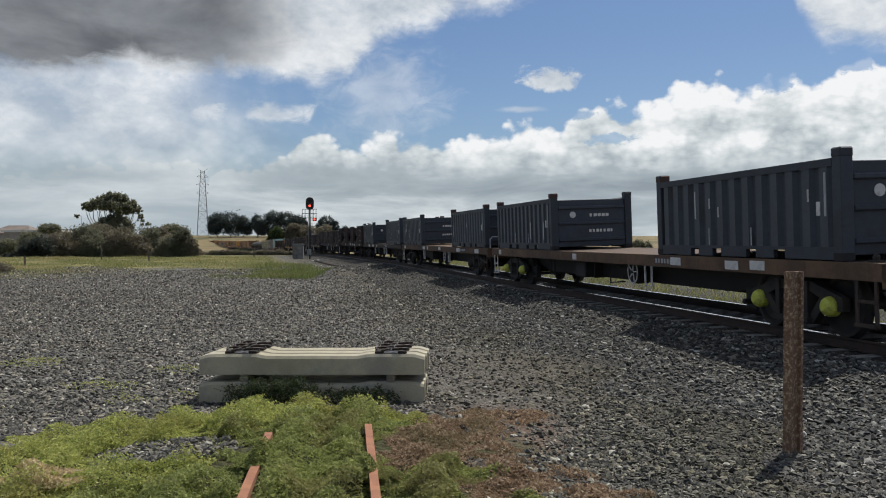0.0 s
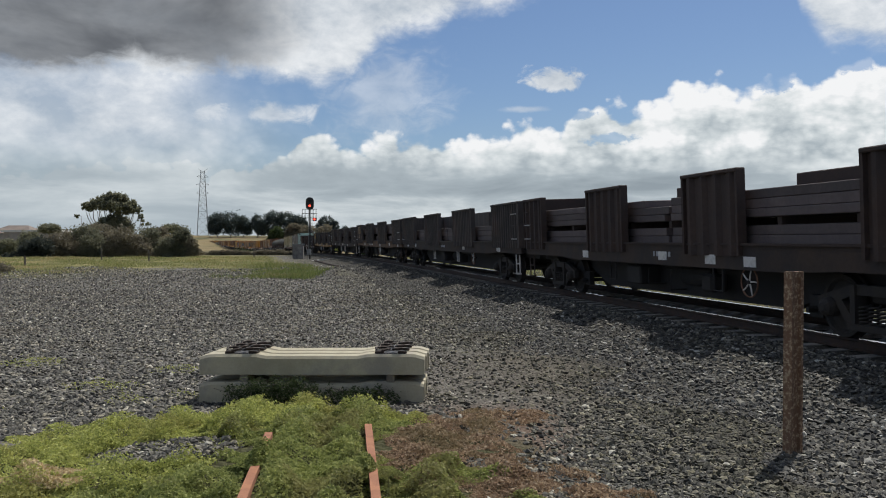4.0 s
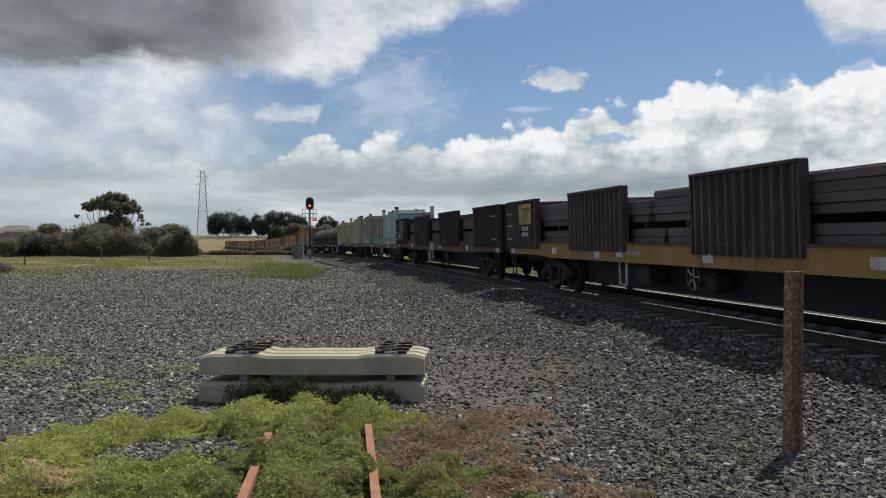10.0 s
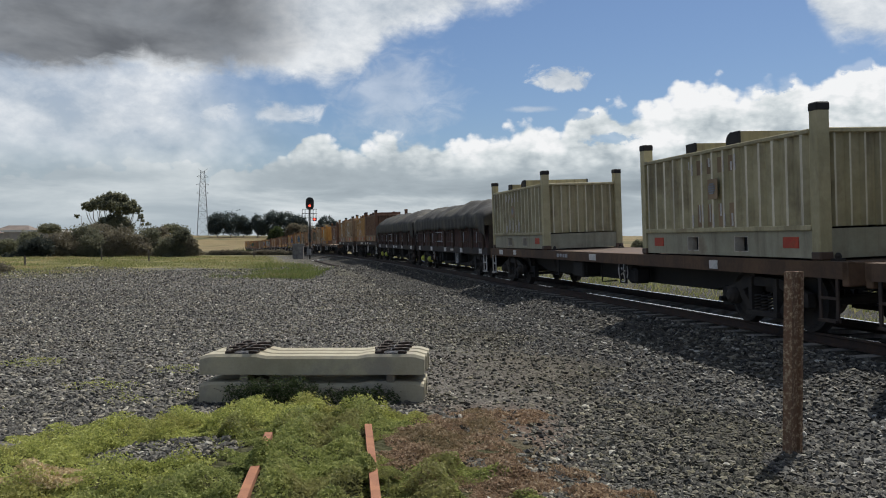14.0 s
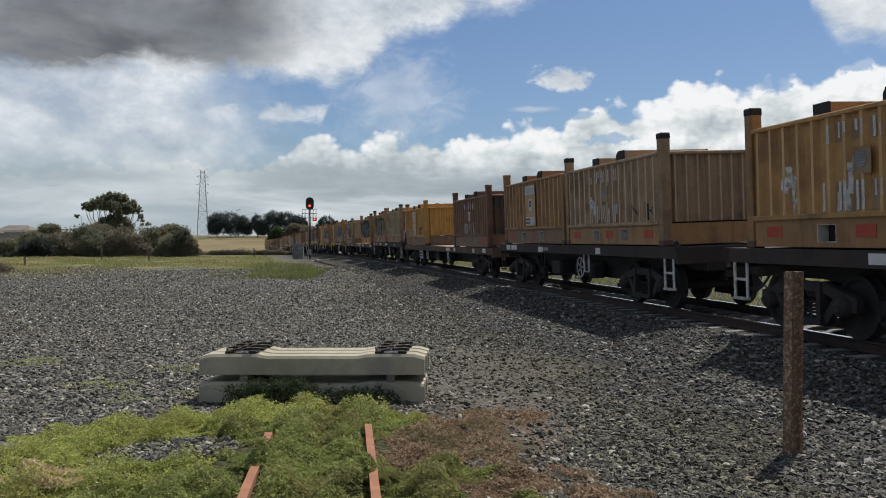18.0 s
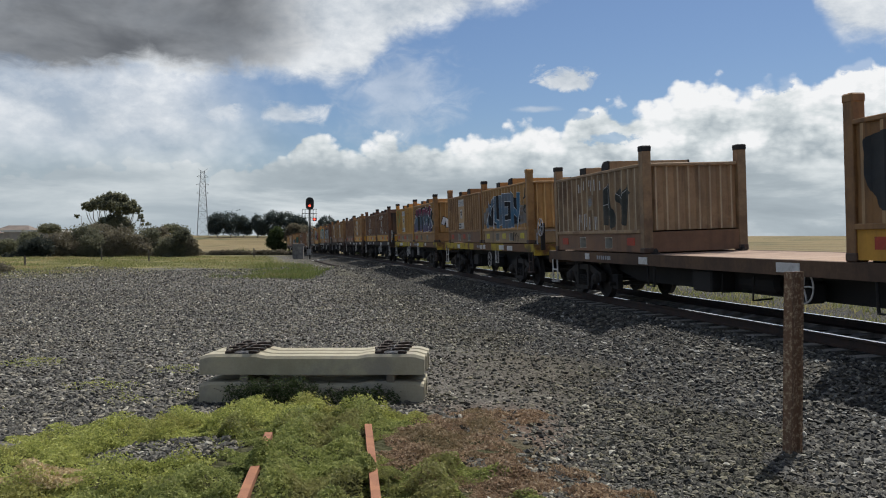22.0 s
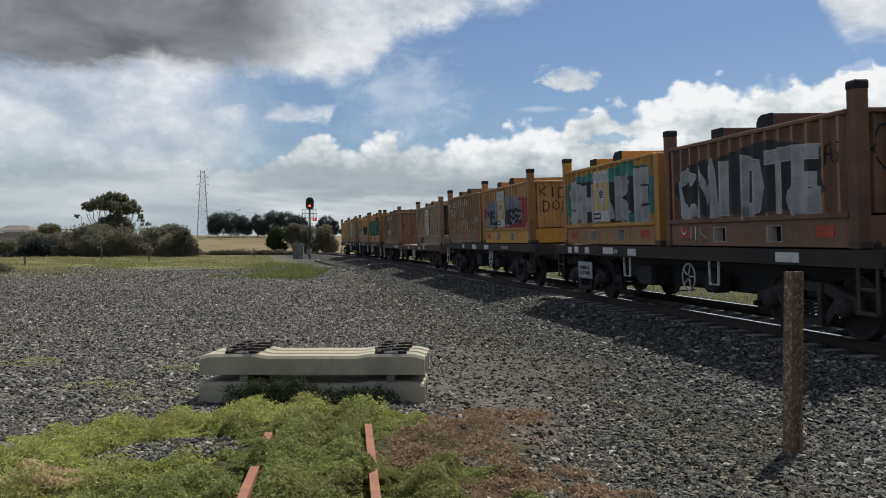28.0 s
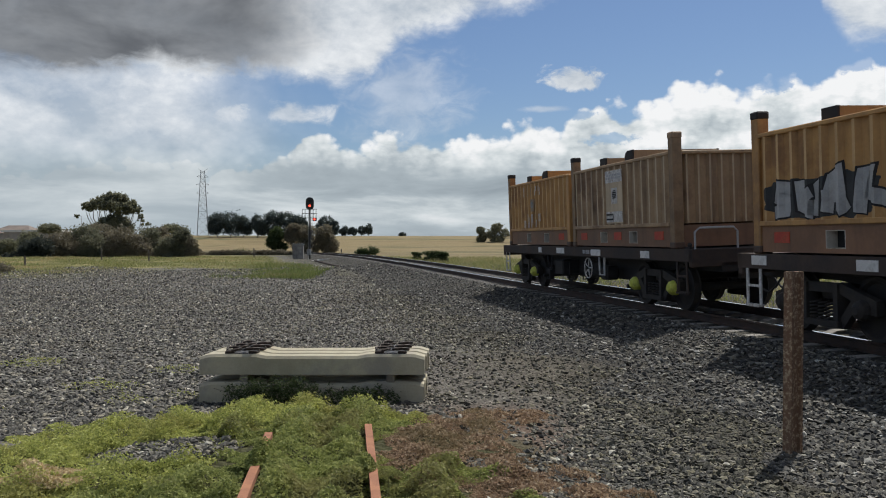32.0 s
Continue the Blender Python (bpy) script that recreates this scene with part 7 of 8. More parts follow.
def in_blobs(blobs, n, rng, shell=0.5):
    """Points in clumps spread through the blobs, denser to the outside."""
    vol = np.array([b[3] * b[4] * b[5] for b in blobs]) ** 0.7
    pick = rng.choice(len(blobs), n // 24 + 1, p=vol / vol.sum())
    d = rng.normal(size=(len(pick), 3))
    d /= np.linalg.norm(d, axis=1)[:, None]
    r = shell + (1.0 - shell) * rng.random(len(pick)) ** 0.6
    arr = np.array(blobs)
    c = arr[pick, :3] + d * r[:, None] * arr[pick, 3:]
    spread = arr[pick, 3:].mean(1) * 0.22
    p = np.repeat(c, 24, 0) + rng.normal(size=(len(pick) * 24, 3)) * np.repeat(spread, 24)[:, None] * 0.7
    return p[:n]


def tree(label, base, blobs, n, leaf, material, seed, name="tree", category="tree", trunk=0.2, group="", stems=1, leafbark=None):
    """Stems that fork into limbs, and a crown of loose leaf clumps with gaps."""
    rng = np.random.default_rng(seed)
    x, y = base
    z = float(land(x, y)) - 0.1
    t = thing(name, label, category, group, pose(x, y, z))
    off = np.array([x, y, z, 0, 0, 0])
    loc = [tuple(np.array(b) - off) for b in blobs]
    if name == "bush":                         # foliage down to the ground
        wide = max(b[3] for b in loc)
        loc.append((0.0, 0.0, 0.25 * loc[0][2] + 0.1, wide * 0.9, wide * 0.8, 0.3 * loc[0][2] + 0.15))
    bm = bmesh.new()
    top = max(b[2] for b in loc)
    mid = np.mean([b[:3] for b in loc], 0)
    for k in range(stems):
        foot = Vector((rng.normal() * 0.3 * (stems > 1), rng.normal() * 0.3 * (stems > 1), 0))
        fork = Vector((mid[0] * 0.5 + rng.normal() * 0.5 * (stems > 1), mid[1] * 0.5, max(0.4, mid[2] * 0.45)))
        tube(bm, [foot, foot.lerp(fork, 0.5) + Vector((rng.normal() * 0.06, 0, 0)), fork], [trunk, trunk * 0.8, trunk * 0.62], 8)
        for b in loc:
            if stems == 1 or rng.random() < 0.6:
                tip = Vector(b[:3]) + Vector((0, 0, b[5] * 0.3))
                tube(bm, [fork, fork.lerp(tip, 0.5) + Vector((rng.normal() * 0.15, rng.normal() * 0.15, 0.15)), tip], [trunk * 0.5, trunk * 0.32, trunk * 0.1], 6)
    part("trunk", bm, leafbark or M_BARK, t)
    part("crown", leaf_mesh("crown", in_blobs(loc, n, rng), leaf, material, seed), None, t)
    return t



def tall_gum(x, y):
    """A clump of slender pale stems under a broken, lopsided crown."""
    rng = np.random.default_rng(301)
    z0 = float(land(x, y)) - 0.1
    t = thing("tree", "tall gum tree with a spreading dark crown on bare pale stems", "tree", at=pose(x, y, z0))
    # crown masses: along, up, half width, half height, from the foot of the tree
    mass = ((-3.3, 7.0, 0.9, 0.45), (-2.5, 7.5, 1.0, 0.5), (-1.3, 8.0, 1.1, 0.5), (-0.1, 8.35, 1.1, 0.45), (1.1, 8.0, 1.1, 0.55), (2.2, 7.4, 0.9, 0.5), (3.0, 6.8, 0.7, 0.45), (3.6, 6.4, 0.6, 0.35),
            (-1.9, 7.1, 0.8, 0.35), (-0.5, 7.5, 1.2, 0.55), (0.9, 7.1, 1.3, 0.6), (2.1, 6.4, 0.8, 0.45), (0.0, 6.6, 1.0, 0.5), (1.2, 5.9, 1.0, 0.5), (0.3, 5.4, 1.0, 0.6), (-0.6, 4.7, 1.2, 0.7),
            (1.0, 4.8, 1.3, 0.8), (3.9, 5.5, 0.5, 0.3), (4.1, 4.9, 0.5, 0.3), (4.6, 4.5, 0.6, 0.25), (-4.6, 5.6, 0.4, 0.3), (-3.9, 6.7, 0.4, 0.25), (-0.2, 4.0, 1.6, 0.9), (1.6, 3.9, 1.4, 0.9), (-2.2, 4.0, 1.0, 0.5),
            (-1.9, 7.5, 1.2, 0.5), (-1.1, 6.9, 1.1, 0.45), (1.9, 7.0, 1.2, 0.55), (2.7, 6.3, 0.9, 0.45), (-2.9, 6.6, 0.7, 0.3))
    bm = bmesh.new()
    for k, (mx, mz, w, h) in enumerate(mass):
        foot = Vector((mx * 0.28 + rng.normal() * 0.25, rng.normal() * 0.3, 0.0))
        tip = Vector((mx, rng.normal() * 0.3, mz))
        bend = Vector((mx * 0.62 + rng.normal() * 0.18, rng.normal() * 0.2, mz * 0.52))
        neck = Vector((mx * 0.90 + rng.normal() * 0.15, rng.normal() * 0.2, mz * 0.80))
        r = 0.05 + 0.05 * rng.random()
        tube(bm, [foot, bend, neck, tip], [r * 1.5, r, r * 0.7, r * 0.25], 6)
    part("trunk", bm, M_PALEBARK, t)
    blobs = [(mx, rng.normal() * 0.4, mz, w, w * 0.8, h) for mx, mz, w, h in mass]
    part("crown", leaf_mesh("crown", in_blobs(blobs, 27000, rng, 0.3), 0.135, L_GUM, 301, droop=0.7, long=2.0), None, t)


tall_gum(-45.3, 118.0)
tree("dense grey-green scrub bush at the edge of the grass", (-46.1, 104.0), [(-46.10, 104.00, 1.39, 1.80, 1.40, 1.39), (-47.10, 104.00, 0.87, 1.40, 1.10, 1.04), (-46.10, 104.00, 0.52, 1.70, 1.40, 0.70)], 8000, 0.14, L_SCRUB, 310, name="bush", category="bush", trunk=0.08, group="scrub along the yard", stems=3)
tree("dense grey-green scrub bush at the edge of the grass", (-44.2, 106.0), [(-44.20, 106.00, 2.00, 2.00, 1.60, 1.57), (-45.30, 106.00, 1.13, 1.50, 1.20, 1.30), (-44.20, 106.00, 0.43, 1.90, 1.50, 0.70)], 8000, 0.14, L_SCRUBG, 311, name="bush", category="bush", trunk=0.08, group="scrub along the yard", stems=3)
tree("dense grey-green scrub bush at the edge of the grass", (-43.1, 108.0), [(-43.10, 108.00, 2.52, 1.80, 1.50, 1.22), (-42.20, 108.00, 1.21, 1.80, 1.50, 1.48), (-43.10, 108.00, 0.43, 1.80, 1.40, 0.78)], 8000, 0.14, L_SCRUB, 312, name="bush", category="bush", trunk=0.08, group="scrub along the yard", stems=3)
tree("dense grey-green scrub bush at the edge of the grass", (-38.9, 104.0), [(-38.90, 104.00, 1.82, 1.80, 1.40, 1.39), (-37.80, 104.00, 1.04, 1.50, 1.20, 1.22), (-38.90, 104.00, 0.52, 1.70, 1.40, 0.70)], 8000, 0.14, L_SCRUB, 313, name="bush", category="bush", trunk=0.08, group="scrub along the yard", stems=3)
tree("dense grey-green scrub bush at the edge of the grass", (-36.4, 106.0), [(-36.40, 106.00, 1.74, 1.70, 1.30, 1.48), (-37.20, 106.00, 0.78, 1.40, 1.10, 0.96), (-36.40, 106.00, 0.43, 1.60, 1.30, 0.70)], 8000, 0.14, L_SCRUBG, 314, name="bush", category="bush", trunk=0.08, group="scrub along the yard", stems=3)
tree("dense grey-green scrub bush at the edge of the grass", (-35.5, 108.0), [(-35.50, 108.00, 1.82, 1.40, 1.10, 1.57), (-36.20, 108.00, 2.69, 1.30, 1.00, 0.52), (-35.50, 108.00, 0.43, 1.40, 1.10, 0.78)], 8000, 0.14, L_SCRUB, 315, name="bush", category="bush", trunk=0.08, group="scrub along the yard", stems=3)
tree("dense grey-green scrub bush at the edge of the grass", (-31.6, 104.0), [(-31.60, 104.00, 1.74, 1.20, 1.00, 1.57), (-31.60, 104.00, 2.43, 1.00, 0.80, 0.61), (-31.60, 104.00, 0.52, 1.20, 0.90, 0.70)], 8000, 0.14, L_SCRUBG, 316, name="bush", category="bush", trunk=0.08, group="scrub along the yard", stems=3)
tree("dense grey-green scrub bush at the edge of the grass", (-31.0, 106.0), [(-31.00, 106.00, 0.60, 0.70, 0.60, 0.87), (-30.50, 106.00, 0.17, 0.60, 0.40, 0.52), (-31.00, 106.00, 0.43, 0.70, 0.50, 0.70)], 8000, 0.14, L_SCRUB, 317, name="bush", category="bush", trunk=0.08, group="scrub along the yard", stems=3)
tree("low grey-brown scrub bush filling the hedge", (-45.3, 104.0), [(-45.30, 104.00, 0.78, 1.50, 1.20, 1.04), (-46.00, 104.00, 0.43, 1.10, 0.80, 0.78), (-44.50, 104.00, 0.26, 1.10, 0.80, 0.78)], 6000, 0.135, L_SCRUB, 400, name="bush", category="bush", trunk=0.06, group="scrub along the yard", stems=3)
tree("low grey-brown scrub bush filling the hedge", (-42.4, 104.0), [(-42.40, 104.00, 1.04, 1.60, 1.30, 1.39), (-43.20, 104.00, 0.43, 1.10, 0.90, 0.96), (-41.50, 104.00, 0.26, 1.10, 0.90, 0.96)], 6000, 0.135, L_SCRUBG, 401, name="bush", category="bush", trunk=0.06, group="scrub along the yard", stems=3)
tree("low grey-brown scrub bush filling the hedge", (-39.6, 104.0), [(-39.60, 104.00, 0.78, 1.60, 1.30, 1.13), (-40.40, 104.00, 0.43, 1.10, 0.90, 0.78), (-38.80, 104.00, 0.26, 1.10, 0.90, 0.78)], 6000, 0.135, L_SCRUB, 402, name="bush", category="bush", trunk=0.06, group="scrub along the yard", stems=3)
tree("low grey-brown scrub bush filling the hedge", (-36.9, 104.0), [(-36.90, 104.00, 1.04, 1.60, 1.30, 1.30), (-37.70, 104.00, 0.43, 1.10, 0.90, 0.96), (-36.10, 104.00, 0.26, 1.10, 0.90, 0.96)], 6000, 0.135, L_SCRUB, 403, name="bush", category="bush", trunk=0.06, group="scrub along the yard", stems=3)
tree("low grey-brown scrub bush filling the hedge", (-33.1, 104.0), [(-33.10, 104.00, 0.78, 1.50, 1.20, 1.22), (-33.90, 104.00, 0.43, 1.10, 0.80, 0.87), (-32.40, 104.00, 0.26, 1.10, 0.80, 0.87)], 6000, 0.135, L_SCRUBG, 404, name="bush", category="bush", trunk=0.06, group="scrub along the yard", stems=3)
tree("low grey-brown scrub bush filling the hedge", (-30.7, 104.0), [(-30.70, 104.00, 1.04, 1.00, 0.80, 0.87), (-31.20, 104.00, 0.43, 0.70, 0.50, 0.61), (-30.20, 104.00, 0.26, 0.70, 0.50, 0.61)], 6000, 0.135, L_SCRUB, 405, name="bush", category="bush", trunk=0.06, group="scrub along the yard", stems=3)
tree("dark blue-green bush in front of the houses", (-48.0, 101.0), [(-48.4, 101.0, 0.6, 1.3, 1.1, 1.2), (-47.2, 101.0, 0.9, 1.2, 1.1, 1.2), (-49.3, 101.0, 0.1, 0.9, 0.9, 0.8), (-50.9, 101.0, -0.2, 0.8, 0.8, 0.6)], 9000, 0.13, L_DARKB, 406, name="bush", category="bush", trunk=0.06, group="scrub along the yard", stems=3)
tree("low brown brush at the edge of the gravel", (-24.6, 47.5), [(-24.8, 47.5, 0.28, 0.55, 0.5, 0.34), (-24.2, 47.7, 0.12, 0.4, 0.4, 0.2)], 2600, 0.05, L_SCRUB, 407, name="bush", category="bush", trunk=0.03, stems=3)
tree("low dark hedge bush along the field", (-40.4, 142.0), [(-40.4, 142.0, -0.3, 1.0, 0.8, 0.1)], 2200, 0.14, L_SCRUB, 410, name="bush", category="bush", trunk=0.05, group="field hedge", stems=2)
tree("low dark hedge bush along the field", (-38.5, 142.0), [(-37.8, 142.0, -0.3, 1.0, 0.8, 0.2)], 2200, 0.14, L_SCRUB, 411, name="bush", category="bush", trunk=0.05, group="field hedge", stems=2)
tree("low dark hedge bush along the field", (-36.6, 142.0), [(-36.2, 142.0, -0.3, 1.0, 0.8, 0.3)], 2200, 0.14, L_SCRUB, 412, name="bush", category="bush", trunk=0.05, group="field hedge", stems=2)
tree("low dark hedge bush along the field", (-34.8, 142.0), [(-34.5, 142.0, -0.3, 1.0, 0.8, 0.3)], 2200, 0.14, L_SCRUB, 413, name="bush", category="bush", trunk=0.05, group="field hedge", stems=2)
tree("low dark hedge bush along the field", (-32.9, 142.0), [(-32.8, 142.0, -0.3, 1.0, 0.8, 0.1)], 2200, 0.14, L_SCRUB, 414, name="bush", category="bush", trunk=0.05, group="field hedge", stems=2)
tree("low dark hedge bush along the field", (-31.0, 142.0), [(-30.3, 142.0, -0.3, 1.0, 0.8, 0.2)], 2200, 0.14, L_SCRUB, 415, name="bush", category="bush", trunk=0.05, group="field hedge", stems=2)
tree("low dark hedge bush along the field", (-29.1, 142.0), [(-28.6, 142.0, -0.3, 1.0, 0.8, 0.3)], 2200, 0.14, L_SCRUB, 416, name="bush", category="bush", trunk=0.05, group="field hedge", stems=2)
tree("low dark hedge bush along the field", (-27.3, 142.0), [(-26.9, 142.0, -0.3, 1.0, 0.8, 0.3)], 2200, 0.14, L_SCRUB, 417, name="bush", category="bush", trunk=0.05, group="field hedge", stems=2)
tree("low dark hedge bush along the field", (-25.4, 142.0), [(-25.2, 142.0, -0.3, 1.0, 0.8, 0.1)], 2200, 0.14, L_SCRUB, 418, name="bush", category="bush", trunk=0.05, group="field hedge", stems=2)
tree("dark rounded garden tree beside the houses", (-53.9, 112.0), [(-53.9, 112.0, 1.5, 1.6, 1.3, 1.3), (-54.6, 112.0, 0.9, 1.1, 0.9, 0.8), (-53.3, 112.0, 1.0, 1.1, 0.9, 0.8)], 7000, 0.14, L_GUM, 330, name="tree", trunk=0.12, group="garden trees")
tree("dark rounded garden tree beside the houses", (-55.7, 110.0), [(-55.7, 110.0, 0.8, 1.3, 1.0, 1.0), (-56.2, 110.0, 0.3, 0.9, 0.7, 0.6), (-55.1, 110.0, 0.4, 0.9, 0.7, 0.6)], 7000, 0.14, L_GUM, 331, name="tree", trunk=0.12, group="garden trees")
tree("dark rounded garden tree beside the houses", (-57.2, 125.0), [(-57.2, 125.0, 3.4, 1.5, 1.2, 0.5), (-57.8, 125.0, 3.1, 1.0, 0.8, 0.3), (-56.6, 125.0, 3.2, 1.0, 0.8, 0.3)], 7000, 0.14, L_GUM, 332, name="tree", trunk=0.12, group="garden trees")
tree("dark rounded garden tree beside the houses", (-37.8, 120.0), [(-37.8, 120.0, 3.3, 1.3, 1.0, 0.5), (-38.3, 120.0, 3.1, 0.9, 0.7, 0.3), (-37.3, 120.0, 3.1, 0.9, 0.7, 0.3)], 7000, 0.14, L_GUM, 333, name="tree", trunk=0.12, group="garden trees")
tree("dark cypress tree in a windbreak on the far rise", (-112.9, 430.0), [(-112.9, 430.0, 10.6, 4.5, 3.6, 4.5), (-114.3, 430.0, 8.6, 3.4, 2.7, 3.4), (-114.3, 430.0, 6.1, 3.4, 2.7, 2.0)], 6500, 0.40, L_PINE, 340, trunk=0.35, group="windbreak trees")
tree("dark cypress tree in a windbreak on the far rise", (-106.4, 430.0), [(-106.4, 430.0, 11.5, 5.7, 4.5, 4.0), (-104.4, 430.0, 8.6, 5.7, 4.5, 3.4), (-104.4, 430.0, 6.1, 5.7, 4.5, 2.0)], 6500, 0.40, L_PINE, 341, trunk=0.35, group="windbreak trees")
tree("dark cypress tree in a windbreak on the far rise", (-100.1, 430.0), [(-100.1, 430.0, 9.5, 3.4, 2.7, 4.0), (-97.9, 430.0, 8.1, 2.3, 1.8, 2.8), (-97.9, 430.0, 6.1, 2.3, 1.8, 2.0)], 6500, 0.40, L_PINE, 342, trunk=0.35, group="windbreak trees")
tree("dark cypress tree in a windbreak on the far rise", (-93.1, 430.0), [(-93.1, 430.0, 10.0, 3.4, 2.7, 4.0), (-91.1, 430.0, 8.1, 3.4, 2.7, 2.8), (-91.1, 430.0, 6.1, 3.4, 2.7, 2.0)], 6500, 0.40, L_PINE, 343, trunk=0.35, group="windbreak trees")
tree("dark cypress tree in a windbreak on the far rise", (-84.6, 430.0), [(-84.6, 430.0, 12.6, 5.1, 4.1, 3.4), (-86.0, 430.0, 9.2, 5.1, 4.1, 4.0), (-86.0, 430.0, 6.1, 5.1, 4.1, 2.0)], 6500, 0.40, L_PINE, 344, trunk=0.35, group="windbreak trees")
tree("dark cypress tree in a windbreak on the far rise", (-78.1, 430.0), [(-78.1, 430.0, 11.5, 5.1, 4.1, 4.0), (-76.1, 430.0, 8.6, 4.5, 3.6, 3.4), (-76.1, 430.0, 6.1, 4.5, 3.6, 2.0)], 6500, 0.40, L_PINE, 345, trunk=0.35, group="windbreak trees")
tree("dark cypress tree in a windbreak on the far rise", (-71.9, 430.0), [(-71.9, 430.0, 10.0, 4.0, 3.2, 3.4), (-69.6, 430.0, 8.1, 2.8, 2.3, 2.8), (-69.6, 430.0, 6.1, 2.8, 2.3, 2.0)], 6500, 0.40, L_PINE, 346, trunk=0.35, group="windbreak trees")
tree("dark cypress tree in a windbreak on the far rise", (-58.3, 430.0), [(-58.3, 430.0, 10.3, 4.0, 3.2, 2.8), (-59.1, 430.0, 7.2, 5.1, 4.1, 3.4), (-59.1, 430.0, 6.1, 5.1, 4.1, 2.0)], 6500, 0.40, L_PINE, 347, trunk=0.35, group="windbreak trees")
tree("dark cypress tree in a windbreak on the far rise", (-54.3, 430.0), [(-54.3, 430.0, 8.1, 2.3, 1.8, 2.8), (-55.4, 430.0, 6.4, 2.8, 2.3, 2.3), (-55.4, 430.0, 6.1, 2.8, 2.3, 2.0)], 6500, 0.40, L_PINE, 348, trunk=0.35, group="windbreak trees")
tree("small dark tree on the far skyline", (-72.4, 640.0), [(-72.4, 640.0, 8.6, 3.8, 3.0, 2.9), (-71.6, 640.0, 6.9, 2.7, 2.1, 1.8)], 1800, 0.55, L_PINE, 360, trunk=0.3, group="skyline trees")
tree("small dark tree on the far skyline", (-66.9, 640.0), [(-66.9, 640.0, 8.2, 3.4, 2.7, 2.5), (-66.1, 640.0, 6.5, 2.4, 1.9, 1.5)], 1800, 0.55, L_PINE, 361, trunk=0.3, group="skyline trees")
tree("small dark tree on the far skyline", (-60.6, 640.0), [(-60.6, 640.0, 8.6, 2.9, 2.4, 2.9), (-59.8, 640.0, 6.9, 2.1, 1.7, 1.8)], 1800, 0.55, L_PINE, 362, trunk=0.3, group="skyline trees")
tree("small dark tree on the far skyline", (-55.6, 640.0), [(-55.6, 640.0, 9.4, 2.9, 2.4, 3.8), (-54.7, 640.0, 7.8, 2.1, 1.7, 2.3)], 1800, 0.55, L_PINE, 363, trunk=0.3, group="skyline trees")
tree("small dark tree on the far skyline", (-75.4, 640.0), [(-75.4, 640.0, 7.8, 2.1, 1.7, 2.1), (-74.5, 640.0, 6.1, 1.5, 1.2, 1.3)], 1800, 0.55, L_PINE, 364, trunk=0.3, group="skyline trees")
tree("lone round tree on the far skyline", (-30.3, 640.0), [(-30.3, 640.0, 5.2, 2.5, 2.0, 1.7)], 1500, 0.5, L_PINE, 366, trunk=0.3)
tree("bushy tree beyond the bend of the line", (-46.0, 238.0), [(-46.0, 238.0, 3.2, 2.2, 1.8, 1.9), (-46.8, 238.0, 1.2, 2.2, 1.8, 1.9), (-45.3, 238.0, -0.4, 2.2, 1.8, 1.6)], 9000, 0.26, L_BUSH, 370, trunk=0.2, group="trees beyond the bend", stems=2)
tree("bushy tree beyond the bend of the line", (-38.2, 238.0), [(-38.2, 238.0, 3.7, 2.8, 2.3, 2.2), (-39.8, 238.0, 1.2, 2.8, 2.3, 2.5), (-36.6, 238.0, 0.1, 2.8, 2.3, 2.2)], 9000, 0.26, L_SCRUB, 371, trunk=0.2, group="trees beyond the bend", stems=2)
tree("bushy tree beyond the bend of the line", (-32.7, 238.0), [(-32.7, 238.0, 2.8, 2.5, 2.0, 2.8), (-31.6, 238.0, 0.1, 2.5, 2.0, 2.2)], 9000, 0.26, L_SCRUB, 372, trunk=0.2, group="trees beyond the bend", stems=2)
tree("bushy tree beyond the bend of the line", (-41.3, 238.0), [(-41.3, 238.0, 4.8, 1.9, 1.5, 1.3), (-42.1, 238.0, 2.8, 1.9, 1.5, 1.6)], 9000, 0.26, L_SCRUB, 373, trunk=0.2, group="trees beyond the bend", stems=2)
tree("small gum tree in the dry field", (17.0, 390.0), [(17.0, 390.0, 5.9, 1.8, 1.4, 1.6), (18.5, 390.0, 3.5, 2.1, 1.6, 1.6), (17.2, 390.0, 1.6, 2.1, 1.6, 1.6)], 6500, 0.34, L_GUM, 380, trunk=0.2, group="field trees")
tree("small gum tree in the dry field", (24.6, 390.0), [(24.6, 390.0, 7.1, 2.7, 2.3, 2.1), (22.0, 390.0, 4.3, 2.5, 2.1, 2.1), (27.7, 390.0, 4.7, 2.5, 2.1, 2.1), (24.6, 390.0, 1.8, 3.1, 2.5, 2.1)], 6500, 0.34, L_GUM, 381, trunk=0.2, group="field trees")
tree("small gum tree in the dry field", (45.5, 200.0), [(45.5, 200.0, 0.4, 1.6, 1.3, 1.2), (47.5, 200.0, 0.0, 1.3, 1.1, 1.2), (44.5, 200.0, -1.0, 1.6, 1.3, 1.2)], 4500, 0.2, L_GUM, 382, trunk=0.2, group="field trees")
tree("low green bush beside the line", (-9.7, 112.0), [(-9.70, 112.00, 0.35, 1.50, 0.80, 0.42), (-9.30, 112.00, 0.16, 1.05, 0.60, 0.24)], 4500, 0.085, L_BUSH, 390, name="bush", category="bush", trunk=0.05, group="bushes beside the line", stems=3)
tree("low green bush beside the line", (-10.6, 112.0), [(-10.60, 112.00, 0.16, 1.05, 0.50, 0.24), (-10.30, 112.00, -0.00, 0.75, 0.40, 0.18)], 4500, 0.085, L_BUSH, 391, name="bush", category="bush", trunk=0.05, group="bushes beside the line", stems=3)
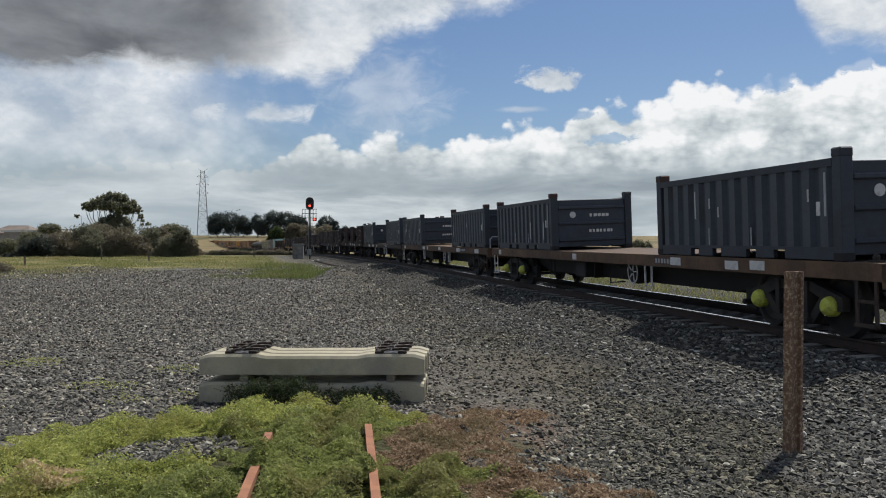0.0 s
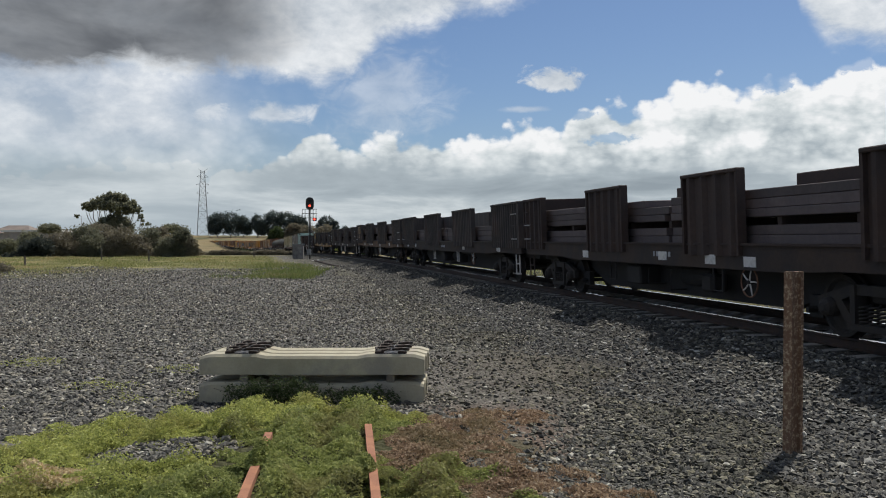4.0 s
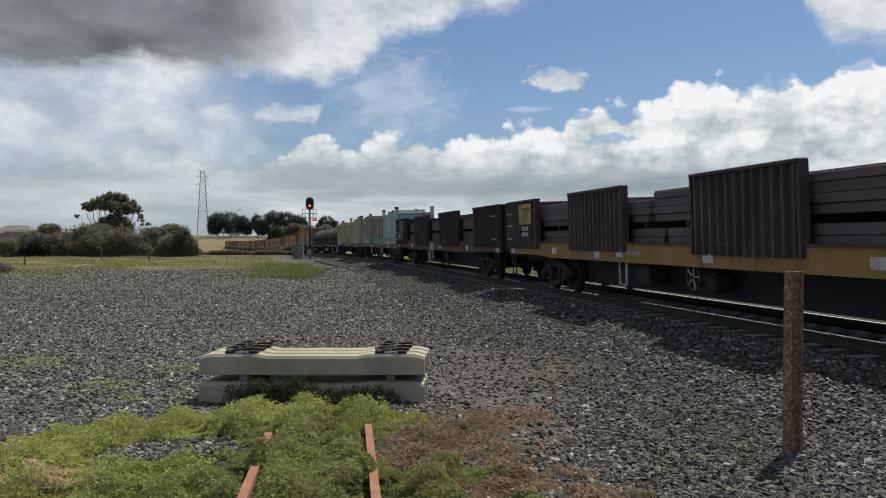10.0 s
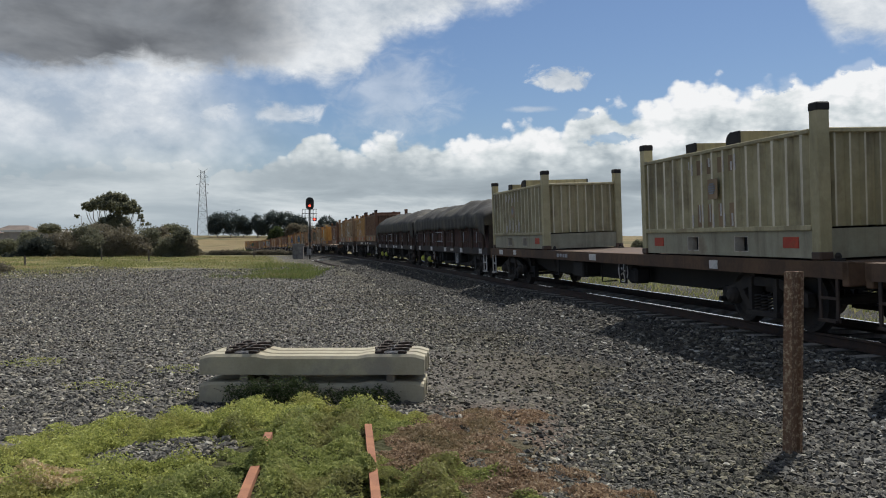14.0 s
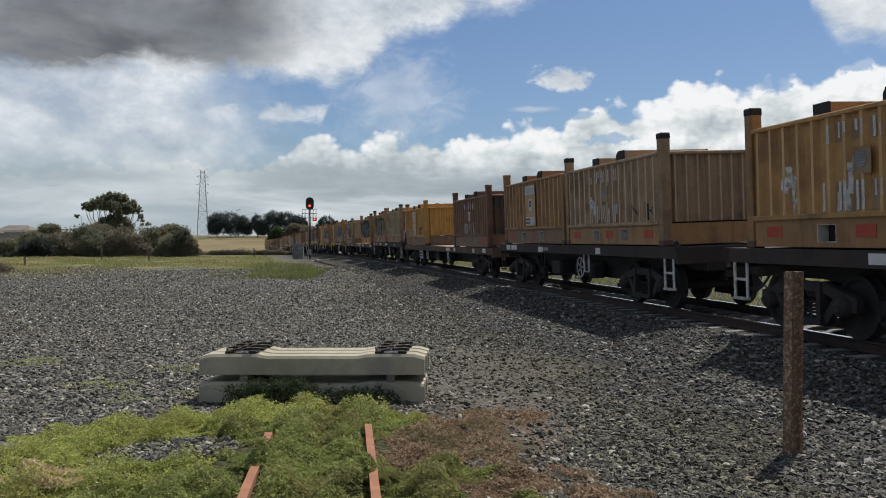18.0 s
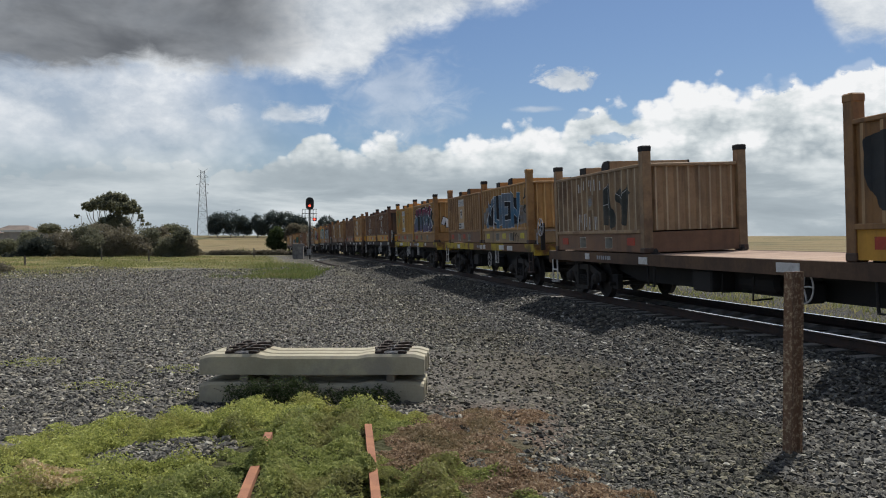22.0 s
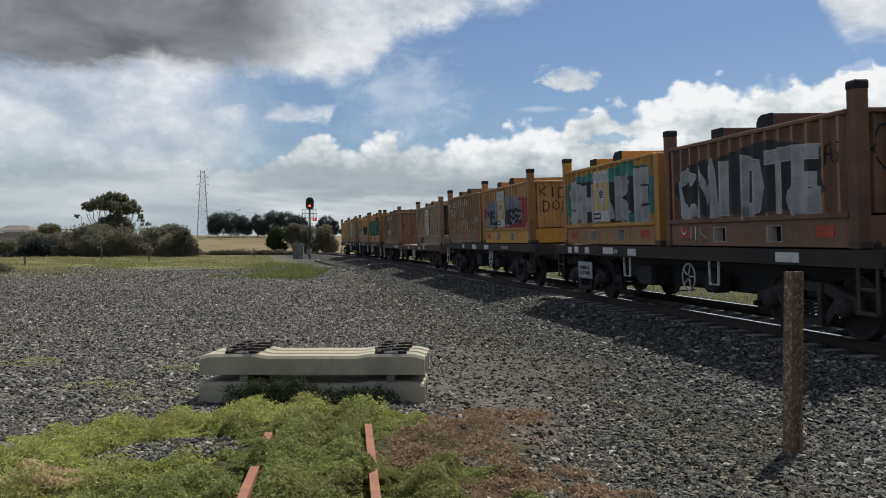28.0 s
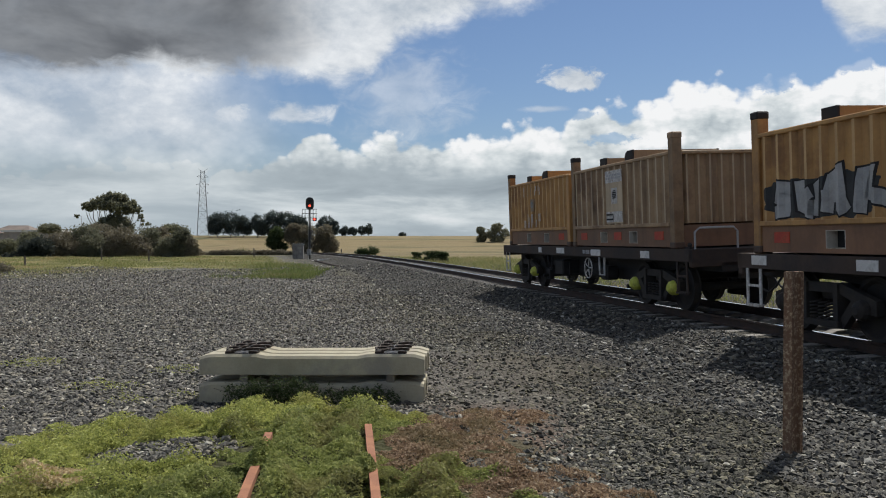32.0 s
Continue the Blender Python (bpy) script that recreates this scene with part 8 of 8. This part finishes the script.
tree("low green bush beside the line", (-1.1, 85.0), [(-1.10, 85.00, 0.49, 0.90, 0.40, 0.18), (-0.80, 85.00, 0.33, 0.60, 0.30, 0.12)], 4500, 0.085, L_BUSH, 392, name="bush", category="bush", trunk=0.05, group="bushes beside the line", stems=3)
tree("low green bush beside the line", (-0.1, 82.0), [(-0.10, 82.00, 0.40, 0.60, 0.30, 0.18), (0.10, 82.00, 0.33, 0.45, 0.20, 0.12)], 4500, 0.085, L_BUSH, 393, name="bush", category="bush", trunk=0.05, group="bushes beside the line", stems=3)
tree("low green bush beside the line", (-35.4, 150.0), [(-35.40, 150.00, -0.44, 2.40, 1.30, 0.42), (-34.80, 150.00, -0.54, 1.65, 0.90, 0.24)], 4500, 0.085, L_BUSH, 394, name="bush", category="bush", trunk=0.05, group="bushes beside the line", stems=3)
tree("low green bush beside the line", (-33.6, 150.0), [(-33.60, 150.00, -0.57, 1.20, 0.60, 0.30), (-33.20, 150.00, -0.60, 0.90, 0.40, 0.18)], 4500, 0.085, L_BUSH, 395, name="bush", category="bush", trunk=0.05, group="bushes beside the line", stems=3)
tree("low green bush beside the line", (-2.9, 95.0), [(-2.90, 95.00, 0.23, 0.60, 0.30, 0.12), (-2.70, 95.00, 0.17, 0.45, 0.20, 0.06)], 4500, 0.085, L_BUSH, 396, name="bush", category="bush", trunk=0.05, group="bushes beside the line", stems=3)

# ---- grass and weeds ----
L_GRASS = leaf_material("field_grass", (0.120, 0.150, 0.045), (0.235, 0.250, 0.085), (0.430, 0.380, 0.185), 0.85, (0.46, 0.36, 0.19), 0.22)
L_TALL = leaf_material("tall_grass", (0.085, 0.115, 0.030), (0.145, 0.185, 0.055), (0.25, 0.27, 0.10), 0.6, (0.27, 0.23, 0.10), 0.8)
L_WEED = leaf_material("mat_weed", (0.19, 0.22, 0.060), (0.40, 0.43, 0.125), (0.64, 0.63, 0.22), 0.5, (0.24, 0.20, 0.07), 2.2)
L_WEEDG = leaf_material("mat_weed_green", (0.139, 0.171, 0.053), (0.284, 0.318, 0.101), (0.488, 0.504, 0.188), 0.55, (0.23, 0.19, 0.085), scale=2.6)
L_STRAW = leaf_material("straw_weed", (0.40, 0.30, 0.16), (0.58, 0.46, 0.27), (0.74, 0.63, 0.42), 0.3, (0.30, 0.28, 0.09), 2.5)
L_DRY = leaf_material("dry_weed", (0.144, 0.096, 0.062), (0.324, 0.222, 0.144), (0.576, 0.456, 0.312), 0.45, (0.16, 0.145, 0.06), 2.5)


def grass_field():
    """Upright blades in tufts over the rough grass beyond the gravel."""
    rng = np.random.default_rng(21)
    n = 2100
    y = 40 + 66 * rng.random(n)
    x = line_x(y) - 7.8 - rng.random(n) * (0.56 * y + line_x(y) - 7.8)
    edge = 44 + 13 * np.exp(-((x / y + 0.315) / 0.075) ** 2) + 2.5 * np.sin(x * 0.5) + 2.0 * np.sin(x * 1.3 + 1) + rng.normal(0, 1.5, n) - 7.0 * (rng.random(n) < 0.12)
    keep = (y > edge)
    x, y = x[keep], y[keep]
    cx, cy = np.repeat(x, 18), np.repeat(y, 18)
    px, py = cx + rng.normal(0, 0.35, len(cx)), cy + rng.normal(0, 0.35, len(cx))
    blades("grass", "rough yellow-green grass beyond the gravel yard", px, py, rng.uniform(0.04, 0.24, len(cx)) * (0.35 + 1.1 * np.abs(np.sin(0.33 * px + 0.2 * py) * np.sin(0.21 * px - 0.5 * py))), 22, L_GRASS)
    # taller growth by the end of the line's bank
    m = 6500
    tuft = rng.integers(0, 150, m)
    ty = 39.5 + 24 * rng.random(150) ** 1.7
    tx = line_x(ty) - 6.6 - np.abs(rng.normal(0, 1.5, 150)) + 0.7 * np.sin(ty * 0.9)
    qy, qx = ty[tuft] + rng.normal(0, 0.5, m), tx[tuft] + rng.normal(0, 0.35, m)
    blades("grass", "taller fresh green grass at the end of the ballast bank", qx, qy, rng.uniform(0.06, 0.30, m) * (0.4 + 1.0 * rng.random(150))[tuft], 25, L_TALL)


def blades(name, label, px, py, h, seed, material):
    """Single upright blades, each leaning its own way."""
    rng = np.random.default_rng(seed)
    z = land(px, py)
    lean = rng.normal(0, 0.55, (len(px), 2)) * h[:, None]
    a = rng.uniform(0, math.pi, len(px))
    wx, wy = np.cos(a) * 0.022, np.sin(a) * 0.022
    v = np.stack([np.stack([px - wx, py - wy, z - 0.02], -1), np.stack([px + wx, py + wy, z - 0.02], -1), np.stack([px + lean[:, 0], py + lean[:, 1], z + h], -1)], 1)
    me = bpy.data.meshes.new(name)
    k = len(px)
    me.vertices.add(3 * k)
    me.vertices.foreach_set("co", v.reshape(-1).astype(np.float32))
    me.loops.add(3 * k)
    me.loops.foreach_set("vertex_index", np.arange(3 * k, dtype=np.int32))
    me.polygons.add(k)
    me.polygons.foreach_set("loop_start", np.arange(0, 3 * k, 3, dtype=np.int32))
    me.update(calc_edges=True)
    me.materials.append(material)
    return tagged(new(name, me), label, "grass", kind="stuff")


def verge_grass():
    """Tufts on the far side of the line."""
    rng = np.random.default_rng(23)
    m = 1500
    y = 6 + 110 * rng.random(m) ** 1.1
    x = line_x(y) + 5.5 + 16 * rng.random(m) ** 1.2
    cx, cy = np.repeat(x, 16), np.repeat(y, 16)
    px, py = cx + rng.normal(0, 0.3, len(cx)), cy + rng.normal(0, 0.3, len(cx))
    return blades("grass", "tufts of green and straw grass beyond the railway", px, py, rng.uniform(0.05, 0.28, len(px)) * np.clip(py / 30, 0.7, 2.2), 24, L_GRASS)


verge_grass()
grass_field()


def weed_mat(name, label, n, spots, material, seed, leaf=0.0118, high=0.10, lift=0.0):
    """Cushions of creeping weed: leaves heaped over the mound."""
    rng = np.random.default_rng(seed)
    spots = np.array(spots, float)
    area = spots[:, 2] * spots[:, 3]
    i = rng.choice(len(spots), n, p=area / area.sum())
    r, a = np.sqrt(rng.random(n)) , rng.uniform(0, math.tau, n)
    wob = 1 + 0.16 * np.sin(3 * a + i) + 0.10 * np.sin(7 * a + 2 * i)
    x = spots[i, 0] + np.cos(a) * r * spots[i, 2] * wob
    y = spots[i, 1] + np.sin(a) * r * spots[i, 3] * wob
    bare = (((x + 2.15) / 0.60) ** 2 + ((y - 6.6) / 0.42) ** 2 + 0.25 * np.sin(9 * x + 5 * y) < 0.9) & (rng.random(n) < 0.97)
    wave = np.random.default_rng(99)
    lump = np.zeros(n)
    for wl in (0.55, 0.4, 0.32, 0.24, 0.19, 0.15):
        for _k in range(2):
            t = wave.uniform(0, math.tau)
            lump += np.sin((x * math.cos(t) + y * math.sin(t)) * math.tau / wl + wave.uniform(0, 6)) * wl
    lump = np.clip(0.5 + 0.42 * lump, 0, 1) ** 1.3
    z = land(x, y) + rng.random(n) ** 0.55 * high * (0.12 + 1.2 * lump) * (1.15 - r ** 2) + lift
    if not lift:                               # the rails' heads stay clear of leaves
        for x0, y1 in ((-1.30, 6.75), (-0.51, 7.1)):
            bare |= (np.abs(x - x0 + 0.11 * (y - 6.1)) < 0.075) & (y < y1) & (z > land(x, y) + 0.03)
    p = np.stack([x, y, z], -1)[~bare]
    return tagged(new(name, leaf_mesh(name, p, leaf, material, seed, droop=-0.4, long=1.9)), label, "weeds", kind="stuff")


weed_mat("weeds", "low yellow-green creeping weeds over the mound", 145000, ((-2.6, 7.5, 1.15, 0.85), (-3.1, 6.6, 0.9, 0.8), (-1.5, 8.3, 1.0, 0.75), (-0.75, 8.0, 0.62, 0.5), (-1.75, 7.5, 0.8, 0.75), (-2.5, 5.7, 0.9, 0.5),
         (-1.95, 6.05, 0.3, 0.14), (-3.5, 5.6, 0.8, 0.7)), L_WEED, 31, high=0.15)
weed_mat("weeds", "green matted weeds between the old rails", 110000, ((-1.0, 6.9, 0.55, 1.3), (-1.0, 5.4, 0.9, 0.7), (-0.85, 7.6, 0.5, 0.5), (-1.9, 5.2, 0.6, 0.5), (-0.15, 5.5, 0.35, 0.5), (-1.42, 6.25, 0.22, 0.16), (-0.55, 6.15, 0.2, 0.12), (-1.6, 7.0, 0.3, 0.5)), L_WEEDG, 32, high=0.15)
weed_mat("weeds", "green weeds creeping over the old rails", 9000, ((-1.28, 5.92, 0.17, 0.16), (-0.47, 5.74, 0.17, 0.16)), L_WEEDG, 38, high=0.12, lift=0.06)
weed_mat("dry_weeds", "brown dying weeds and stalks on bare earth", 42000, ((0.35, 6.2, 0.75, 0.5), (0.75, 5.7, 0.7, 0.5), (0.0, 7.0, 0.55, 0.4), (-0.2, 6.1, 0.3, 0.6), (1.2, 5.8, 0.4, 0.3), (0.25, 7.9, 0.45, 0.6), (0.6, 8.6, 0.5, 0.4)), L_DRY, 33, leaf=0.014, high=0.07)
weed_mat("dry_weeds", "straw-coloured dead patch in the weeds", 4500, ((-2.85, 5.95, 0.3, 0.16), (-2.6, 5.75, 0.22, 0.10)), L_STRAW, 39, leaf=0.013, high=0.10, lift=0.06)
weed_mat("weeds", "green weed tuft among the dry stalks", 10000, ((0.15, 6.05, 0.33, 0.2), (0.65, 5.5, 0.25, 0.15)), L_WEEDG, 34, high=0.10)
weed_mat("yard_weeds", "sparse weeds sprouting through the gravel", 1500, ((-4.2, 10.5, 0.5, 0.3), (-3.5, 9.6, 0.35, 0.2), (-4.9, 9.0, 0.3, 0.25), (-3.6, 11.8, 0.4, 0.3), (-6.0, 12.5, 0.5, 0.4), (-2.9, 9.9, 0.25, 0.15)), L_WEED, 35, leaf=0.014, high=0.10)
rngw = np.random.default_rng(36)
bw = thing("weed_bush", "dark green weed bush growing against the sleeper stack", "weeds", at=pose(-1.5, 9.28, 0))
part("leaves", leaf_mesh("leaves", in_blobs([(-0.55, 0, 0.13, 0.34, 0.10, 0.16), (-0.2, 0, 0.15, 0.36, 0.10, 0.16), (0.15, 0, 0.10, 0.30, 0.09, 0.13), (0.5, 0, 0.08, 0.25, 0.08, 0.12), (0.80, 0.02, 0.09, 0.22, 0.08, 0.13)], 9500, rngw, 0.2), 0.014, L_BUSH, 37, droop=-0.3), None, bw)
bm = bmesh.new()
for i in range(40):
    x0, a = rngw.uniform(-0.9, 0.9), rngw.normal(0, 0.4)
    tube(bm, [(x0, 0, 0), (x0 + a * 0.15, 0.0, 0.16), (x0 + a * 0.3, -0.03, 0.2)], 0.003, 4)
part("stalks", bm, M_BARK, bw)

# ---- signal by the line ----
M_SIGNAL = surface("signal_black", (0.012, 0.012, 0.013), (0.022, 0.022, 0.022), 4.0, 0.6)
M_GALV = surface("galvanised_steel", (0.20, 0.21, 0.215), (0.30, 0.31, 0.315), 4.0, 0.55, metal=0.4)


def glow(name, col, power):
    m = bpy.data.materials.new(name)
    m.use_nodes = True
    k = Net(m.node_tree)
    e = k.n("ShaderNodeEmission")
    e.inputs[0].default_value, e.inputs[1].default_value = (*col, 1), power
    k.t.links.new(e.outputs[0], k.n("ShaderNodeOutputMaterial").inputs[0])
    return m


SX, SY = -13.17, 85.0
sg = thing("railway_signal", "tall railway colour-light signal showing red, with a caged platform", "railway signal", at=pose(SX, SY, float(land(SX, SY)) - 0.05))
B0 = 1.807 - (float(land(SX, SY)) - 0.05)
bm = bmesh.new()
tube(bm, [(0, 0, 0), (0, 0, 5.0)], 0.075, 10)
part("mast", bm, M_SIGNAL, sg)
bm = bmesh.new()
pts = [(0.43 * math.sin(a), (0.2 if math.cos(a) > 0 else -0.2) + 0.43 * math.cos(a)) for a in np.linspace(0, math.tau, 25)[:-1]]
prism(bm, [(p[0] * 0.95, p[1]) for p in pts], -0.06, -0.02, axis=1)
head = part("signal_head", bm, M_SIGNAL, sg, "black oval signal target", Matrix.Translation((0, 0, 3.55 + B0)))
bm = bmesh.new()
tube(bm, [(0, -0.09, -0.22), (0, -0.07, -0.22)], 0.105, 16)
part("lens", bm, glow("red_lamp", (1.0, 0.07, 0.04), 3.6), head, "lit red lens")
bm = bmesh.new()
tube(bm, [(0, -0.10, 0.22), (0, -0.07, 0.22)], 0.12, 16)
part("lens", bm, M_BLACK, head, "dark unlit lens")
for z in (-0.06, 0.38):
    bm = bmesh.new()
    prism(bm, [(0.16 * math.cos(a), z - 0.02 + 0.16 * math.sin(a)) for a in np.linspace(0.2, math.pi - 0.2, 9)], -0.3, -0.06, axis=1)
    part("hood", bm, M_SIGNAL, head)
cage = part("platform", boxed(-0.68, 0.68, -0.45, 0.1, 2.10 + B0, 2.14 + B0), M_SIGNAL, sg)
for z in (2.55, 2.98):
    bm = bmesh.new()
    tube(bm, [(-0.68, 0.1, z + B0), (-0.68, -0.45, z + B0), (0.68, -0.45, z + B0), (0.68, 0.1, z + B0)], 0.03, 6)
    part("guard_rail", bm, M_SIGNAL, cage)
for x in (-0.68, -0.4, 0.4, 0.68):
    bm = bmesh.new()
    tube(bm, [(x, -0.45, 2.1 + B0), (x, -0.45, 2.98 + B0)], 0.028, 6)
    part("upright", bm, M_SIGNAL, cage)
bm = bmesh.new()
for x in (-0.18, 0.18):
    tube(bm, [(x, 0.22, 0), (x, 0.22, 3.2 + B0)], 0.02, 5)
for i in range(14):
    tube(bm, [(-0.18, 0.22, 0.3 + i * 0.3), (0.18, 0.22, 0.3 + i * 0.3)], 0.014, 5)
part("ladder", bm, M_GALV, sg)
low = part("signal_head", boxed(0.30, 0.68, -0.2, 0.02, 1.82 + B0, 2.16 + B0, bevel=0.03), M_SIGNAL, sg, "small lower signal head")
bm = bmesh.new()
tube(bm, [(0.49, -0.24, 2.0 + B0), (0.49, -0.2, 2.0 + B0)], 0.095, 16)
part("lens", bm, glow("red_lamp_low", (1.0, 0.07, 0.04), 3.2), low, "lit red lens")
block("relay_box", (0.4, 0.34, 0.6), M_GALV, sg, (-0.05, -0.3, 0.75), bevel=0.02)

BX, BY = -14.15, 84.0
rb = thing("equipment_cabinet", "weathered grey trackside equipment cabinet with two doors", "cabinet", at=pose(BX, BY, float(land(BX, BY)) - 0.03))
part("body", boxed(-0.52, 0.52, -0.3, 0.3, 0.0, 1.45, bevel=0.02), M_CONC_OLD, rb)
for x in (-0.26, 0.26):
    d = part("door", boxed(x - 0.24, x + 0.24, -0.325, -0.3, 0.12, 1.36, bevel=0.008), M_CONC_OLD, rb)
    part("handle", boxed(x - 0.02, x + 0.02, -0.345, -0.325, 0.68, 0.80), M_GALV, d)
part("roof", boxed(-0.58, 0.58, -0.37, 0.36, 1.45, 1.52, bevel=0.015), M_GALV, rb)

# ---- small things along the line ----
for x, y, h in ((-14.2, 120.0, 0.95), (-25.0, 73.0, 0.95), (-31.8, 80.0, 1.1), (-29.2, 60.0, 0.7), (-20.9, 95.0, 1.1)):
    fp = thing("fence_post", "dark weathered timber post standing in the grass", "post", "old posts", pose(x, y, float(land(x, y)) - 0.1, 1.5, -1.0, 20))
    part("shaft", boxed(-0.06, 0.06, -0.06, 0.06, 0, h + 0.1, bevel=0.012), M_BARK, fp)
bm = bmesh.new()
pts = []
for f in np.linspace(0, 1, 9):
    x, y = -10.9 + 4.0 * f, 73 - 16.5 * f
    pts.append((x, y, float(land(x, y)) + 0.06))
tube(bm, pts, 0.07, 6)
tagged(new("discarded_rail", finish(bm, M_RAIL, "discarded_rail")), "discarded dark rail lying on the gravel", "rail")
bm = bmesh.new()
prism(bm, [(-0.9, 0), (0.9, 0.0), (0.95, 0.05), (0.2, 0.09), (-0.9, 0.06)], -0.12, 0.12, axis=1)
wp = tagged(new("pale_board", finish(bm, M_WHITE, "board")), "pale weathered board on the gravel", "board")
wp.matrix_basis = pose(-11.0, 76.5, float(land(-11.0, 76.5)) + 0.02, 0, -6, 12)

# ---- lattice tower on the rise ----
PX, PY = -156.6, 560.0
PZ = float(land(PX, PY)) - 0.3
py_ = thing("transmission_tower", "tall steel lattice transmission tower on the far rise", "transmission tower", at=pose(PX, PY, PZ, 0, 0, 18))
TOP = 46.3 - PZ


def half_at(z):
    f = z / TOP
    return 3.6 * (1 - f) + 1.2 * f if f < 0.55 else 2.28 - (f - 0.55) * 2.4


def corner(k, z):
    h = half_at(z)
    return Vector(((-1, 1, 1, -1)[k] * h, (-1, -1, 1, 1)[k] * h, z))


for k in range(4):
    bm = bmesh.new()
    tube(bm, [corner(k, TOP * f) for f in (0, 0.55, 1.0)], 0.14, 5)
    part("leg", bm, M_GALV, py_)
levels = [0, 6, 11.5, 16, 20, 23.5, 26.5, 29.5, 32.5, 35.5, 38.5, 41.5]
for a, b in zip(levels, levels[1:]):
    bm = bmesh.new()
    for k in range(4):
        tube(bm, [corner(k, a), corner((k + 1) % 4, b)], 0.065, 4)
        tube(bm, [corner((k + 1) % 4, a), corner(k, b)], 0.065, 4)
        tube(bm, [corner(k, b), corner((k + 1) % 4, b)], 0.06, 4)
    part("bracing", bm, M_GALV, py_)
for f, w in ((0.66, 3.7), (0.79, 4.2), (0.91, 3.7)):
    bm = bmesh.new()
    z = TOP * f
    for s in (-1, 1):
        tube(bm, [(s * half_at(z), 0, z + 1.4), (s * w, 0, z)], 0.09, 4)
        tube(bm, [(s * half_at(z), -0.8, z), (s * w, 0, z)], 0.12, 4)
        tube(bm, [(s * half_at(z), 0.8, z), (s * w, 0, z)], 0.12, 4)
    part("cross_arm", bm, M_GALV, py_)
for s in (-1, 1):
    bm = bmesh.new()
    tube(bm, [(0, 0, TOP - 0.5), (s * 3.0, 0, TOP + 1.6)], 0.13, 4)
    part("peak", bm, M_GALV, py_)

# ---- houses at the edge of the town ----
M_WALL = surface("house_render", (0.26, 0.24, 0.22), (0.34, 0.32, 0.29), 0.5, 0.9)
M_ROOF = surface("roof_tiles", (0.15, 0.12, 0.10), (0.22, 0.18, 0.15), 0.6, 0.85, 0.03, 5)
M_ROOFW = surface("pale_steel_roof", (0.50, 0.50, 0.48), (0.60, 0.60, 0.58), 0.4, 0.5)
M_PANE = surface("dark_glass", (0.02, 0.023, 0.026), (0.03, 0.034, 0.038), 1.0, 0.12, fine=0.0)


def house(label, x, y, w, d, wall_h, roof_h, roof, wins):
    z = float(land(x, y)) - 0.3
    h = thing("house", label, "house", "houses of the town", pose(x, y, z))
    part("wall", boxed(-w / 2, w / 2, 0, d, 0, wall_h), M_WALL, h)
    bm = bmesh.new()
    if roof_h > 1:
        ov = 0.5
        a = [bm.verts.new(p) for p in ((-w / 2 - ov, -ov, wall_h), (w / 2 + ov, -ov, wall_h), (w / 2 + ov, d + ov, wall_h), (-w / 2 - ov, d + ov, wall_h), (-w / 4, d / 2, wall_h + roof_h), (w / 4, d / 2, wall_h + roof_h))]
        for q in ((0, 1, 5, 4), (2, 3, 4, 5), (1, 2, 5), (3, 0, 4), (3, 2, 1, 0)):
            bm.faces.new([a[i] for i in q])
    else:
        box(bm, -w / 2 - 0.4, w / 2 + 0.4, -0.4, d + 0.4, wall_h + 0.004, wall_h + roof_h)
    part("roof", bm, roof, h)
    for wx, wz, ww, wh in wins:
        win = part("window", boxed(wx - ww / 2, wx + ww / 2, -0.06, -0.004, wz, wz + wh), M_WHITE, h)
        part("pane", boxed(wx - ww / 2 + 0.08, wx + ww / 2 - 0.08, -0.08, -0.06, wz + 0.08, wz + wh - 0.08), M_PANE, win)


house("grey rendered house with a brown hipped roof", -96.1, 190.0, 9.0, 9.0, 5.0, 1.8, M_ROOF, ((-2.6, 3.0, 0.9, 1.1), (2.9, 2.9, 1.0, 1.2)))
house("long low house under a pale steel roof", -86.3, 180.0, 11.5, 8.0, 5.0, 0.45, M_ROOFW, ((-2.0, 2.0, 1.2, 1.2), (2.6, 2.0, 1.6, 1.2)))
house("dark roofed house behind the scrub", -88.7, 200.0, 8.0, 8.0, 5.6, 0.5, M_ROOF, ((0.5, 2.2, 1.2, 1.1),))

motions()
